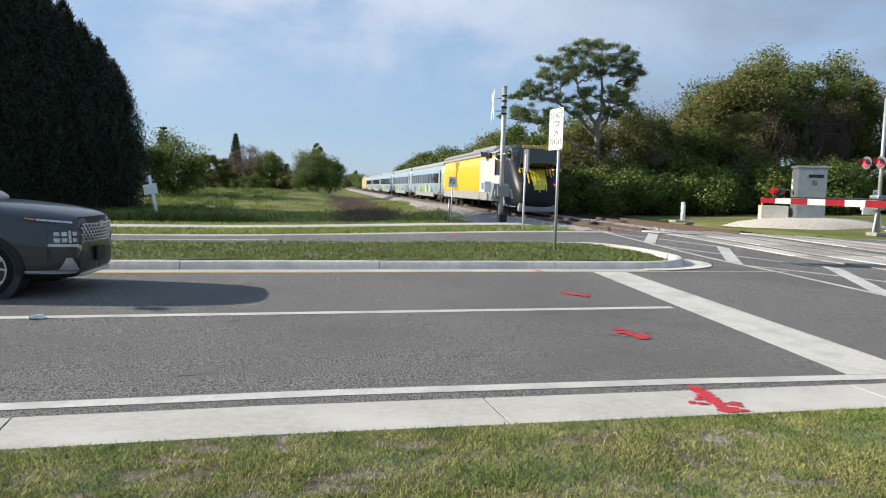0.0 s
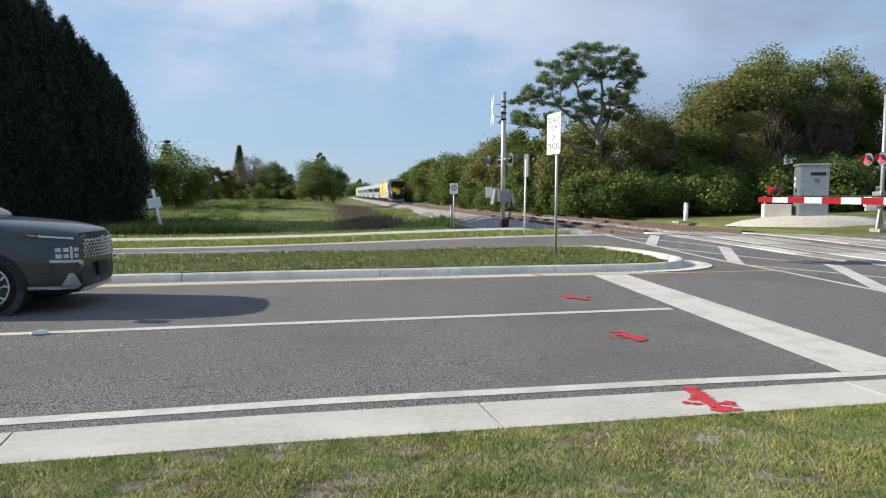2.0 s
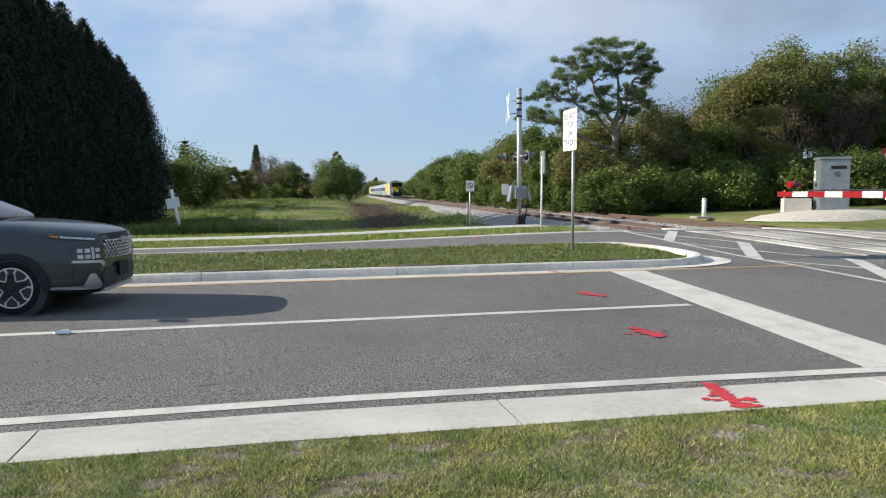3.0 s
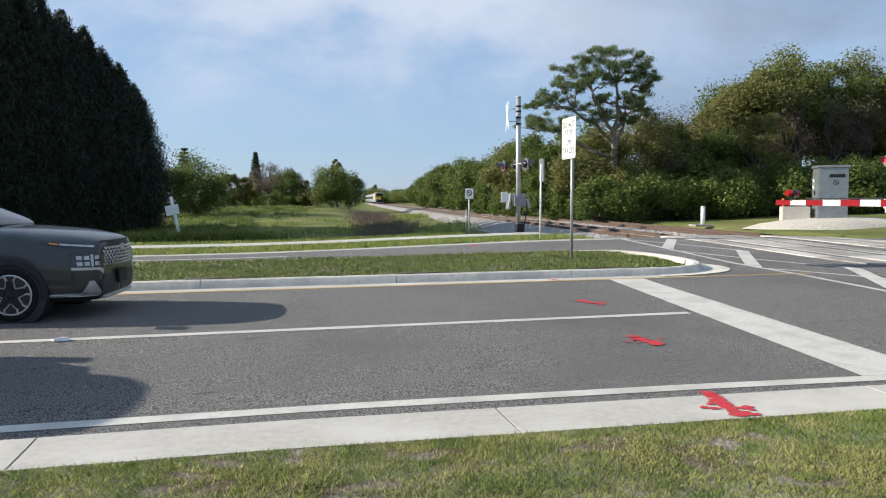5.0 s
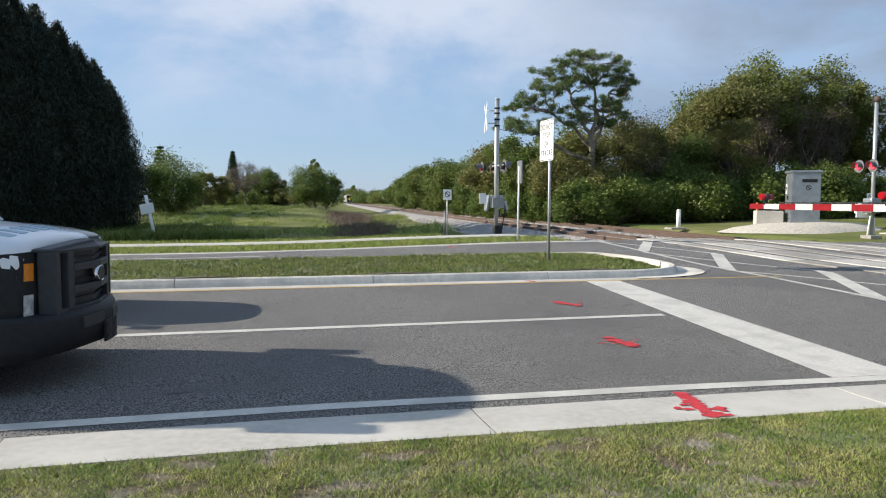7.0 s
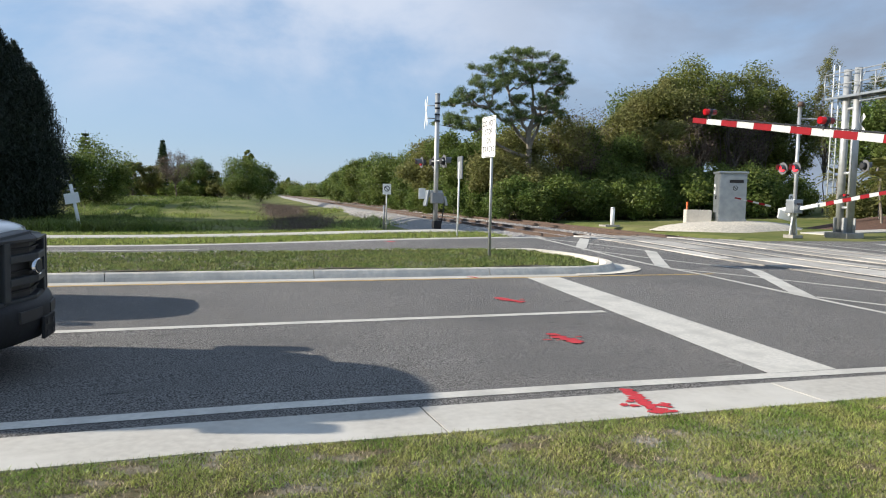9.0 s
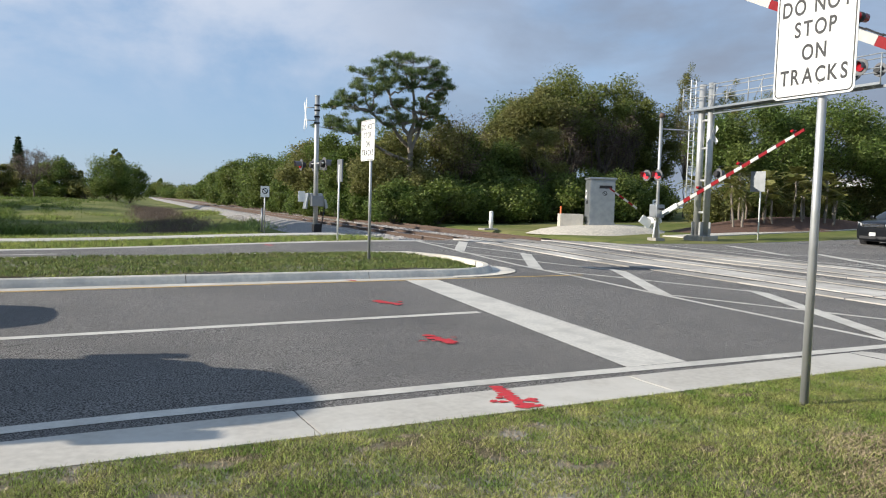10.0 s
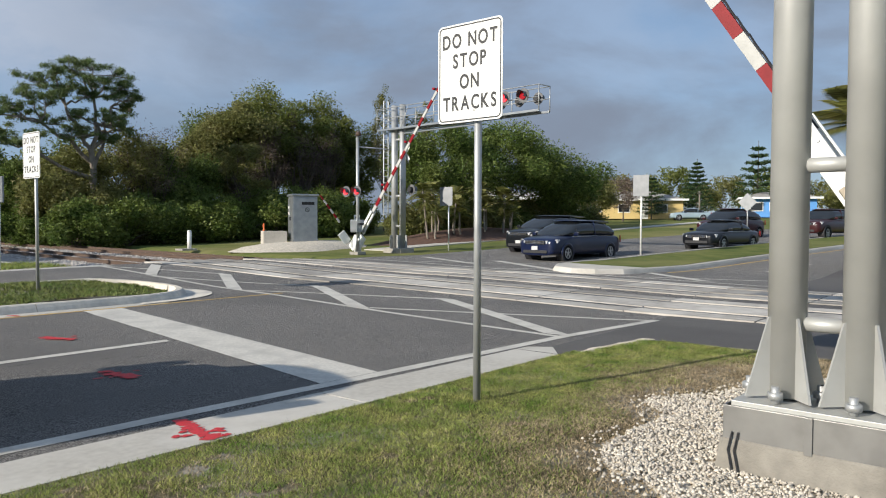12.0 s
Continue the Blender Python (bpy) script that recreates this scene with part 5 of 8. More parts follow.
t = thing("signal_cantilever", pose(27.3, 24.5, gh(27.3, 24.5), 0, 0, -5.5), "galvanised twin-mast cantilever with walkway and red crossing lights", "signal gantry", "crossing cantilevers")
for yy in (-0.3, 0.3):
    tb("mast", (0, yy, 0.2), (0, yy, 7.3), 0.16, M_GALV, t, seg=20)
    bm = bmesh.new()
    for a in range(4):
        box(bm, (0, 0, 0), (0.02, 0.22, 0.7), 0, Matrix.Rotation(a * math.pi / 2, 4, "Z") @ Matrix.Translation((0, 0.2, 0)))
    bmesh.ops.translate(bm, verts=bm.verts, vec=(0, yy, 0.5))
    part("gusset", bm, M_GALV, t)
for z in (1.3, 2.8, 4.3, 5.6):
    tb("rung", (0, -0.3, z), (0, 0.3, z), 0.06, M_GALV, t)
bx("base", (0, 0, 0.08), (0.9, 1.3, 0.25), M_CONC_OLD, t, 0.03)
for x in (-0.15, 0.15):
    tb("ladder_rail", (x, 0.95, 1.8), (x, 0.95, 7.6), 0.025, M_SIGN_WHITE, t, seg=8)
for k in range(18):
    tb("ladder_step", (-0.15, 0.95, 1.95 + k * 0.31), (0.15, 0.95, 1.95 + k * 0.31), 0.014, M_SIGN_WHITE, t, seg=6)
lattice_arm(t, 8.9, 6.1, -1)
for k, yy in enumerate((-6.2, -7.2, -8.2)):
    flasher(t, -0.5, yy, 6.75, k < 2, r=0.17)
    flasher(t, 0.5, yy, 6.75, False, r=0.15, facing=-1)
crossbuck(t, 0.25, -0.2, 4.9, 1.1)
flasher(t, 0.25, -0.65, 3.1, False, facing=-1)

# the near cantilever: two stout silver poles on a concrete foot
CX, CY = 5.475, 0.93
M_SKIRT = surf("dull_galvanised", (0.30, 0.295, 0.28), (0.24, 0.235, 0.225), scale=4, rough=0.45, metal=0.6, c3=(0.20, 0.195, 0.185), scale3=2.0)
M_FOOT = surf("stained_concrete", (0.29, 0.27, 0.23), (0.21, 0.195, 0.17), scale=7, rough=0.9, bump=0.3, bscale=60, c3=(0.17, 0.155, 0.13), scale3=1.8)
t = thing("signal_cantilever", pose(CX, CY, -0.06, 0, 0, -2), "silver twin-pole signal cantilever bolted to a concrete foot", "signal gantry", "crossing cantilevers")
for yy in (-0.23, 0.23):
    tb("pole", (0, yy, 0.62), (0, yy, 7.2), 0.123, M_SILVER, t, seg=32)
    for k in range(4):
        a = k * math.pi / 2 + math.pi / 4
        m = Matrix.Translation((0, yy, 0.62)) @ Matrix.Rotation(a, 4, "Z")
        vs = [(0.118, -0.009, 0), (0.29, -0.009, 0), (0.135, -0.009, 0.54), (0.118, -0.009, 0.54)]
        vs += [(x, 0.009, z) for x, _, z in vs]
        g = poly_mesh("gusset", vs, [(0, 1, 2, 3), (7, 6, 5, 4), (0, 4, 5, 1), (1, 5, 6, 2), (2, 6, 7, 3), (3, 7, 4, 0)], M_SILVER, t)
        g.matrix_basis = m
        p = Matrix.Translation((0, yy, 0)) @ Matrix.Rotation(a + math.pi / 4, 4, "Z")
        b0 = tb("anchor_bolt", (0.24, 0, 0.60), (0.24, 0, 0.72), 0.028, M_GALV, t, seg=6)
        b0.matrix_basis = p
        b1 = tb("nut", (0.24, 0, 0.635), (0.24, 0, 0.68), 0.05, M_GALV, t, seg=6)
        b1.matrix_basis = p
for z in (1.12, 2.18, 4.2, 5.8):
    tb("crossbar", (0, -0.22, z), (0, 0.22, z), 0.05, M_SILVER, t, seg=18)
bx("base_plate", (0, 0, 0.585), (0.62, 0.98, 0.035), M_SILVER, t, 0.004)
for k, (c, s) in enumerate([((-0.325, 0.0, 0.45), (0.012, 1.06, 0.24)), ((0.325, 0.0, 0.45), (0.012, 1.06, 0.24)), ((0, 0.53, 0.45), (0.66, 0.012, 0.24)), ((0, -0.53, 0.45), (0.66, 0.012, 0.24))]):
    bx("skirt_plate", c, s, M_SKIRT, t, 0.003, "bare galvanised skirt plate")
bx("skirt_seam", (-0.338, 0.0, 0.45), (0.016, 0.05, 0.24), M_SKIRT, t, 0.002)
bm = bmesh.new()
vs = box(bm, (0, 0, 0.15), (0.68, 1.12, 0.40), 0.02)
for v in bm.verts:
    if v.co.z < 0.15:
        v.co.x *= 1.12
        v.co.y *= 1.08
part("foot", bm, M_FOOT, t, "cast concrete foot")
for k, dy in ((0, 0.43), (1, 0.47)):
    bm = bmesh.new()
    pts = [(-0.345, dy, 0.40), (-0.365, dy + 0.02, 0.28), (-0.385, dy - 0.02, 0.12), (-0.43, dy - 0.10, 0.0)]
    for a, b in zip(pts, pts[1:]):
        tube(bm, a, b, 0.006, seg=6)
    part("ground_wire", bm, M_BLACK, t)
lattice_arm(t, 8.0, 6.2, 1)

# grey equipment cabinet on its gravel mound
CAB = (27.45, 31.9)
bm = bmesh.new()
n = 40
rings = [(1.0, 0.0), (0.8, 0.22), (0.55, 0.36), (0.3, 0.42), (0.0, 0.44)]
vs, fs = [], []
for k, (r, z) in enumerate(rings):
    for i in range(n):
        a = 2 * math.pi * i / n
        e = 1 + 0.12 * noise.noise(Vector((math.cos(a) * 2, math.sin(a) * 2, k * 0.5)))
        x, y = CAB[0] - 0.3 + 4.6 * r * e * math.cos(a), CAB[1] - 0.4 + 2.3 * r * e * math.sin(a)
        vs.append((x, y, gh(x, y) + z + 0.04 * noise.noise(Vector((x * 2, y * 2, 0))) - 0.03 * (k == 0)))
for k in range(len(rings) - 1):
    for i in range(n):
        fs.append((k * n + i, k * n + (i + 1) % n, (k + 1) * n + (i + 1) % n, (k + 1) * n + i))
tagged(poly_mesh("gravel_mound", vs, fs, M_SAND, smooth=True), "low mound of pale crushed gravel", "gravel mound", kind="structure")
ZC = gh(*CAB) + 0.42
t = thing("equipment_cabinet", pose(CAB[0], CAB[1], ZC, 0, 0, -28), "tall grey aluminium signal cabinet on a gravel mound", "cabinet")
bx("body", (0, 0, 1.25), (1.35, 1.35, 2.5), M_CAB, t, 0.02)
bx("roof", (0, 0, 2.56), (1.5, 1.5, 0.12), M_CAB, t, 0.03)
bx("plinth", (0, 0, 0.05), (1.42, 1.42, 0.14), M_CAB, t, 0.01)
for dy in (-0.33, 0.33):
    d = bx("door", (-0.69, dy, 1.28), (0.03, 0.62, 2.2), M_CAB, t, 0.008)
    bx("handle", (-0.72, dy * 0.25, 1.25), (0.03, 0.04, 0.2), M_DARK, d, 0.005)
bx("notice", (-0.712, 0.36, 1.7), (0.006, 0.3, 0.5), M_SIGN_WHITE, t)
bx("notice_mark", (-0.717, 0.36, 1.72), (0.004, 0.18, 0.2), M_BLACK, t)
bx("vent", (0.15, -0.685, 2.1), (0.7, 0.02, 0.16), M_DARK, t)
ring_mark(t, 0.1, -0.69, 1.75, 0.13)
t = thing("utility_box", pose(26.2, 32.9, gh(26.2, 32.9) + 0.22, 0, 0, -28), "low pale concrete utility box", "utility box")
bx("body", (0, 0, 0.4), (1.3, 0.9, 0.8), M_CONC, t, 0.02)
bx("side_panel", (0.66, 0, 0.4), (0.02, 0.8, 0.7), M_CONC_OLD, t)
t = thing("marker_stake", pose(25.9, 33.4, gh(26, 33) + 0.2), "orange plastic cable marker", "marker")
tb("stake", (0, 0, 0), (0, 0, 1.25), 0.05, surf("orange_plastic", (0.7, 0.16, 0.04), (0.6, 0.13, 0.03), rough=0.5), t)

# signs on the east side
t = thing("road_sign", pose(29.5, 23.05, gh(29.5, 23), 0, 0, 95), "back of a grey metal sign on a white post", "road sign", "signs seen from behind")
tb("post", (0, 0, 0), (0, 0, 3.2), 0.035, M_SIGN_WHITE, t)
bx("sign_plate", (0.12, 0.05, 2.75), (0.76, 0.01, 0.95), M_SIGN_BACK, t, 0.003)
t = thing("road_sign", pose(29.6, 12.75, gh(29.6, 12.75) + 0.12, 0, 0, 87), "back of a grey metal sign on a white post", "road sign", "signs seen from behind")
tb("post", (0, 0, 0), (0, 0, 3.35), 0.04, M_SIGN_WHITE, t)
bx("sign_plate", (0, 0.06, 2.95), (0.72, 0.01, 0.9), M_SIGN_BACK, t, 0.003)
for z in (2.7, 3.2):
    bx("bracket", (0, 0.02, z), (0.3, 0.04, 0.05), M_GALV, t)
t = thing("warning_sign", pose(44, 12.6, gh(44, 12.6), 0, 0, 87), "back of a diamond-shaped grey sign on a post", "road sign", "signs seen from behind")
tb("post", (0, 0, 0), (0, 0, 2.7), 0.035, M_GALV, t)
bx("sign_plate", (0, 0.05, 2.25), (0.76, 0.01, 0.76), M_SIGN_BACK, t, 0.003, rot=Matrix.Rotation(radians(45), 4, "Y"))

# east median with its kerb
emed = thing("median_kerb", Matrix.Identity(4), "pale concrete kerb round the eastern grass median", "kerb", kind="structure")
nose = [(x, 9.6 + bend(x)) for x in (120, 90, 70, 60, 50, 42, 36, 30, 24)] + [(22.2, 10.0), (21.4, 10.7), (21.1, 11.5), (21.6, 12.4), (22.8, 13.0), (25, 13.25)] + [(x, 13.4 + bend(x)) for x in (30, 36, 42, 50, 60, 70, 90, 120)]
kerb_ring("kerb", nose[::-1], -0.03, 0.17, 0.24, M_CONC, emed, 4.5)
et = bent_sheet("east_median_turf", span(23.6, 120, 1.2), span(9.95, 13.05, 0.45), lambda x, y: gh(x, y) + 0.16, M_FIELD, 0.0)
cap = [(24.4, 9.78), (22.3, 10.15), (21.6, 10.8), (21.3, 11.5), (21.75, 12.3), (22.9, 12.85), (24.4, 13.1)]
poly_mesh("nose_cap", [(x, y, gh(x, y) + 0.158) for x, y in cap], [tuple(range(len(cap)))[::-1]], M_CONC, emed)
tagged(et, "mown grass on the eastern median", "grass", kind="structure")
for x0 in range(24, 100, 12):
    stripe("east_lane_line", (x0 + 3, 7.4 + bend(x0 + 3)), (x0 + 7, 7.4 + bend(x0 + 7)), 0.12, M_WHITE)
for x0 in range(24, 60, 6):
    stripe("east_yellow_line", (x0, 9.35 + bend(x0)), (x0 + 6, 9.35 + bend(x0 + 6)), 0.12, M_YELLOW, group="yellow road markings", label="yellow line beside the eastern median")


# ---- vehicles ----
M_TYRE = surf("tyre_rubber", (0.012, 0.012, 0.013), (0.018, 0.018, 0.018), scale=20, rough=0.9, bump=0.2, spec=0.12)
M_RIM = surf("alloy", (0.62, 0.62, 0.62), (0.52, 0.52, 0.52), scale=6, rough=0.28, metal=0.85)
M_CHROME = surf("chrome", (0.72, 0.72, 0.73), (0.66, 0.66, 0.67), scale=5, rough=0.14, metal=1.0)
M_SATIN = surf("satin_silver", (0.56, 0.56, 0.56), (0.50, 0.50, 0.50), scale=5, rough=0.35, metal=0.6)
M_GLASS = surf("car_glass", (0.012, 0.014, 0.016), (0.018, 0.02, 0.022), scale=3, rough=0.05, spec=0.8)
M_GREY_CAR = surf("grey_car_paint", (0.034, 0.038, 0.038), (0.029, 0.033, 0.033), scale=3, rough=0.36, metal=0.3, coat=0.6)
M_WHITE_CAR = surf("white_car_paint", (0.74, 0.75, 0.76), (0.70, 0.71, 0.72), scale=2, rough=0.35, coat=0.6)
M_NAVY = surf("navy_car_paint", (0.006, 0.012, 0.045), (0.005, 0.010, 0.036), scale=3, rough=0.3, metal=0.0, coat=0.4, spec=0.3)
M_INK = surf("black_car_paint", (0.007, 0.008, 0.011), (0.006, 0.007, 0.009), scale=3, rough=0.3, metal=0.0, coat=0.4, spec=0.3)
M_MAROON = surf("maroon_car_paint", (0.045, 0.008, 0.01), (0.035, 0.006, 0.008), scale=3, rough=0.3, metal=0.0, coat=0.4, spec=0.3)
M_LAMP_CLEAR = surf("headlamp_clear", (0.62, 0.63, 0.63), (0.30, 0.30, 0.30), scale=18, rough=0.12, spec=0.8)
M_AMBER = surf("amber_lens", (0.75, 0.24, 0.02), (0.65, 0.20, 0.015), scale=30, rough=0.2)
M_TAIL = surf("tail_lens", (0.35, 0.01, 0.01), (0.28, 0.01, 0.01), scale=20, rough=0.15)
M_PLATE = surf("plate_white", (0.6, 0.6, 0.58), (0.5, 0.5, 0.5), scale=20, rough=0.5)


def loft(name, stations, material, parent, sub=2, label="", caps=True):
    """A body through stations (x, [(half width, z), ...]); mirrored, smoothed."""
    vs, fs = [], []
    n = None
    for x, prof in stations:
        ring = [(x, w, z) for w, z in prof] + [(x, -w, z) for w, z in reversed(prof) if w > 1e-4]
        n = len(ring)
        vs += ring
    for i in range(len(stations) - 1):
        for j in range(n):
            a, b = i * n + j, i * n + (j + 1) % n
            fs.append((a, b, b + n, a + n))
    if caps:
        fs.append(tuple(range(n))[::-1])
        fs.append(tuple(range((len(stations) - 1) * n, len(stations) * n)))
    ob = poly_mesh(name, vs, fs, material, parent, label, smooth=True)
    me = ob.data
    bm = bmesh.new()
    bm.from_mesh(me)
    bmesh.ops.recalc_face_normals(bm, faces=bm.faces)
    bm.to_mesh(me)
    bm.free()
    if sub:
        s = ob.modifiers.new("soft", "SUBSURF")
        s.levels = s.render_levels = sub
    return ob


def lathe(name, prof, material, parent, seg=36, label="", smooth=True):
    """A body of revolution about the local y axis: (radius, y) points."""
    vs, fs = [], []
    n = len(prof)
    for i in range(seg):
        a = 2 * math.pi * i / seg
        for r, y in prof:
            vs.append((r * math.cos(a), y, r * math.sin(a)))
    for i in range(seg):
        k = (i + 1) % seg
        for j in range(n - 1):
            fs.append((i * n + j, i * n + j + 1, k * n + j + 1, k * n + j))
    return poly_mesh(name, vs, fs, material, parent, label, smooth=smooth)


def wheel(car, x, y, r, width, rim, spokes=5, side=-1, style="split", rim_mat=None):
    """A wheel with tyre, rim and spokes; its face looks to side*y."""
    w = new("wheel")
    w.parent = car
    w.matrix_basis = pose(x, y, r, 0, 0, 0 if side < 0 else 180)
    h = width / 2
    lathe("tyre", [(rim, -h * 0.85), (rim + 0.02, -h), (r - 0.03, -h), (r - 0.008, -h * 0.8), (r, -h * 0.5), (r, h * 0.5), (r - 0.01, h * 0.85), (rim, h)], M_TYRE, w, 40)
    rm = rim_mat or M_RIM
    lathe("rim", [(rim + 0.006, -h * 0.95), (rim - 0.012, -h * 0.98), (rim - 0.02, -h * 0.6), (rim - 0.03, h * 0.2), (0.05, h * 0.2)], M_DARK, w, 40)
    lathe("rim_lip", [(rim + 0.008, -h * 0.93), (rim + 0.004, -h * 1.0), (rim - 0.014, -h * 1.0), (rim - 0.018, -h * 0.8)], rm, w, 40)
    for k in range(spokes):
        a = 2 * math.pi * k / spokes + math.pi / 2
        if style == "star":
            # a broad dark spoke with polished edges that fork to the rim
            m0 = Matrix.Rotation(-a, 4, "Y")
            vs = [(rim * 0.30, -h * 0.80, -rim * 0.20), (rim * 0.30, -h * 0.80, rim * 0.20), (rim * 0.72, -h * 0.84, rim * 0.15), (rim * 0.72, -h * 0.84, -rim * 0.15)]
            sp = quad_panel("spoke", vs, M_DARK, w, "", 0.03)
            sp.matrix_basis = m0
            for sg in (-1, 1):
                for p, q in (((0.36, 0.21), (0.72, 0.16)), ((0.72, 0.16), (0.97, 0.30))):
                    bm = bmesh.new()
                    p0, q0 = Vector((rim * p[0], -h * 0.90, sg * rim * p[1])), Vector((rim * q[0], -h * 0.90, sg * rim * q[1]))
                    d = q0 - p0
                    box(bm, (0, 0, 0), (d.length + 0.01, 0.03, rim * 0.10), 0.004, Matrix.Rotation(-math.atan2(d.z, d.x), 4, "Y"))
                    bmesh.ops.translate(bm, verts=bm.verts, vec=(p0 + q0) / 2)
                    bmesh.ops.transform(bm, matrix=m0, verts=bm.verts)
                    part("spoke_edge", bm, rm, w)
            continue
        for s in ((-1, 1) if style == "split" else (0,)):
            bm = bmesh.new()
            vs = box(bm, (0, 0, 0), (rim * 0.80, 0.035, rim * (0.135 if style == "split" else 0.2)), 0.012)
            m = Matrix.Rotation(-a, 4, "Y") @ Matrix.Translation((rim * 0.58, -h * 0.86, s * rim * 0.19)) @ Matrix.Rotation(radians(s * -11), 4, "Y")
            bmesh.ops.transform(bm, matrix=m, verts=bm.verts)
            part("spoke", bm, rm, w)
    lathe("hub", [(0.001, -h * 1.02), (0.05, -h * 1.02), (0.065, -h * 0.85), (rim * 0.40, -h * 0.8), (rim * 0.40, -h * 0.4)], rm if style == "plain" else M_DARK, w, 20)
    for k in range(5):
        a = 2 * math.pi * (k + 0.5) / 5
        tb("lug_nut", (rim * 0.25 * math.cos(a), -h * 0.9, rim * 0.25 * math.sin(a)), (rim * 0.25 * math.cos(a), -h * 0.78, rim * 0.25 * math.sin(a)), 0.013, M_CHROME, w, seg=6)
    return w


def arch(car, x, y, r, side, material, width=0.06):
    """Dark wheel-arch cladding, a half ring on the body side, and the dark well behind it."""
    vs, fs = [], []
    n = 22
    for i in range(n + 1):
        a = math.pi * (i / n) * 1.10 - 0.05 * math.pi
        for rr, o in ((r * 1.02, -0.30), (r * 1.02, 0.012), (r * 1.07, 0.022), (r * 1.25, 0.014), (r * 1.27, -0.02)):
            vs.append((x + rr * math.cos(a), y + side * o, r * 0.98 + rr * math.sin(a)))
    for i in range(n):
        for j in range(4):
            a = i * 5 + j
            fs.append((a, a + 1, a + 6, a + 5))
    poly_mesh("wheel_arch", vs, fs, material, car, "black wheel arch cladding", smooth=True)
    bm = bmesh.new()
    tube(bm, (x, y - side * 0.32, r * 0.98), (x, y + side * 0.004, r * 0.98), r * 1.2, r * 1.2, 30)
    part("wheel_well", bm, M_BLACK, car)


def quad_panel(name, pts, material, parent, label="", th=0.01):
    """A thin panel through points in order, thickened along its normal."""
    p = [Vector(q) for q in pts]
    nrm = (p[1] - p[0]).cross(p[2] - p[0]).normalized() * th
    k = len(p)
    vs = p + [q - nrm for q in p]
    fs = [tuple(range(k)), tuple(range(2 * k - 1, k - 1, -1))] + [(i, k + i, k + (i + 1) % k, (i + 1) % k) for i in range(k)]
    return poly_mesh(name, vs, fs, material, parent, label)


def surface_of(ob):
    """A search tree of a body's smoothed surface, in its own space."""
    bm = bmesh.new()
    bm.from_object(ob, bpy.context.evaluated_depsgraph_get())
    bm.transform(ob.matrix_basis)
    tree = BVHTree.FromBMesh(bm)
    bm.free()
    return tree


def fitted(name, pts, tree, way, material, parent, label="", lift=0.008, cuts=3):
    """A panel through pts laid onto a body's surface along -way, with a thin turned-in rim."""
    way = Vector(way).normalized()
    bm = bmesh.new()
    f = bm.faces.new([bm.verts.new(p) for p in pts])
    bmesh.ops.triangulate(bm, faces=[f])
    bmesh.ops.subdivide_edges(bm, edges=bm.edges[:], cuts=cuts, use_grid_fill=True)
    for v in bm.verts:
        hit = tree.ray_cast(v.co + way * 1.0, -way, 2.0)
        if hit[0] is not None:
            v.co = hit[0] + way * lift
    rim = [e for e in bm.edges if len(e.link_faces) == 1]
    r = bmesh.ops.extrude_edge_only(bm, edges=rim)
    bmesh.ops.translate(bm, verts=[g for g in r["geom"] if isinstance(g, bmesh.types.BMVert)], vec=-way * (lift + 0.02))
    bmesh.ops.recalc_face_normals(bm, faces=bm.faces)
    return part(name, bm, material, parent, label, smooth=False)


def suv_front_x(y):
    """How far the nose bows back away from the middle."""
    return -0.05 * (abs(y) / 0.5) ** 2 if abs(y) < 0.5 else -0.05 - 0.35 * ((abs(y) - 0.5) / 0.45) ** 2


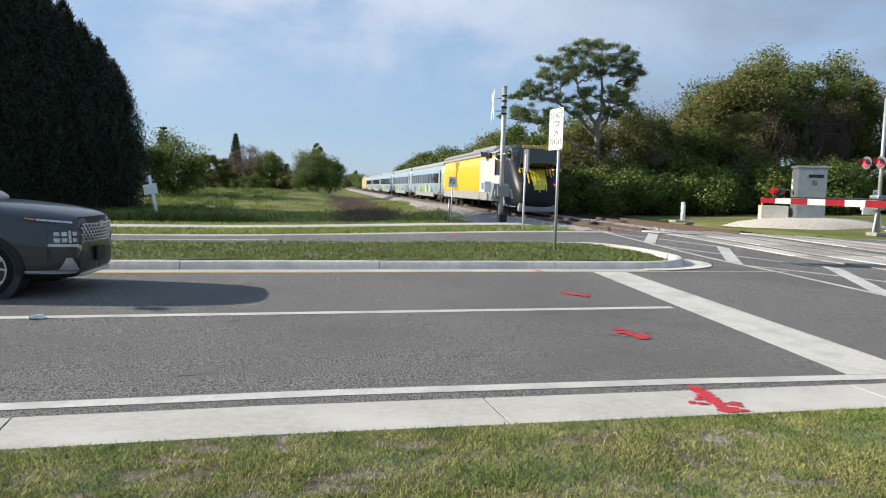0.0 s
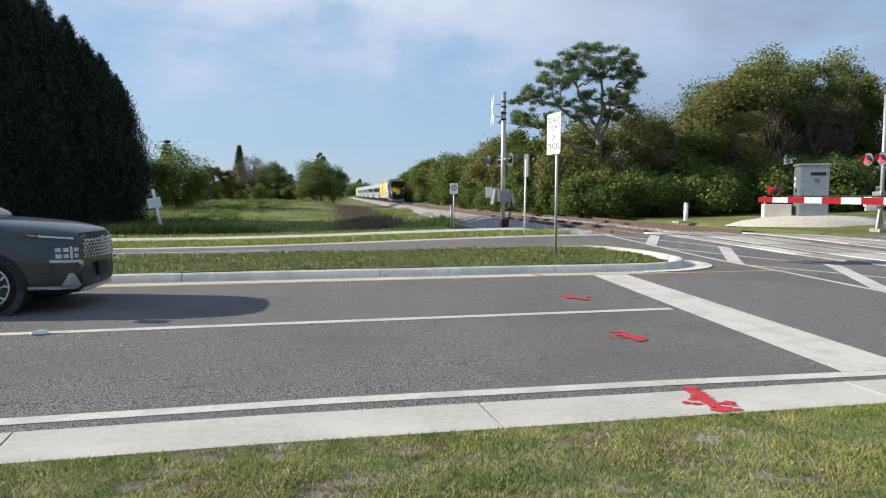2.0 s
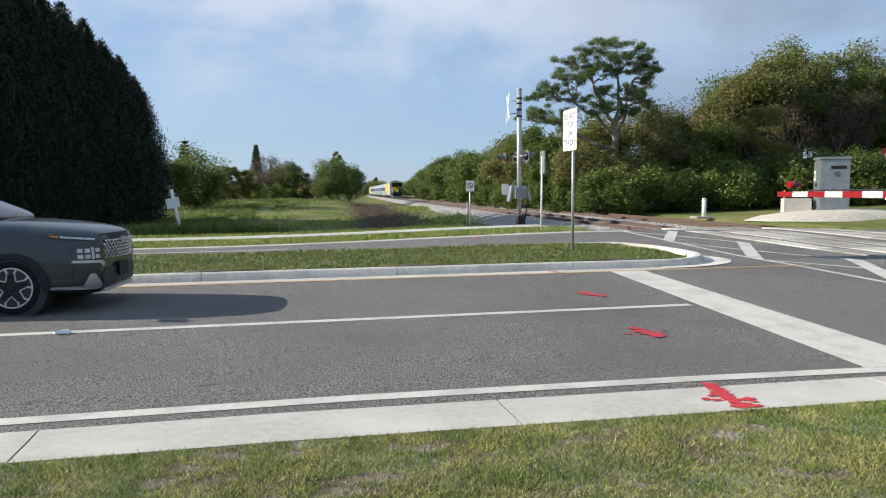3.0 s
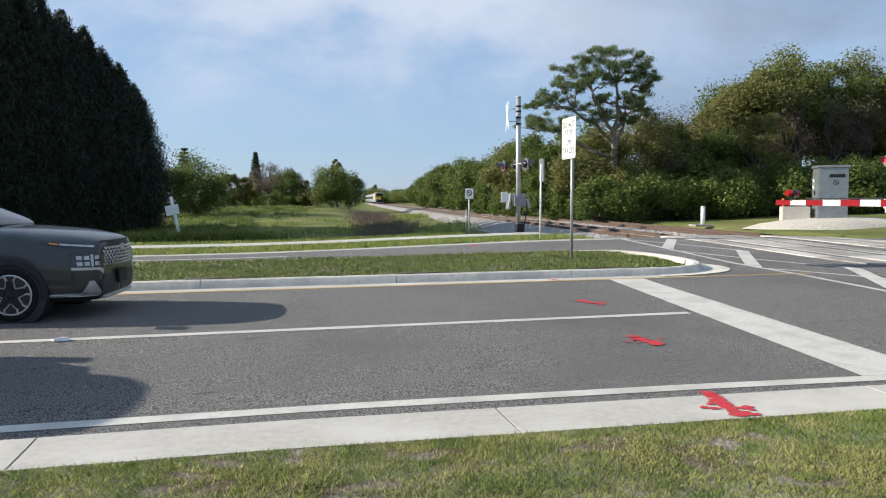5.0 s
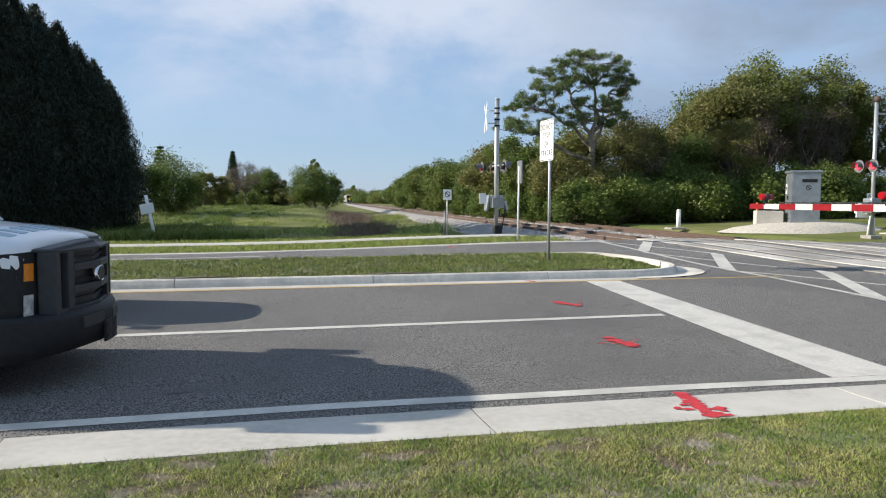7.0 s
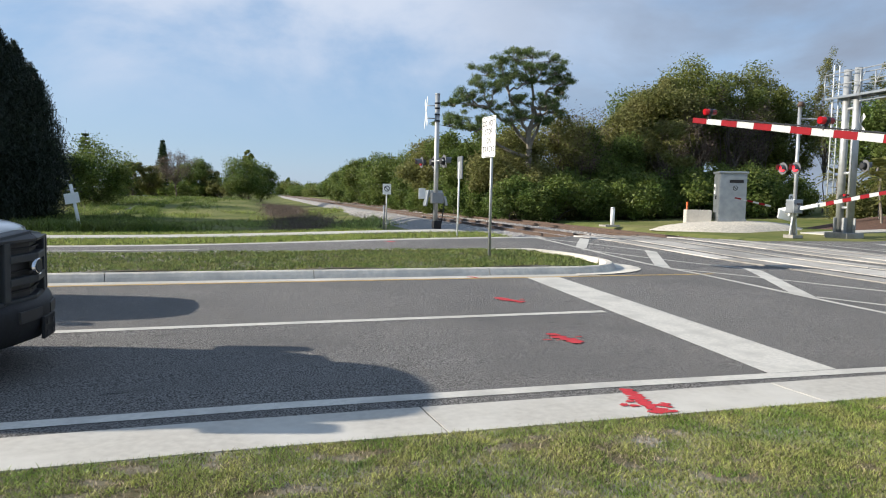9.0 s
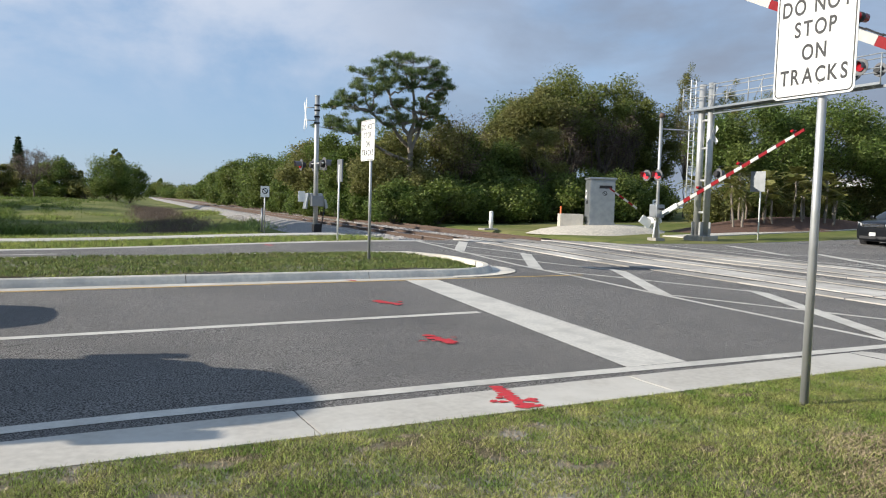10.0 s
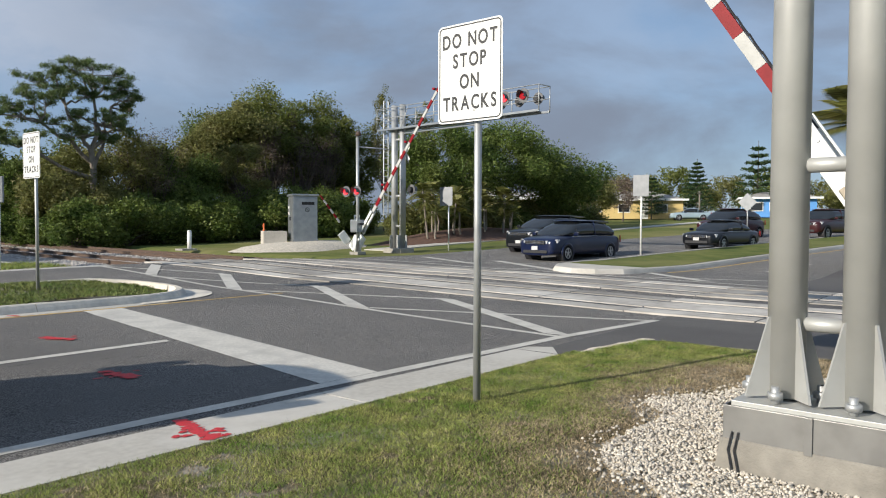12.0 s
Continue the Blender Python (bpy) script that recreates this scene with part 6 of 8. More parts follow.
def grey_suv(x, y):
    c = thing("suv", pose(x, y, gh(x - 2.4, y - 0.9) + 0.005, 0, 0, -7), "dark grey family suv with honeycomb chrome grille, waiting on the road", "car")
    W = 0.94
    body = [
        (0.0, [(0, 0.30), (0.55, 0.30), (0.60, 0.42), (0.62, 0.60), (0.60, 0.80), (0.55, 0.93), (0, 0.96)]),
        (-0.05, [(0, 0.24), (0.62, 0.25), (0.72, 0.40), (0.75, 0.60), (0.73, 0.82), (0.62, 0.97), (0, 1.00)]),
        (-0.22, [(0, 0.21), (0.74, 0.22), (0.86, 0.38), (0.875, 0.60), (0.85, 0.83), (0.72, 1.00), (0, 1.06)]),
        (-0.50, [(0, 0.20), (0.82, 0.21), (0.925, 0.36), (0.935, 0.62), (0.91, 0.88), (0.76, 1.05), (0, 1.11)]),
        (-1.05, [(0, 0.20), (0.86, 0.21), (0.94, 0.36), (0.945, 0.65), (0.93, 0.95), (0.80, 1.10), (0, 1.155)]),
        (-1.50, [(0, 0.20), (0.87, 0.21), (0.945, 0.36), (0.95, 0.68), (0.935, 0.98), (0.83, 1.13), (0, 1.18)]),
        (-2.60, [(0, 0.20), (0.87, 0.21), (0.945, 0.36), (0.95, 0.70), (0.94, 0.98), (0.86, 1.10), (0, 1.12)]),
        (-3.90, [(0, 0.22), (0.87, 0.23), (0.945, 0.38), (0.95, 0.72), (0.94, 1.0), (0.86, 1.12), (0, 1.14)]),
        (-4.60, [(0, 0.30), (0.80, 0.31), (0.90, 0.42), (0.92, 0.75), (0.90, 1.02), (0.80, 1.12), (0, 1.14)]),
        (-4.78, [(0, 0.36), (0.70, 0.37), (0.80, 0.48), (0.82, 0.75), (0.80, 1.0), (0.70, 1.08), (0, 1.10)]),
    ]
    shell = loft("body", body, M_GREY_CAR, c, 2)
    glass = [
        (-1.32, [(0, 1.12), (0.80, 1.10), (0.82, 1.13), (0.80, 1.15), (0, 1.18)]),
        (-1.75, [(0, 1.1), (0.86, 1.08), (0.84, 1.24), (0.74, 1.37), (0, 1.42)]),
        (-2.20, [(0, 1.1), (0.87, 1.08), (0.83, 1.32), (0.69, 1.58), (0, 1.63)]),
        (-2.60, [(0, 1.1), (0.87, 1.08), (0.83, 1.34), (0.68, 1.62), (0, 1.67)]),
        (-3.90, [(0, 1.1), (0.87, 1.08), (0.82, 1.34), (0.66, 1.60), (0, 1.66)]),
        (-4.45, [(0, 1.1), (0.82, 1.08), (0.76, 1.30), (0.58, 1.52), (0, 1.58)]),
        (-4.66, [(0, 1.1), (0.76, 1.08), (0.72, 1.2), (0.6, 1.28), (0, 1.32)]),
    ]
    loft("glasshouse", glass, M_GLASS, c, 2, "dark tinted windows")
    loft("roof", [(-2.05, [(0, 1.56), (0.62, 1.55), (0.66, 1.58), (0.60, 1.62), (0, 1.64)]), (-2.5, [(0, 1.6), (0.66, 1.59), (0.70, 1.63), (0.62, 1.67), (0, 1.70)]), (-4.0, [(0, 1.6), (0.64, 1.58), (0.68, 1.61), (0.6, 1.66), (0, 1.69)]), (-4.6, [(0, 1.5), (0.56, 1.5), (0.6, 1.53), (0.54, 1.57), (0, 1.6)])], M_GREY_CAR, c, 2)
    # honeycomb grille
    g = new("grille")
    g.parent = c
    bm = bmesh.new()
    n = 14
    vs, fs = [], []
    for i in range(n + 1):
        yy = -0.60 + 1.2 * i / n
        xx = suv_front_x(yy) + 0.03
        for z in (0.62, 0.90):
            vs.append((xx - (0.02 if z > 0.8 else 0), yy, z + (0.03 if z < 0.7 else 0) * (abs(yy) / 0.6) ** 2))
    for i in range(n):
        fs.append((2 * i, 2 * i + 2, 2 * i + 3, 2 * i + 1))
    poly_mesh("grille_back", vs, fs, M_BLACK, g)
    bm = bmesh.new()
    box(bm, (0, 0, 0), (0.02, 0.060, 0.018), 0.006)
    cell = bpy.data.meshes.new("cell")
    bm.to_mesh(cell)
    bm.free()
    cell.materials.append(M_CHROME)
    for row in range(6):
        for k in range(13):
            yy = -0.54 + (k + 0.5 * (row % 2)) * 0.087
            if abs(yy) > 0.57:
                continue
            zz = 0.655 + row * 0.045
            for s in (-1, 1):
                shared("grille_bar", cell, g, pose(suv_front_x(yy) + 0.036, yy + s * 0.02, zz, s * 32, 0, 0))
    bx("badge_plate", (0.05, 0, 0.86), (0.02, 0.13, 0.07), M_SATIN, c, 0.012)
    tree = surface_of(shell)
    for s in (-1, 1):
        w = (0.72, s * 0.70, 0.0)
        fitted("daytime_lamp", [(-0.13, s * 0.64, 0.915), (-0.30, s * 0.80, 0.925), (-0.66, s * 0.92, 0.965), (-0.60, s * 0.91, 0.925), (-0.33, s * 0.84, 0.885), (-0.14, s * 0.67, 0.885)], tree, w, M_GLASS, c, "slim dark running lamp")
        fitted("running_strip", [(-0.13, s * 0.65, 0.905), (-0.45, s * 0.87, 0.935), (-0.45, s * 0.87, 0.915), (-0.14, s * 0.66, 0.882)], tree, w, M_LAMP_CLEAR, c, "clear light strip", 0.014, 2)
        fitted("indicator", [(-0.46, s * 0.875, 0.932), (-0.56, s * 0.905, 0.945), (-0.55, s * 0.90, 0.928), (-0.47, s * 0.88, 0.916)], tree, w, M_AMBER, c, "amber indicator", 0.014, 2)
        fitted("headlamp", [(-0.03, s * 0.66, 0.815), (-0.14, s * 0.78, 0.825), (-0.30, s * 0.90, 0.825), (-0.30, s * 0.91, 0.675), (-0.14, s * 0.79, 0.665), (-0.03, s * 0.67, 0.665)], tree, w, M_GLASS, c, "dark headlamp block")
        for k, (xx, yy) in enumerate(((-0.07, 0.70), (-0.115, 0.75), (-0.165, 0.795), (-0.23, 0.85))):
            for zz in ((0.775, 0.71) if k != 1 else (0.745,)):
                hw, hh = (0.022, 0.022) if k != 1 else (0.012, 0.065)
                fitted("lamp_unit", [(xx + hw, s * (yy - hw), zz - hh), (xx + hw, s * (yy - hw), zz + hh), (xx - hw, s * (yy + hw), zz + hh), (xx - hw, s * (yy + hw), zz - hh)], tree, w, M_LAMP_CLEAR, c, "", 0.016, 1)
        fitted("trim", [(0.0, s * 0.60, 0.64), (-0.04, s * 0.67, 0.665), (-0.30, s * 0.91, 0.672), (-0.30, s * 0.91, 0.645), (-0.06, s * 0.68, 0.635), (-0.02, s * 0.60, 0.585)], tree, w, M_SATIN, c, "satin silver trim", 0.014)
        fitted("air_slot", [(-0.27, s * 0.89, 0.62), (-0.31, s * 0.905, 0.62), (-0.31, s * 0.91, 0.45), (-0.29, s * 0.90, 0.45)], tree, w, M_BLACK, c, "", 0.01, 1)
        fitted("lower_intake", [(0.0, s * 0.05, 0.56), (-0.01, s * 0.56, 0.575), (-0.06, s * 0.66, 0.50), (-0.05, s * 0.60, 0.34), (0.0, s * 0.05, 0.33)], tree, (0.92, s * 0.39, 0), M_BLACK, c, "", 0.01)
        fitted("skid_trim", [(-0.06, s * 0.62, 0.345), (-0.22, s * 0.855, 0.365), (-0.60, s * 0.945, 0.362), (-0.60, s * 0.94, 0.325), (-0.24, s * 0.86, 0.318), (-0.08, s * 0.66, 0.312)], tree, w, M_SATIN, c, "satin silver bumper trim", 0.02)
        fitted("skid_fin", [(-0.05, s * 0.61, 0.35), (-0.115, s * 0.72, 0.52), (-0.155, s * 0.775, 0.52), (-0.20, s * 0.835, 0.37)], tree, w, M_SATIN, c, "satin silver bumper fin", 0.018)
        fitted("sill", [(-0.60, s * 0.945, 0.325), (-0.66, s * 0.948, 0.25), (-0.50, s * 0.93, 0.215), (-0.15, s * 0.80, 0.215), (-0.03, s * 0.60, 0.25), (-0.06, s * 0.64, 0.315), (-0.24, s * 0.86, 0.315)], tree, w, M_DARK, c, "", 0.012)
        arch(c, -1.06, s * 0.942, 0.368, s, M_DARK)
        arch(c, -3.82, s * 0.942, 0.368, s, M_DARK)
        wheel(c, -1.06, s * 0.84, 0.368, 0.235, 0.262, 5, s, "star")
        wheel(c, -3.82, s * 0.84, 0.368, 0.235, 0.262, 5, s, "star")
        bx("side_cladding", (-2.45, s * 0.945, 0.30), (1.95, 0.03, 0.20), M_DARK, c, 0.012)
        bx("mirror", (-1.75, s * 1.02, 1.14), (0.14, 0.22, 0.15), M_GREY_CAR, c, 0.04)
    bx("splitter", (-0.055, 0, 0.285), (0.10, 1.1, 0.05), M_SATIN, c, 0.02, "satin silver lower lip")
    bx("plate_bracket", (0.035, 0, 0.52), (0.03, 0.34, 0.17), M_DARK, c, 0.008)
    return c


M_VAN_PLASTIC = surf("grey_plastic", (0.042, 0.046, 0.050), (0.034, 0.037, 0.041), scale=14, rough=0.5, spec=0.3, bump=0.06)


def white_van(x, y):
    c = thing("van", pose(x, y, gh(x - 2.4, y - 1.0) + 0.005), "white work van with black grille and black bumper", "van")
    body = [
        (-0.16, [(0, 0.50), (0.70, 0.50), (0.76, 0.62), (0.78, 0.85), (0.78, 1.05), (0.74, 1.15), (0.41, 1.178), (0, 1.19)]),
        (-0.24, [(0, 0.42), (0.82, 0.42), (0.90, 0.55), (0.92, 0.82), (0.90, 1.05), (0.82, 1.18), (0.45, 1.222), (0, 1.24)]),
        (-0.55, [(0, 0.40), (0.92, 0.40), (0.985, 0.55), (1.0, 0.85), (0.98, 1.08), (0.88, 1.22), (0.48, 1.276), (0, 1.30)]),
        (-1.15, [(0, 0.40), (0.94, 0.40), (1.0, 0.55), (1.015, 0.9), (1.0, 1.15), (0.92, 1.28), (0.51, 1.343), (0, 1.37)]),
        (-1.75, [(0, 0.40), (0.94, 0.40), (1.0, 0.55), (1.015, 0.95), (1.0, 1.25), (0.95, 1.36), (0.52, 1.402), (0, 1.42)]),
        (-2.20, [(0, 0.40), (0.94, 0.40), (1.0, 0.55), (1.015, 0.95), (1.0, 1.35), (0.93, 1.85), (0.51, 1.885), (0, 1.90)]),
        (-2.75, [(0, 0.40), (0.94, 0.40), (1.0, 0.55), (1.015, 0.95), (1.0, 1.45), (0.94, 2.30), (0.78, 2.66), (0, 2.74)]),
        (-3.2, [(0, 0.40), (0.94, 0.40), (1.0, 0.55), (1.015, 0.95), (1.0, 1.5), (0.94, 2.50), (0.80, 2.75), (0, 2.82)]),
        (-5.4, [(0, 0.40), (0.94, 0.40), (1.0, 0.55), (1.015, 0.95), (1.0, 1.5), (0.94, 2.50), (0.80, 2.75), (0, 2.82)]),
        (-5.6, [(0, 0.45), (0.88, 0.45), (0.95, 0.55), (0.97, 0.95), (0.95, 1.5), (0.80, 1.98), (0.44, 2.022), (0, 2.04)]),
    ]
    shell = loft("body", body, M_WHITE_CAR, c, 2)
    tree = surface_of(shell)
    for s in (-1, 1):
        quad_panel("side_window", [(-1.75, s * 1.005, 1.32), (-2.85, s * 0.985, 1.40), (-2.85, s * 0.895, 1.88), (-2.45, s * 0.91, 1.82)][::s], M_GLASS, c, "dark side window", 0.01)
        arch(c, -1.02, s * 1.01, 0.37, s, M_DARK)
        wheel(c, -1.02, s * 0.88, 0.37, 0.245, 0.21, 8, s, "plain", M_SATIN)
        wheel(c, -4.52, s * 0.88, 0.37, 0.245, 0.21, 8, s, "plain", M_SATIN)
        bx("mirror", (-1.95, s * 1.27, 1.66), (0.14, 0.24, 0.42), M_DARK, c, 0.06)
        bx("mirror_arm", (-1.95, s * 1.1, 1.5), (0.05, 0.3, 0.05), M_DARK, c, 0.01)
    quad_panel("windscreen", [(-1.70, -0.86, 1.41), (-1.70, 0.86, 1.41), (-2.55, 0.78, 1.93), (-2.55, -0.78, 1.93)], M_GLASS, c, "dark windscreen", 0.01)
    # black grille surround, bars, badge
    g = new("grille")
    g.parent = c
    for sg in (-1, 1):
        def bar(name, y0, y1, z0, z1, x0, x1, mat, soft=0.012):
            return bx(name, ((x0 + x1) / 2, sg * (y0 + y1) / 2, (z0 + z1) / 2), (x1 - x0, y1 - y0, z1 - z0), mat, g, soft)
        top = bar("surround", 0.0, 0.72, 1.075, 1.175, -0.16, 0.0, M_VAN_PLASTIC, 0.03)
        for v in top.data.vertices:
            if v.co.z > 1.12:
                v.co.x -= 0.05
                v.co.z -= 0.05 * (abs(v.co.y) > 0.6)
        bar("surround", 0.0, 0.72, 0.60, 0.68, -0.16, -0.01, M_VAN_PLASTIC)
        bar("surround", 0.645, 0.72, 0.66, 1.09, -0.16, -0.005, M_VAN_PLASTIC)
        bar("surround", 0.44, 0.54, 0.66, 1.09, -0.16, 0.0, M_VAN_PLASTIC)
        bar("recess", 0.0, 0.66, 0.64, 1.10, -0.15, -0.07, M_BLACK, 0.0)
        for z in (0.775, 0.935):
            bar("grille_bar", 0.0, 0.46, z, z + 0.055, -0.09, 0.005, M_VAN_PLASTIC)
        for z in (0.72, 0.86, 1.02):
            bar("grille_slat", 0.0, 0.44, z, z + 0.014, -0.08, -0.045, M_DARK, 0.0)
    for r0, mat, nm, x1 in ((0.062, M_CHROME, "badge_rim", 0.022), (0.050, M_VAN_PLASTIC, "badge_oval", 0.026)):
        bm = bmesh.new()
        tube(bm, (0.0, 0, 0.89), (x1, 0, 0.89), r0, r0 * 0.92, 24)
        for v in bm.verts:
            v.co.y *= 1.75
        part(nm, bm, mat, g)
    for s in (-1, 1):
        lamp = new("headlamp")
        lamp.parent = c
        w = (0.75, s * 0.66, 0.0)
        fitted("lamp_bezel", [(-0.10, s * 0.66, 1.10), (-0.16, s * 0.80, 1.10), (-0.40, s * 0.97, 1.085), (-0.42, s * 0.985, 0.86), (-0.34, s * 0.96, 0.62), (-0.14, s * 0.72, 0.58)], tree, w, M_DARK, lamp, "", 0.012)
        fitted("indicator", [(-0.145, s * 0.77, 1.015), (-0.20, s * 0.83, 1.015), (-0.20, s * 0.835, 0.895), (-0.145, s * 0.775, 0.895)], tree, w, M_AMBER, lamp, "amber indicator", 0.03, 1)
        fitted("beam_lamp", [(-0.15, s * 0.775, 0.80), (-0.205, s * 0.835, 0.80), (-0.21, s * 0.84, 0.62), (-0.155, s * 0.78, 0.62)], tree, w, M_LAMP_CLEAR, lamp, "clear beam lamp", 0.03, 1)
    # bumper
    bp = [(0.06, 0.0), (0.05, 0.45), (0.0, 0.78), (-0.12, 0.94), (-0.38, 1.01), (-0.62, 1.02)]
    line = [(x, -y) for x, y in reversed(bp[1:])] + bp
    prof = [(-0.16, 0.66), (-0.01, 0.65), (0.02, 0.61), (0.02, 0.45), (-0.01, 0.40), (-0.05, 0.32), (-0.16, 0.29)]
    vs, fs = [], []
    for (px, py) in line:
        for o, z in prof:
            k = 1 + o / 1.2
            vs.append((px + o * (1 if abs(py) < 0.9 else 0.5), py * (1 + (o * 0.12 if abs(py) > 0.6 else 0)), z))
    q = len(prof)
    for i in range(len(line) - 1):
        for j in range(q - 1):
            a = i * q + j
            fs.append((a, a + q, a + q + 1, a + 1))
    b = poly_mesh("bumper", vs, fs, M_DARK, c, "black plastic bumper", smooth=True)
    for sg in (-1, 1):
        bx("bumper_slot", (0.062, sg * 0.30, 0.555), (0.05, 0.36, 0.10), M_BLACK, b, 0.004)
    pb = bx("plate_bracket", (0.10, 0.02, 0.42), (0.03, 0.34, 0.20), M_DARK, c, 0.01)
    for yy in (-0.10, 0.0, 0.10):
        for zz in (-0.05, 0.05):
            bx("bracket_hole", (0.117, 0.02 + yy, 0.42 + zz), (0.004, 0.05, 0.05), M_BLACK, pb)
    # unreadable lettering on the hood: plain bars
    faded = surf("faded_blue", (0.30, 0.42, 0.50), (0.36, 0.46, 0.54), rough=0.5)
    for k in range(8):
        ym = -0.62 + k * 0.165
        fitted("hood_mark", [(-0.62, ym - 0.045, 1.3), (-0.40, ym - 0.045, 1.3), (-0.40, ym + 0.045, 1.3), (-0.62, ym + 0.045, 1.3)], tree, (0, 0, 1), faded, c, "", 0.006, 1)
    return c


def road_car(name, x, y, yaw, L, W, H, paint, label, kind="van", hood=1.0, wr=0.34):
    """A waiting car in full: body, glass, roof, wheels, lamps. Its front is at the origin, facing local +x."""
    c = thing(name, pose(x, y, gh(x, y) + 0.005, 0, 0, yaw), label, "car", "cars waiting at the crossing")
    w = W / 2
    zb = 0.22 if kind != "truck" else 0.36
    hz = hood
    hl = 1.15 if kind != "truck" else 1.6
    belt = hz + 0.06
    st = [(0.0, 0.72, 0.72, 0.0), (-0.08, 0.86, 0.88, 0.0), (-0.35, 0.97, 0.96, 0.0), (-hl, 1.0, 1.0, 0.05), (-hl - 0.8, 1.0, 1.0, 0.06), (-L + 0.7, 1.0, 1.0, 0.06), (-L + 0.15, 0.96, 0.98, 0.06), (-L, 0.86, 0.92, 0.02)]
    loft("body", [(x0, [(0, zb + 0.02), (w * k * 0.9, zb + 0.02), (w * k, zb + 0.16), (w * k, (zb + hz) / 2), (w * k * 0.98, hz * f - 0.02), (w * k * 0.86, (hz + dz) * f + 0.04), (0, (hz + dz) * f + 0.07)]) for x0, k, f, dz in st], paint, c, 2)
    if kind == "sedan":
        gl = [(-hl + 0.1, 0.9, belt + 0.02), (-hl - 0.75, 0.74, H - 0.04), (-hl - 1.4, 0.72, H), (-L + 1.5, 0.72, H - 0.06), (-L + 0.6, 0.85, belt + 0.06)]
    elif kind == "truck":
        gl = [(-hl + 0.05, 0.9, belt + 0.02), (-hl - 0.6, 0.78, H - 0.03), (-hl - 1.0, 0.76, H), (-L + 0.3, 0.76, H), (-L + 0.1, 0.8, H - 0.2)]
    else:
        gl = [(-hl + 0.35, 0.9, belt + 0.02), (-hl - 0.75, 0.78, H - 0.05), (-hl - 1.4, 0.76, H), (-L + 0.7, 0.74, H - 0.02), (-L + 0.12, 0.82, belt + 0.08)]
    loft("glasshouse", [(x0, [(0, belt - 0.05), (w * 0.95, belt - 0.05), (w * (0.95 + k) / 2, (belt + z) / 2), (w * k, z - 0.07), (0, z - 0.02)]) for x0, k, z in gl], M_GLASS, c, 2, "dark tinted windows")
    x1, x2 = gl[1][0] - 0.1, gl[3][0]
    loft("roof", [(x1 + 0.15, [(0, H - 0.08), (w * 0.68, H - 0.10), (w * 0.70, H - 0.06), (0, H - 0.02)]), (x1 - 0.3, [(0, H - 0.06), (w * 0.74, H - 0.09), (w * 0.76, H - 0.05), (0, H + 0.01)]), (x2, [(0, H - 0.08), (w * 0.73, H - 0.1), (w * 0.75, H - 0.06), (0, H)]), (x2 - 0.3, [(0, H - 0.14), (w * 0.7, H - 0.16), (w * 0.72, H - 0.12), (0, H - 0.06)])], paint, c, 2)
    for s in (-1, 1):
        for xx in (-0.95, -L + 0.95):
            wheel(c, xx, s * (w - 0.10), wr, 0.22, wr * 0.62, 5, s, "plain")
            arch(c, xx, s * (w - 0.002), wr, s, M_DARK if kind == "truck" else paint)
        quad_panel("headlamp", [(-0.02, s * w * 0.52, hz - 0.14), (-0.28, s * w * 0.93, hz - 0.07), (-0.42, s * w * 0.965, hz - 0.08), (-0.30, s * w * 0.95, hz - 0.20), (0.0, s * w * 0.56, hz - 0.24)][::s], M_LAMP_CLEAR, c, "clear headlamp", 0.02)
        quad_panel("tail_lamp", [(-L + 0.12, s * w * 0.97, hz + 0.05), (-L - 0.01, s * w * 0.85, hz + 0.05), (-L - 0.01, s * w * 0.85, hz - 0.25), (-L + 0.12, s * w * 0.98, hz - 0.25)][::s], M_TAIL, c, "red tail lamp", 0.02)
        bx("mirror", (-hl - 0.25, s * (w + 0.10), belt + 0.08), (0.12, 0.2, 0.14), paint, c, 0.035)
        tb("pillar", (gl[2][0] - 0.5, s * w * 0.93, belt), (gl[2][0] - 0.55, s * w * 0.76, H - 0.08), 0.028, paint, c, seg=8)
        tb("window_trim", (gl[0][0] - 0.5, s * w * 0.965, belt - 0.02), (-L + 0.7, s * w * 0.965, belt), 0.012, M_CHROME, c, seg=6)
    g = bx("grille", (0.005, 0, hz - 0.20), (0.04, W * 0.5, 0.16), M_BLACK, c, 0.01)
    for k in range(3):
        bx("grille_bar", (0.03, 0, hz - 0.26 + k * 0.06), (0.02, W * 0.5, 0.02), M_CHROME, g, 0.004)
    bx("lower_intake", (0.0, 0, zb + 0.18), (0.04, W * 0.62, 0.12), M_BLACK, c, 0.01)
    bx("plate", (0.035, 0, zb + 0.33), (0.01, 0.30, 0.15), M_PLATE, c)
    return c


def reshape(ob, f):
    """Moves the points of a vehicle's body parts, but not of its wheels, by f(x, y, z) -> z."""
    done = set()
    for k in ob.children_recursive:
        up = k
        while up.parent is not ob:
            up = up.parent
        if k.type != "MESH" or up.name.startswith("wheel") or k.data.name in done:
            continue
        done.add(k.data.name)
        if k.matrix_basis.translation.length > 1e-6:
            continue
        for v in k.data.vertices:
            v.co.z = f(v.co.z)


suv = grey_suv(-2.19, 11.25)
for kid in suv.children:
    if kid.name.startswith("grille"):
        kid.location.z += 0.06
reshape(suv, lambda z: z + 0.11 * min(1.0, max(0.0, (z - 0.5) / 0.5)))
van = white_van(-1.37, 7.8)


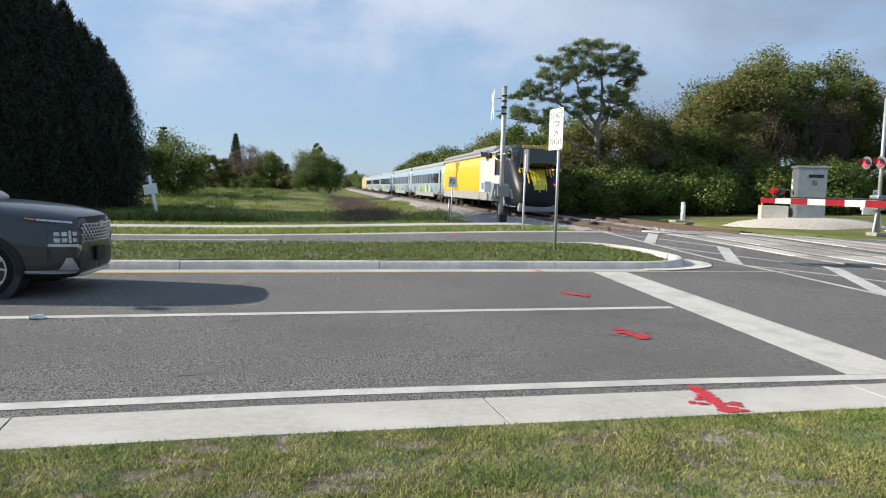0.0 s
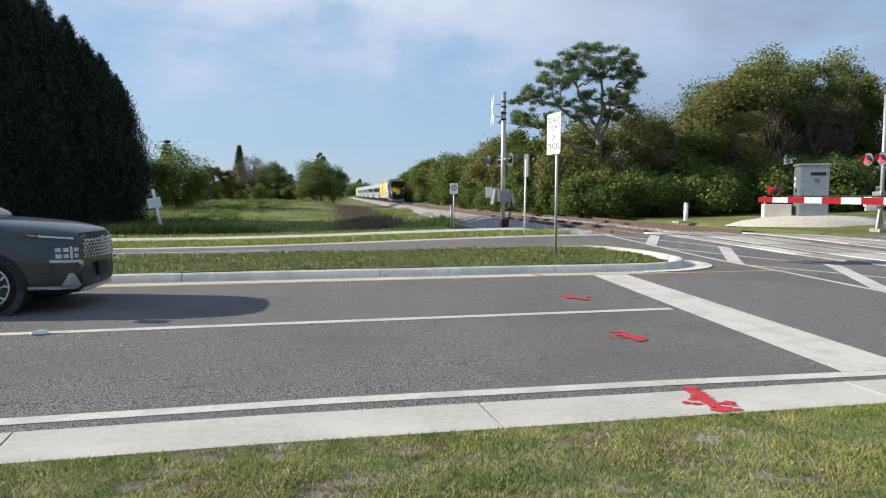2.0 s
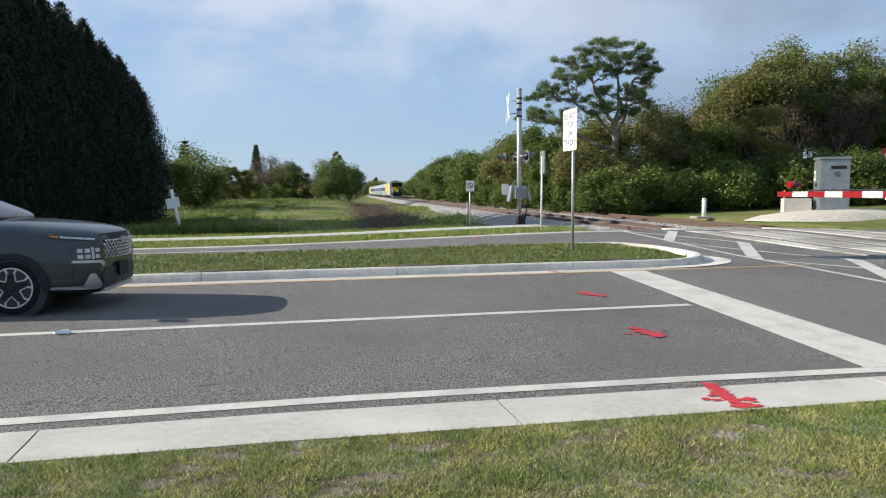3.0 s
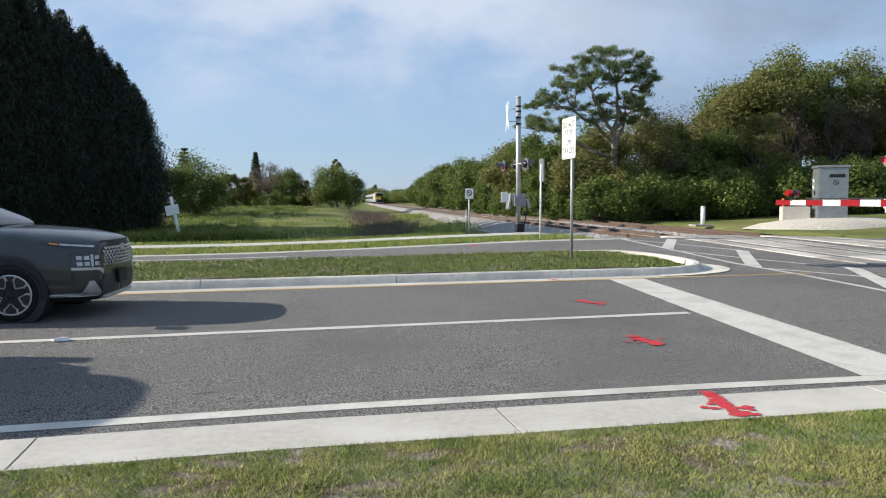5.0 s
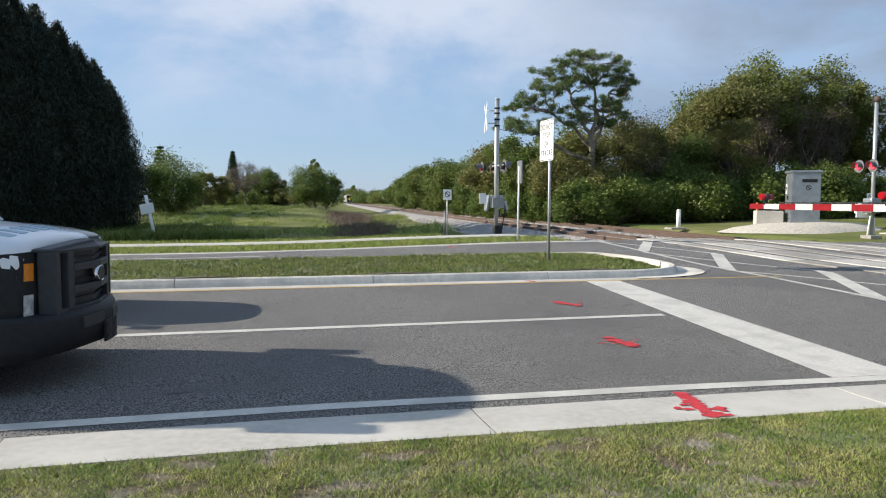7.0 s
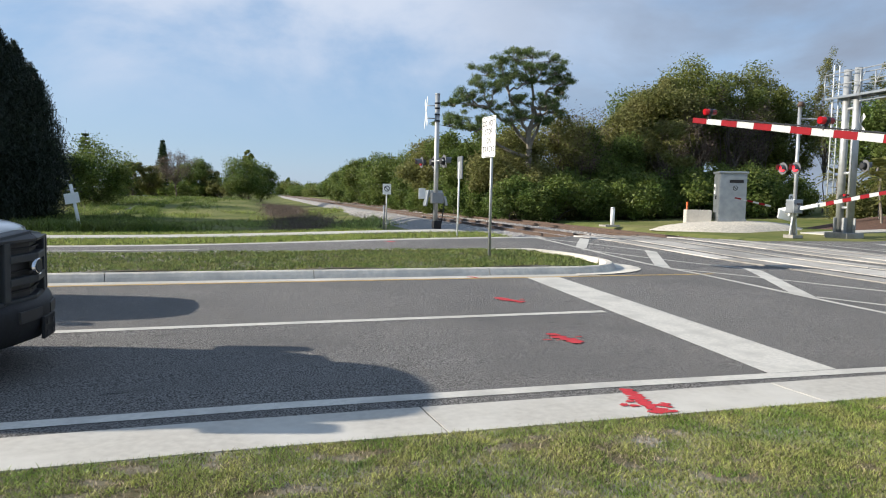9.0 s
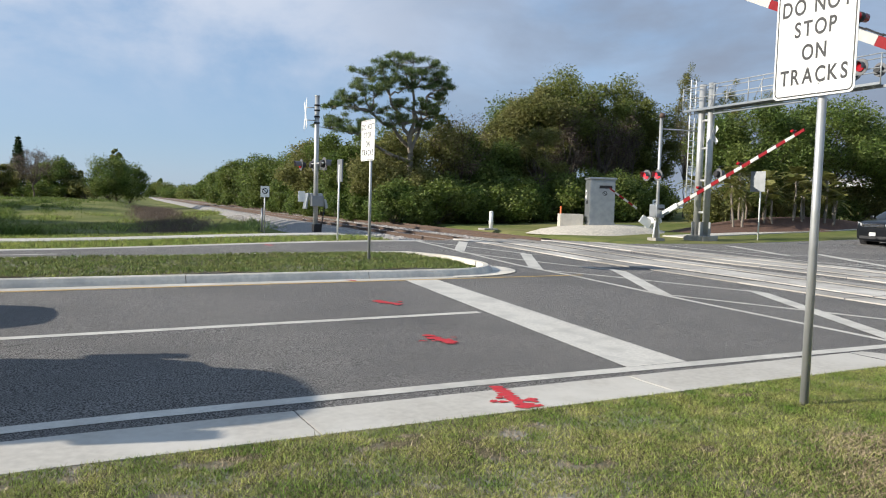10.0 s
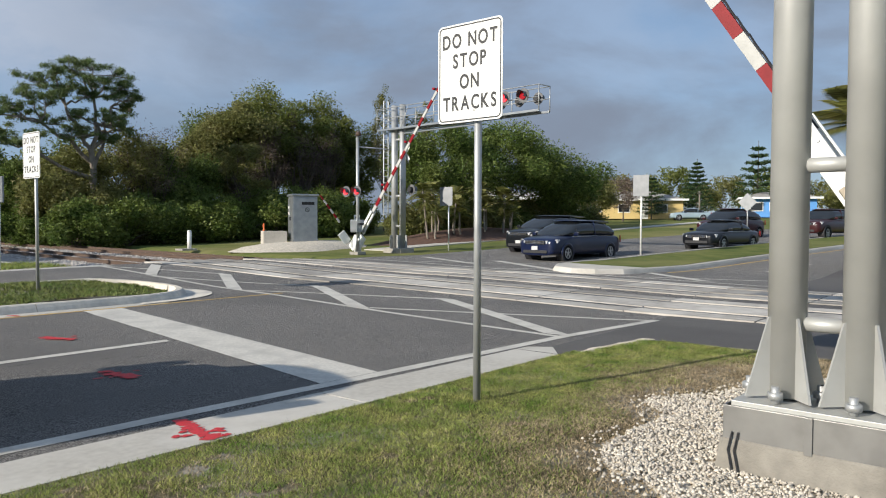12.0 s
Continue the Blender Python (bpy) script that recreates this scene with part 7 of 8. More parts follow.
def sweep(ob, k, x0, x1):
    """Draws the nose of a vehicle back towards its sides."""
    for kid in ob.children_recursive:
        up = kid
        while up.parent is not ob:
            up = up.parent
        if kid.type != "MESH" or up.name.startswith(("wheel", "mirror")) or kid.matrix_basis.translation.length > 1e-6:
            continue
        for v in kid.data.vertices:
            v.co.x -= k * abs(v.co.y) * ease(x0, x1, v.co.x)


sweep(van, 0.17, -1.0, -0.25)
reshape(van, lambda z: z + 0.10 * min(1.0, max(0.0, (z - 0.6) / 0.45)))
minivan = road_car("minivan", 25.9, 15.7, 174, 5.1, 1.95, 1.74, M_NAVY, "dark blue minivan waiting at the crossing", "van", 0.98)
black_suv = road_car("suv", 29.3, 18.7, 174, 5.2, 2.0, 1.85, M_INK, "black large suv beside the minivan", "van", 1.12, 0.39)
road_car("sedan", 35.5, 12.5, 171, 5.0, 1.86, 1.52, M_INK, "dark sedan waiting behind the minivan", "sedan", 0.86)
road_car("suv", 44.6, 15.0, 170, 5.4, 2.0, 1.95, M_MAROON, "dark red large suv in the far lane", "van", 1.15, 0.4)
road_car("pickup_truck", 47.5, 10.4, 168, 5.6, 2.0, 1.9, M_MAROON, "maroon pickup truck farther back", "truck", 1.15, 0.4)

# ---- the train ----
M_TR_YELLOW = surf("train_yellow", (0.78, 0.50, 0.02), (0.72, 0.45, 0.02), scale=2, rough=0.4, coat=0.3)
M_TR_BLACK = surf("train_black", (0.010, 0.011, 0.014), (0.014, 0.015, 0.018), scale=2, rough=0.4, spec=0.25)
M_TR_WHITE = surf("train_white", (0.31, 0.39, 0.44), (0.25, 0.33, 0.38), scale=1.5, rough=0.4, coat=0.3)
M_TR_PALE = surf("train_pale", (0.62, 0.62, 0.58), (0.54, 0.54, 0.50), scale=1.5, rough=0.4, coat=0.3)
M_TR_GOLD = surf("train_gold", (0.42, 0.27, 0.02), (0.36, 0.23, 0.02), scale=2, rough=0.5)
M_TR_GREY = surf("train_grey", (0.30, 0.30, 0.30), (0.24, 0.24, 0.24), scale=2, rough=0.55)
M_TR_SKIRT = surf("train_skirt", (0.33, 0.315, 0.28), (0.27, 0.26, 0.23), scale=2, rough=0.6)
M_TR_BLUE = surf("train_blue", (0.08, 0.22, 0.50), (0.06, 0.18, 0.42), scale=2, rough=0.4)
M_TR_LIME = surf("train_lime", (0.60, 0.62, 0.06), (0.52, 0.55, 0.05), scale=2, rough=0.4)
M_BOGIE = surf("bogie_steel", (0.07, 0.06, 0.05), (0.045, 0.04, 0.036), scale=6, rough=0.8)


def yloft(name, stations, material, parent, sub=1, label=""):
    """As loft(), but along y."""
    ob = loft(name, [(y, prof) for y, prof in stations], material, parent, sub, label)
    ob.matrix_basis = Matrix.Rotation(math.pi / 2, 4, "Z")
    return ob


def bogie(parent, y):
    for s in (-1, 1):
        bx("bogie_frame", (s * 1.05, y, 0.62), (0.14, 3.2, 0.32), M_BOGIE, parent, 0.03)
        for dy in (-1.25, 1.25):
            b = tb("wheel", (s * 0.68, y + dy, 0.46), (s * 0.82, y + dy, 0.46), 0.46, M_BOGIE, parent, seg=20)
            bx("axle_box", (s * 1.12, y + dy, 0.46), (0.16, 0.34, 0.3), M_BOGIE, parent, 0.04)
        bx("spring", (s * 1.12, y, 0.5), (0.14, 0.7, 0.4), M_BOGIE, parent, 0.05)


def locomotive(m, flip=False):
    t = thing("locomotive", m, "yellow and black passenger locomotive with a sloped black nose", "locomotive", "passenger train")
    sec = lambda k, z0, z1: [(0, z0), (1.40 * k, z0), (1.50 * k, z0 + 0.3), (1.50 * k, (z0 + z1) / 2), (1.47 * k, z1 - 0.75), (1.15 * k, z1 - 0.18), (0, z1)]
    yloft("body", [(y, sec(1.0, 0.95, 4.28)) for y in (5.2, 5.6, 12.0, 22.0, 26.2, 26.4)], M_TR_YELLOW, t, 1)
    nose_ob = yloft("nose", [(0.0, sec(0.55, 0.55, 1.75)), (0.15, sec(0.74, 0.40, 2.05)), (0.7, sec(0.92, 0.36, 2.65)), (1.4, sec(0.97, 0.36, 3.35)), (2.2, sec(1.0, 0.36, 4.05)), (3.0, sec(1.0, 0.40, 4.28)), (4.6, sec(1.0, 0.5, 4.31)), (5.25, sec(1.0, 0.6, 4.31))], M_TR_BLACK, t, 2, "black sloped nose")
    tree = surface_of(nose_ob)
    w = (0, -1, 0)
    fitted("windscreen", [(-1.22, 0, 2.72), (1.22, 0, 2.72), (1.12, 0, 3.72), (-1.12, 0, 3.72)], tree, w, M_GLASS, t, "wide dark windscreen", 0.03)
    fitted("nose_panel", [(-0.5, 0, 2.62), (0.5, 0, 2.62), (0.30, 0, 1.45), (-0.30, 0, 1.45)], tree, w, M_TR_LIME, t, "pale yellow centre panel", 0.03)
    RL = np.random.default_rng(3)
    for k in range(13):
        xx = -1.2 + k * 0.2
        zl = 2.66 - RL.uniform(0.35, 1.7) * (1.35 - abs(xx))
        fitted("drip", [(xx - 0.05, 0, 2.68), (xx + 0.05, 0, 2.68), (xx + 0.03, 0, zl), (xx - 0.03, 0, zl)], tree, w, M_TR_YELLOW, t, "", 0.05, 2)
        fitted("drip", [(xx * 0.85 - 0.05, 0, 3.98), (xx * 0.85 + 0.05, 0, 3.98), (xx * 0.85 + 0.05, 0, 3.80), (xx * 0.85 - 0.05, 0, 3.80)], tree, w, M_TR_YELLOW, t, "", 0.05, 2)
    yloft("roof", [(y, [(0, 3.62), (1.50, 3.60), (1.49, 3.72), (1.20, 4.16), (0, 4.34)]) for y in (5.2, 5.5, 12, 22, 26.2, 26.42)], M_TR_GREY, t, 1, "grey roof")
    bx("plough", (0, 0.35, 0.42), (2.3, 0.5, 0.5), M_TR_GREY, t, 0.12)
    for s in (-1, 1):
        tb("marker_lamp", (s * 0.95, 0.25, 1.75), (s * 0.95, 0.45, 1.75), 0.09, M_LENS_LIT if s > 0 else M_TAIL, t)
        quad_panel("nose_side", [(s * 1.02, 0.35, 1.05), (s * 1.33, 1.2, 1.15), (s * 1.50, 2.6, 1.2), (s * 1.50, 2.6, 0.45), (s * 1.3, 1.0, 0.42), (s * 0.9, 0.25, 0.5)][::-s], M_TR_WHITE, t, "white lower nose sweep", 0.12)
        bx("cab_window", (s * 1.46, 3.6, 3.2), (0.06, 0.9, 0.7), M_GLASS, t, 0.03)
        bx("white_flank", (s * 1.498, 7.4, 2.30), (0.03, 4.6, 2.2), M_TR_PALE, t, 0.01)
        bx("white_flank", (s * 1.498, 4.0, 1.75), (0.03, 2.4, 1.1), M_TR_PALE, t, 0.01)
        bx("skirt", (s * 1.42, 14.5, 0.98), (0.10, 22.5, 0.62), M_TR_SKIRT, t, 0.03)
        bx("roof_edge", (s * 1.2, 16, 4.05), (0.5, 20.5, 0.16), M_TR_GREY, t, 0.04, rot=Matrix.Rotation(radians(s * 28), 4, "Y"))
        for k in range(2):
            ob = bx("emblem_bar", (0, 0, 0), (0.02, 0.34, 2.5), M_TR_GOLD, t)
            ob.matrix_basis = Matrix.Translation((s * 1.512, 19.0, 2.5)) @ Matrix.Rotation(radians(22 if k else -22), 4, "X")
        for k in range(6):
            bx("name_bar", (s * 1.522, 5.6 + k * 0.62, 1.62), (0.02, 0.36, 0.42), M_TR_BLUE, t)
    bx("roof_hatch", (0, 12, 4.33), (1.6, 8, 0.12), M_TR_GREY, t, 0.03)
    bx("underframe", (0, 13.5, 0.85), (2.4, 12, 0.5), M_BOGIE, t, 0.03)
    bogie(t, 5.6)
    bogie(t, 21.5)
    return t


def coach(m, k):
    t = thing("passenger_coach", m, "white and blue passenger coach with a dark window band", "train coach", "passenger train")
    sec = [(0, 0.7), (1.38, 0.7), (1.52, 0.95), (1.54, 2.2), (1.50, 3.35), (1.15, 3.98), (0, 4.12)]
    yloft("body", [(y, sec) for y in (0.35, 0.6, 8, 18, 25.9, 26.2)], M_TR_WHITE, t, 1)
    bx("gangway", (0, 13.25, 2.2), (2.2, 26.9, 2.9), M_TR_BLACK, t, 0.05)
    for s in (-1, 1):
        bx("window_band", (s * 1.525, 13.2, 2.35), (0.06, 24.8, 0.95), M_GLASS, t, 0.02)
        bx("skirt", (s * 1.40, 13.2, 0.78), (0.16, 15, 0.5), M_TR_GREY, t, 0.03)
        bx("roof_edge", (s * 1.28, 13.2, 3.72), (0.06, 25.4, 0.4), M_TR_GREY, t, 0.02, rot=Matrix.Rotation(radians(s * -28), 4, "Y"))
        for j in range(14):
            yy = 1.0 + ((j * 7 + k * 3) % 25)
            bx("colour_patch", (s * 1.535, yy, 1.45 - 0.1 * (j % 3)), (0.03, 0.5 + 0.3 * (j % 3), 0.5 + 0.2 * (j % 2)), (M_TR_BLUE, M_TR_LIME, M_TR_BLUE, M_TR_GREY)[j % 4], t)
        for yy in (1.6, 24.8):
            bx("door", (s * 1.54, yy, 2.05), (0.05, 0.9, 2.1), M_TR_GREY, t, 0.02)
        for j in range(11):
            bx("window_post", (s * 1.545, 2.8 + j * 2.1, 2.35), (0.05, 0.14, 0.95), M_TR_BLACK, t)
    bogie(t, 3.6)
    bogie(t, 22.9)
    return t


TRAIN = [(locomotive(Matrix.Identity(4)), 0.0, False)]
for k in range(5):
    TRAIN.append((coach(Matrix.Identity(4), k), 26.5 + k * 26.7, False))
TRAIN.append((locomotive(Matrix.Identity(4)), 26.5 + 5 * 26.7 + 26.6, True))


# ---- houses and the far street ----
M_STUCCO_Y = surf("stucco_yellow", (0.62, 0.47, 0.20), (0.56, 0.42, 0.18), scale=6, rough=0.9, bump=0.2)
M_STUCCO_B = surf("stucco_blue", (0.12, 0.32, 0.68), (0.10, 0.28, 0.60), scale=6, rough=0.9, bump=0.2)
M_STUCCO_W = surf("stucco_white", (0.62, 0.62, 0.60), (0.55, 0.55, 0.53), scale=6, rough=0.9, bump=0.2)
M_ROOF = surf("roof_shingle", (0.34, 0.32, 0.29), (0.26, 0.245, 0.225), scale=5, rough=0.95, bump=0.4)


def house(x, y, yaw, L, D, H, wall, label):
    """A low house with a hipped roof, windows, a door and a carport opening on its -y side."""
    t = thing("house", pose(x, y, gh(x, y), 0, 0, yaw), label, "house", "houses beyond the road")
    bx("wall", (0, 0, H / 2), (L, D, H), wall, t)
    o, r = 0.6, 1.2
    vs = [(-L / 2 - o, -D / 2 - o, H - 0.02), (L / 2 + o, -D / 2 - o, H - 0.02), (L / 2 + o, D / 2 + o, H - 0.02), (-L / 2 - o, D / 2 + o, H - 0.02), (-L / 2 + D / 2, 0, H + r), (L / 2 - D / 2, 0, H + r)]
    poly_mesh("roof", vs, [(0, 1, 5, 4), (1, 2, 5), (2, 3, 4, 5), (3, 0, 4), (3, 2, 1, 0)], M_ROOF, t)
    bx("fascia", (0, -D / 2 - o, H), (L + 2 * o, 0.05, 0.24), M_SIGN_WHITE, t)
    bx("fascia", (-L / 2 - o, 0, H), (0.05, D + 2 * o, 0.24), M_SIGN_WHITE, t)
    for k, xx in enumerate((-L * 0.32, -L * 0.05, L * 0.3)):
        w = bx("window", (xx, -D / 2 - 0.02, H * 0.55), (1.5, 0.08, 1.1), M_SIGN_WHITE, t, 0.01)
        bx("pane", (xx, -D / 2 - 0.07, H * 0.55), (1.3, 0.02, 0.9), M_GLASS, w)
    d = bx("door", (L * 0.14, -D / 2 - 0.02, 1.03), (0.95, 0.08, 2.06), M_SIGN_WHITE, t, 0.01)
    bx("window", (-L / 2 - 0.02, 0, H * 0.55), (0.08, 1.5, 1.1), M_SIGN_WHITE, t, 0.01)
    return t


house(90, 41, -62, 13, 7, 2.4, M_STUCCO_Y, "low yellow stucco house with a grey hipped roof")
house(97, 24.5, -70, 8, 7, 2.3, M_STUCCO_B, "bright blue stucco house with white eaves")
house(82, 52, -55, 14, 7, 2.5, M_STUCCO_W, "pale stucco house half hidden by trees")
house(70, 48, -55, 8, 6, 2.8, M_STUCCO_Y, "yellow outbuilding behind the oaks")
house(-8.0, 152, 10, 7, 5, 2.4, M_STUCCO_W, "small white house beyond the field")
road_car("sedan", 84, 33.0, 120, 4.6, 1.8, 1.45, M_TR_WHITE, "silver car parked by the houses", "sedan", 0.86)

# mulch bed under the palms
vs, fs = [], []
n = 36
for r, z in ((1.0, 0.0), (0.6, 0.28), (0.25, 0.42), (0.0, 0.45)):
    for i in range(n):
        a = 2 * math.pi * i / n
        e = 1 + 0.1 * noise.noise(Vector((math.cos(a) * 2, math.sin(a) * 2, 0)))
        x, y = 40.5 + 9.0 * r * e * math.cos(a), 29.8 + 3.6 * r * e * math.sin(a)
        vs.append((x, y, gh(x, y) + z * 1.6 - 0.02))
for k in range(3):
    for i in range(n):
        fs.append((k * n + i, k * n + (i + 1) % n, (k + 1) * n + (i + 1) % n, (k + 1) * n + i))
tagged(poly_mesh("mulch_bed", vs, fs, M_MULCH, smooth=True), "brown mulch bed with dead fronds", "mulch bed", kind="structure")

# poles far off
for x, y, h in ((14.5, 152, 6), (34, 320, 11), (37, 330, 11), (90.5, 31.8, 3.4)):
    t = thing("utility_pole", pose(x, y, gh(x, y)), "plain grey pole in the distance", "pole", "distant poles")
    tb("pole", (0, 0, 0), (0, 0, h), 0.12, M_BARK_PALE, t, r1=0.08)
    bx("crossarm", (0, 0, h * 0.92), (1.4, 0.1, 0.1), M_BARK_PALE, t)


# ---- grass blades, weeds, gravel ----
def blades(name, pts, h, w, material, label, category="grass"):
    """Single blades: narrow leaning triangles, two to each tuft point."""
    p = np.asarray(pts, float)
    n = len(p)
    a = RNG.uniform(0, 2 * np.pi, n)
    hh = h * RNG.uniform(0.4, 1.3, n)
    lean = RNG.normal(size=(n, 2)) * 0.8 * hh[:, None]
    d = np.stack([np.cos(a), np.sin(a), np.zeros(n)], 1) * (w * RNG.uniform(0.6, 1.3, n))[:, None]
    tip = p + np.concatenate([lean, hh[:, None]], 1)
    v = np.stack([p - d, p + d, tip], 1).reshape(-1)
    me = bpy.data.meshes.new(name)
    me.vertices.add(n * 3)
    me.vertices.foreach_set("co", v)
    me.loops.add(n * 3)
    me.loops.foreach_set("vertex_index", np.arange(n * 3))
    me.polygons.add(n)
    me.polygons.foreach_set("loop_start", np.arange(n) * 3)
    me.polygons.foreach_set("loop_total", np.full(n, 3))
    me.update(calc_edges=True)
    me.materials.append(material)
    return tagged(new(name, me), label, category, kind="stuff")


RNG = np.random.default_rng(21)


def gravel_edge(x, y):
    """Positive inside the pale gravel round the near cantilever."""
    d = math.hypot((x - 6.5) / 2.6, (y - 0.75) / 1.7)
    return 1.0 - d + 0.22 * noise.noise(Vector((x * 1.1, y * 1.1, 3.0)))


pts, straw = [], []
while len(pts) < 275000:
    x, y = RNG.uniform(-4.2, 10.3), RNG.uniform(0.4, 4.96)
    if RNG.random() < 0.75 * ease(3.6, 2.6, math.hypot(x, y)) or y > 4.955 + swing(x) or (x > 8.9 and y > 4.45 - 0.12 * (x - 8.9)):
        continue
    if x > 4.5 and y < 0.35 * (x - 4.5):
        continue
    bare = 0.7 * noise.noise(Vector((x * 1.6, y * 2.4, 7.0))) + 0.6 * noise.noise(Vector((x * 5.0, y * 6.0, 1.0))) + 0.30 * ease(1.5, -2.5, x) * ease(4.6, 3.6, y)
    if bare > 0.12 + 0.26 * RNG.random() + 0.25 * ease(2.0, 4.5, x) or gravel_edge(x, y) > -0.62 + 0.50 * RNG.random() - 0.25 * ease(6.0, 8.5, x):
        if RNG.random() < 0.25 and gravel_edge(x, y) < -0.3:
            straw.append((x, y, verge_z(x, y)))
        continue
    z = verge_z(x, y) - 0.002
    pts.append((x, y, z))
    if RNG.random() < 0.34 * (1.0 - 0.55 * ease(3.0, 5.0, x)):
        straw.append((x + RNG.normal() * 0.01, y + RNG.normal() * 0.01, z))
blades("verge_grass", pts, 0.030, 0.0030, M_BLADE, "short patchy grass on the verge, green with straw")
blades("verge_straw", straw, 0.024, 0.0034, M_THATCH, "dry straw-coloured grass stems on the verge")
pts = []
while len(pts) < 42000:
    x, y = RNG.uniform(3.0, 10.2), RNG.uniform(0.6, 4.6)
    if x > 8.9 and y > 4.45 - 0.12 * (x - 8.9):
        continue
    g = gravel_edge(x, y)
    if g < -0.62 + 0.22 * RNG.random() - 0.25 * ease(6.0, 8.5, x) or g > 0.10 - 0.16 * RNG.random():
        continue
    pts.append((x, y, verge_z(x, y)))
blades("dead_grass", pts, 0.022, 0.006, M_THATCH, "flattened brown dead grass beside the gravel")
pts = []
for i in range(70000):
    x = 8.4 - 24 * RNG.random() ** 1.2
    y = RNG.uniform(13.46, 17.42)
    if x > 7.2 and (x - 7.5) ** 2 / 2.2 + (y - 15.3) ** 2 / 3.6 > 1:
        continue
    pts.append((x, y, gh(x, y) + 0.15 + 0.03 * math.sin(x * 1.7) * math.sin(y * 2.2)))
blades("median_grass", pts, 0.05, 0.012, M_CLOVER, "low leafy weeds and grass on the median")
pts = []
for i in range(60000):
    x, y = RNG.uniform(-16, 10.5), 22.65 + RNG.random() * 3.0 if RNG.random() < 0.45 else 27.35 + 9 * RNG.random() ** 1.5
    if x - SLOPE * y > (9.2 if y < 26 else 4.6):
        continue
    pts.append((x, y, gh(x, y) - 0.02))
blades("roadside_grass", pts, 0.10, 0.012, M_BLADE, "mown grass beside the sidewalk")
pts = []
for i in range(52000):
    u, y = RNG.uniform(-30, 7.5), 34 + 40 * RNG.random()
    f = noise.noise(Vector((u * 0.25, y * 0.12, 2.0)))
    if f < 0.0:
        continue
    pts.append((u + SLOPE * y, y, gh(u + SLOPE * y, y) - 0.05))
blades("field_grass", pts, 0.32, 0.02, M_BLADE, "taller rough grass in the field")
pts = []
for i in range(15000):
    u, y = 2.6 + RNG.normal() * 1.0, 42 + 60 * RNG.random()
    pts.append((u + SLOPE * y, y, gh(u + SLOPE * y, y) - 0.05))
blades("dry_weeds", pts, 0.45, 0.02, M_DRY, "brown dry weeds below the ballast", "weeds")
pts = []
for i in range(14000):
    x, y = -4.0 + RNG.normal() * 1.9, 34.0 + RNG.normal() * 0.8
    pts.append((x, y, gh(x, y)))
blades("weed_patch", pts, 0.62, 0.035, M_BRIGHT, "leafy weeds round the leaning post", "weeds")

pts = []
for i in range(26000):
    f = RNG.random()
    y = 46 + 70 * f
    x = -6.4 + 8.0 * f ** 1.6 + RNG.normal() * (1.5 + 2.5 * f)
    if noise.noise(Vector((x * 0.5, y * 0.16, 4.0))) < -0.05:
        continue
    pts.append((x, y, gh(x, y) - 0.05))
blades("ditch_weeds", pts, 0.42, 0.035, M_BUSH, "dark rough weeds along the ditch", "weeds")

# pale gravel round the near cantilever
gs = sheet("gravel_bed", span(3.4, 10.6, 0.2), span(-1.8, 3.4, 0.2), lambda x, y: gh(x, y) + (0.035 if gravel_edge(x, y) > -0.05 else -0.08), M_SAND)
tagged(gs, "bed of pale crushed stone", "gravel", kind="structure")
pts = []
while len(pts) < 26000:
    x, y = RNG.uniform(3.4, 10.4), RNG.uniform(-0.8, 3.4)
    g = gravel_edge(x, y)
    if g > 0.0 or (g > -0.12 and RNG.random() < 0.10):
        pts.append((x, y, gh(x, y) + 0.05 + RNG.random() * 0.012))
stones("white_gravel", pts, 0.017, M_WHITE_STONE, "pale crushed stone round the signal's foot", "gravel")
pts = []
while len(pts) < 1300:
    x, y = RNG.uniform(8.9, 10.5), RNG.uniform(3.9, 4.7)
    if abs(y - 4.45 + 0.12 * (x - 8.9) + 0.1 * noise.noise(Vector((x * 2, 0, 0)))) < 0.09:
        pts.append((x, y, gh(x, y) + 0.02))
stones("edge_gravel", pts, 0.014, M_WHITE_STONE, "scattered gravel along the asphalt edge", "gravel")


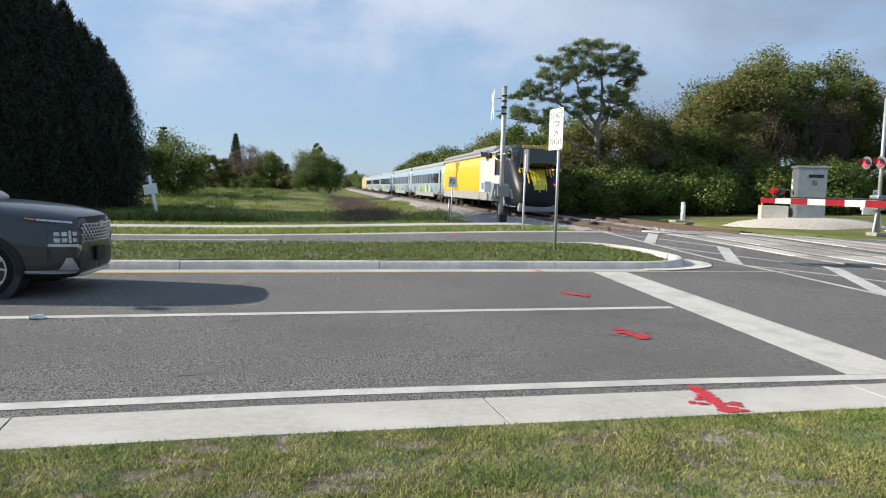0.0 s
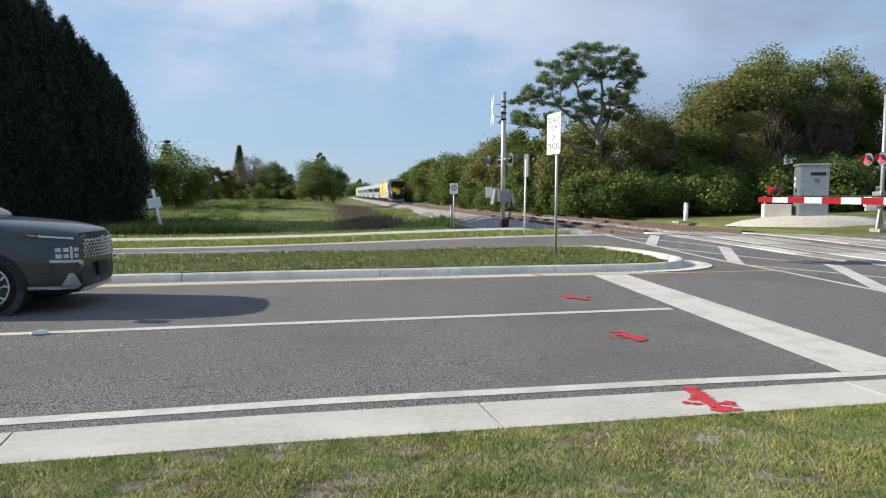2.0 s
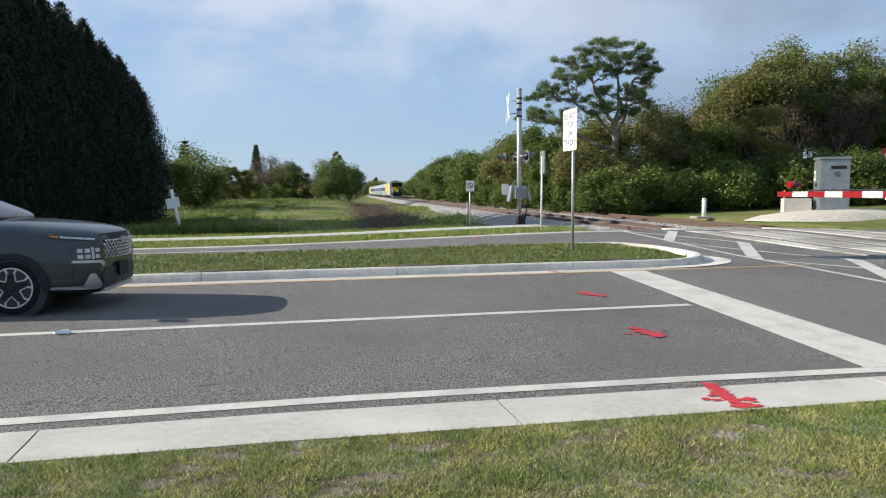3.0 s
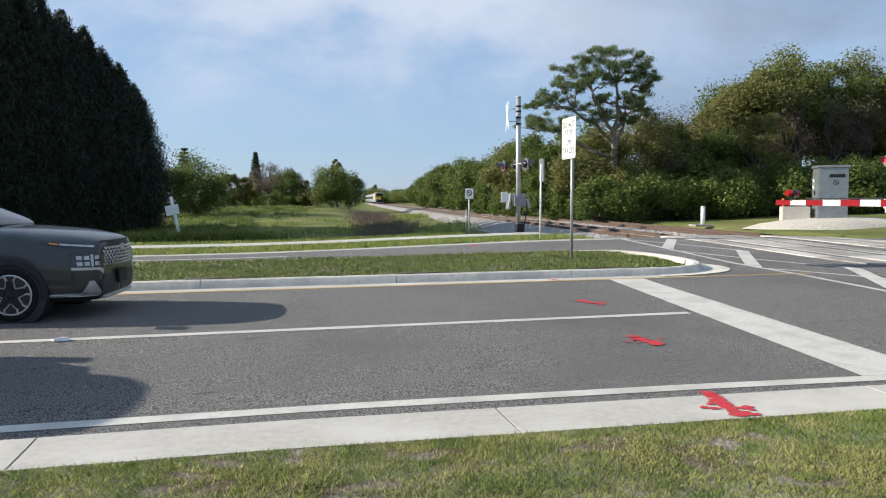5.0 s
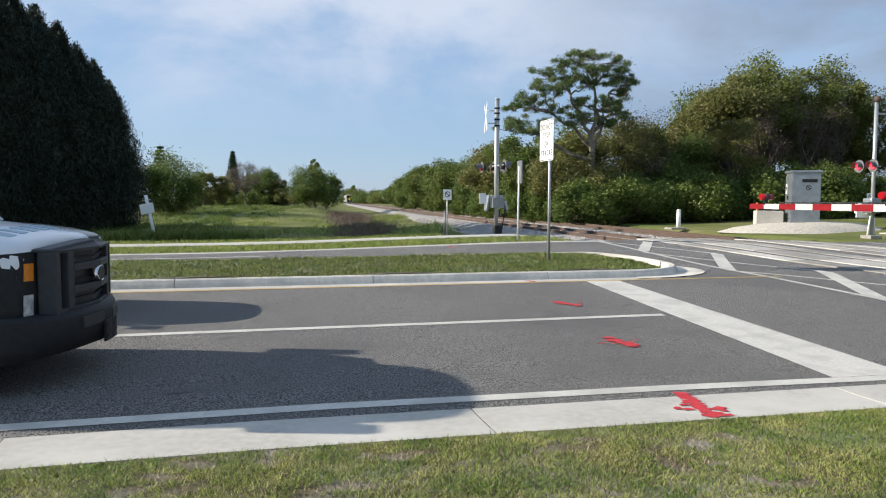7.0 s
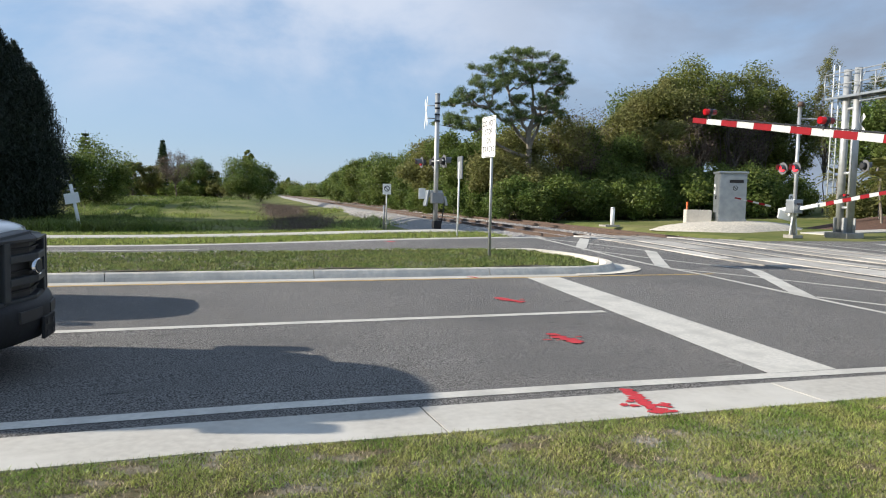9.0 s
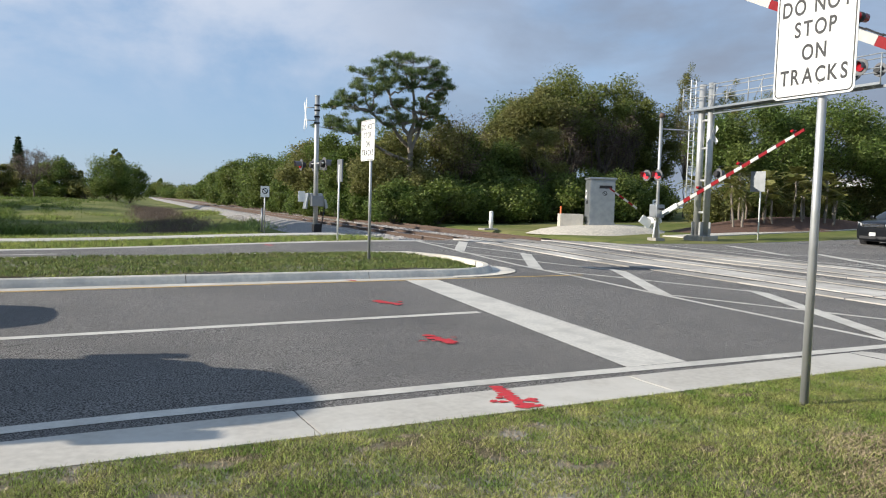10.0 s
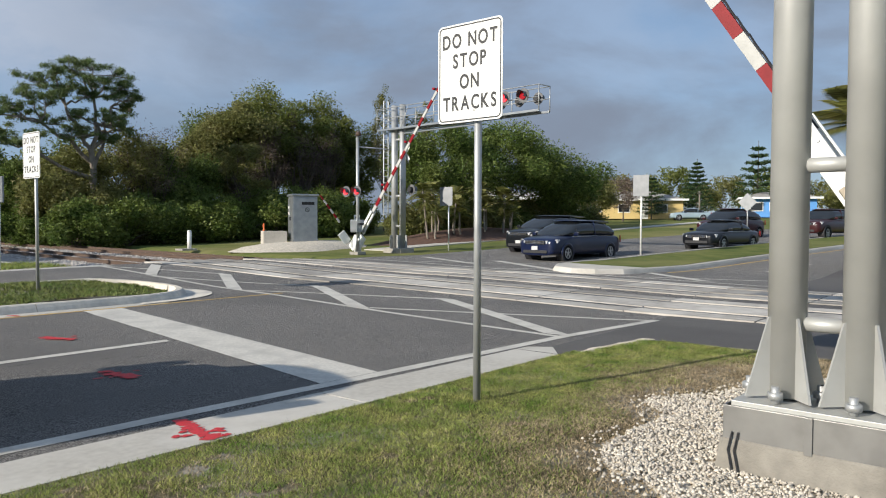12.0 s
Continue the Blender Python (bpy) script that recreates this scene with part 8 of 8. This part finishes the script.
def motions():
    """The train leaves, the van rolls up and later on, the gates rise, the waiting cars creep forward."""
    yaw = -math.degrees(math.atan(SLOPE))
    k = math.sqrt(1 + SLOPE * SLOPE)
    for ob, off, flip in TRAIN:
        rows = []
        for t in (0.0, 2.0, 4.0, 6.0, 8.0, 10.0, 12.0):
            y = 39.5 + 46.0 * t + off / k
            rows.append((t, pose(NEAR_TRACK + SLOPE * y, y, RAIL_Z + 0.03, 0, 0, yaw + (180 if flip else 0))))
        walk(ob, rows)
    vz = van.location.z
    walk(van, [(t, pose(x - 0.10, 7.50 + 0.10 * min(4.0, max(0.0, -1.4 - x)), vz, 0, 0, -7.0)) for t, x in ((0.0, -46.0), (1.0, -32.0), (2.0, -20.5), (3.0, -12.0), (4.0, -7.6), (4.5, -5.75), (5.0, -4.26), (5.5, -3.0), (6.0, -1.98), (6.5, -1.40), (7.0, -1.28), (8.5, -1.22), (9.5, -1.17), (10.0, -1.12), (10.5, -0.95), (11.0, -0.18), (11.5, 1.05), (12.0, 2.67))])
    mz = minivan.location.z
    walk(minivan, [(t, pose(x + 0.3, 15.7, mz, 0, 0, 174)) for t, x in ((0.0, 28.2), (9.5, 28.2), (10.0, 28.1), (10.5, 27.8), (11.0, 27.35), (11.5, 26.6), (12.0, 25.6))])
    bz = black_suv.location.z
    walk(black_suv, [(t, pose(x, 18.7 - 0.1 * (x - 29.3), bz, 0, 0, 174)) for t, x in ((0.0, 31.1), (9.5, 31.1), (10.0, 31.0), (10.5, 30.75), (11.0, 30.4), (11.5, 29.9), (12.0, 29.3))])
    walk(near_arm, [(t, pose(*GATE, a, 0, -4.6)) for t, a in ((0.0, 0), (8.2, 0), (8.5, 2.0), (9.0, 8.5), (9.5, 17.6), (10.0, 26.3), (10.5, 34.8), (11.0, 42.3), (11.5, 49.4), (12.0, 56.3))])
    walk(far_arm, [(t, pose(24.9, 24.5, 1.5, a, 0, 180 - 5.5)) for t, a in ((0.0, 0), (8.2, 0), (8.5, 2.0), (9.0, 9.0), (9.5, 16.5), (10.0, 23.5), (10.5, 30.5), (11.0, 38.5), (11.5, 46.0), (12.0, 50.5))])
    walk(side_arm, [(t, pose(24.3, 25.3, 1.5, a, 0, 70)) for t, a in ((0.0, 0), (8.2, 0), (9.0, 12), (9.5, 25), (10.5, 38), (11.5, 48), (12.0, 52))])


motions()
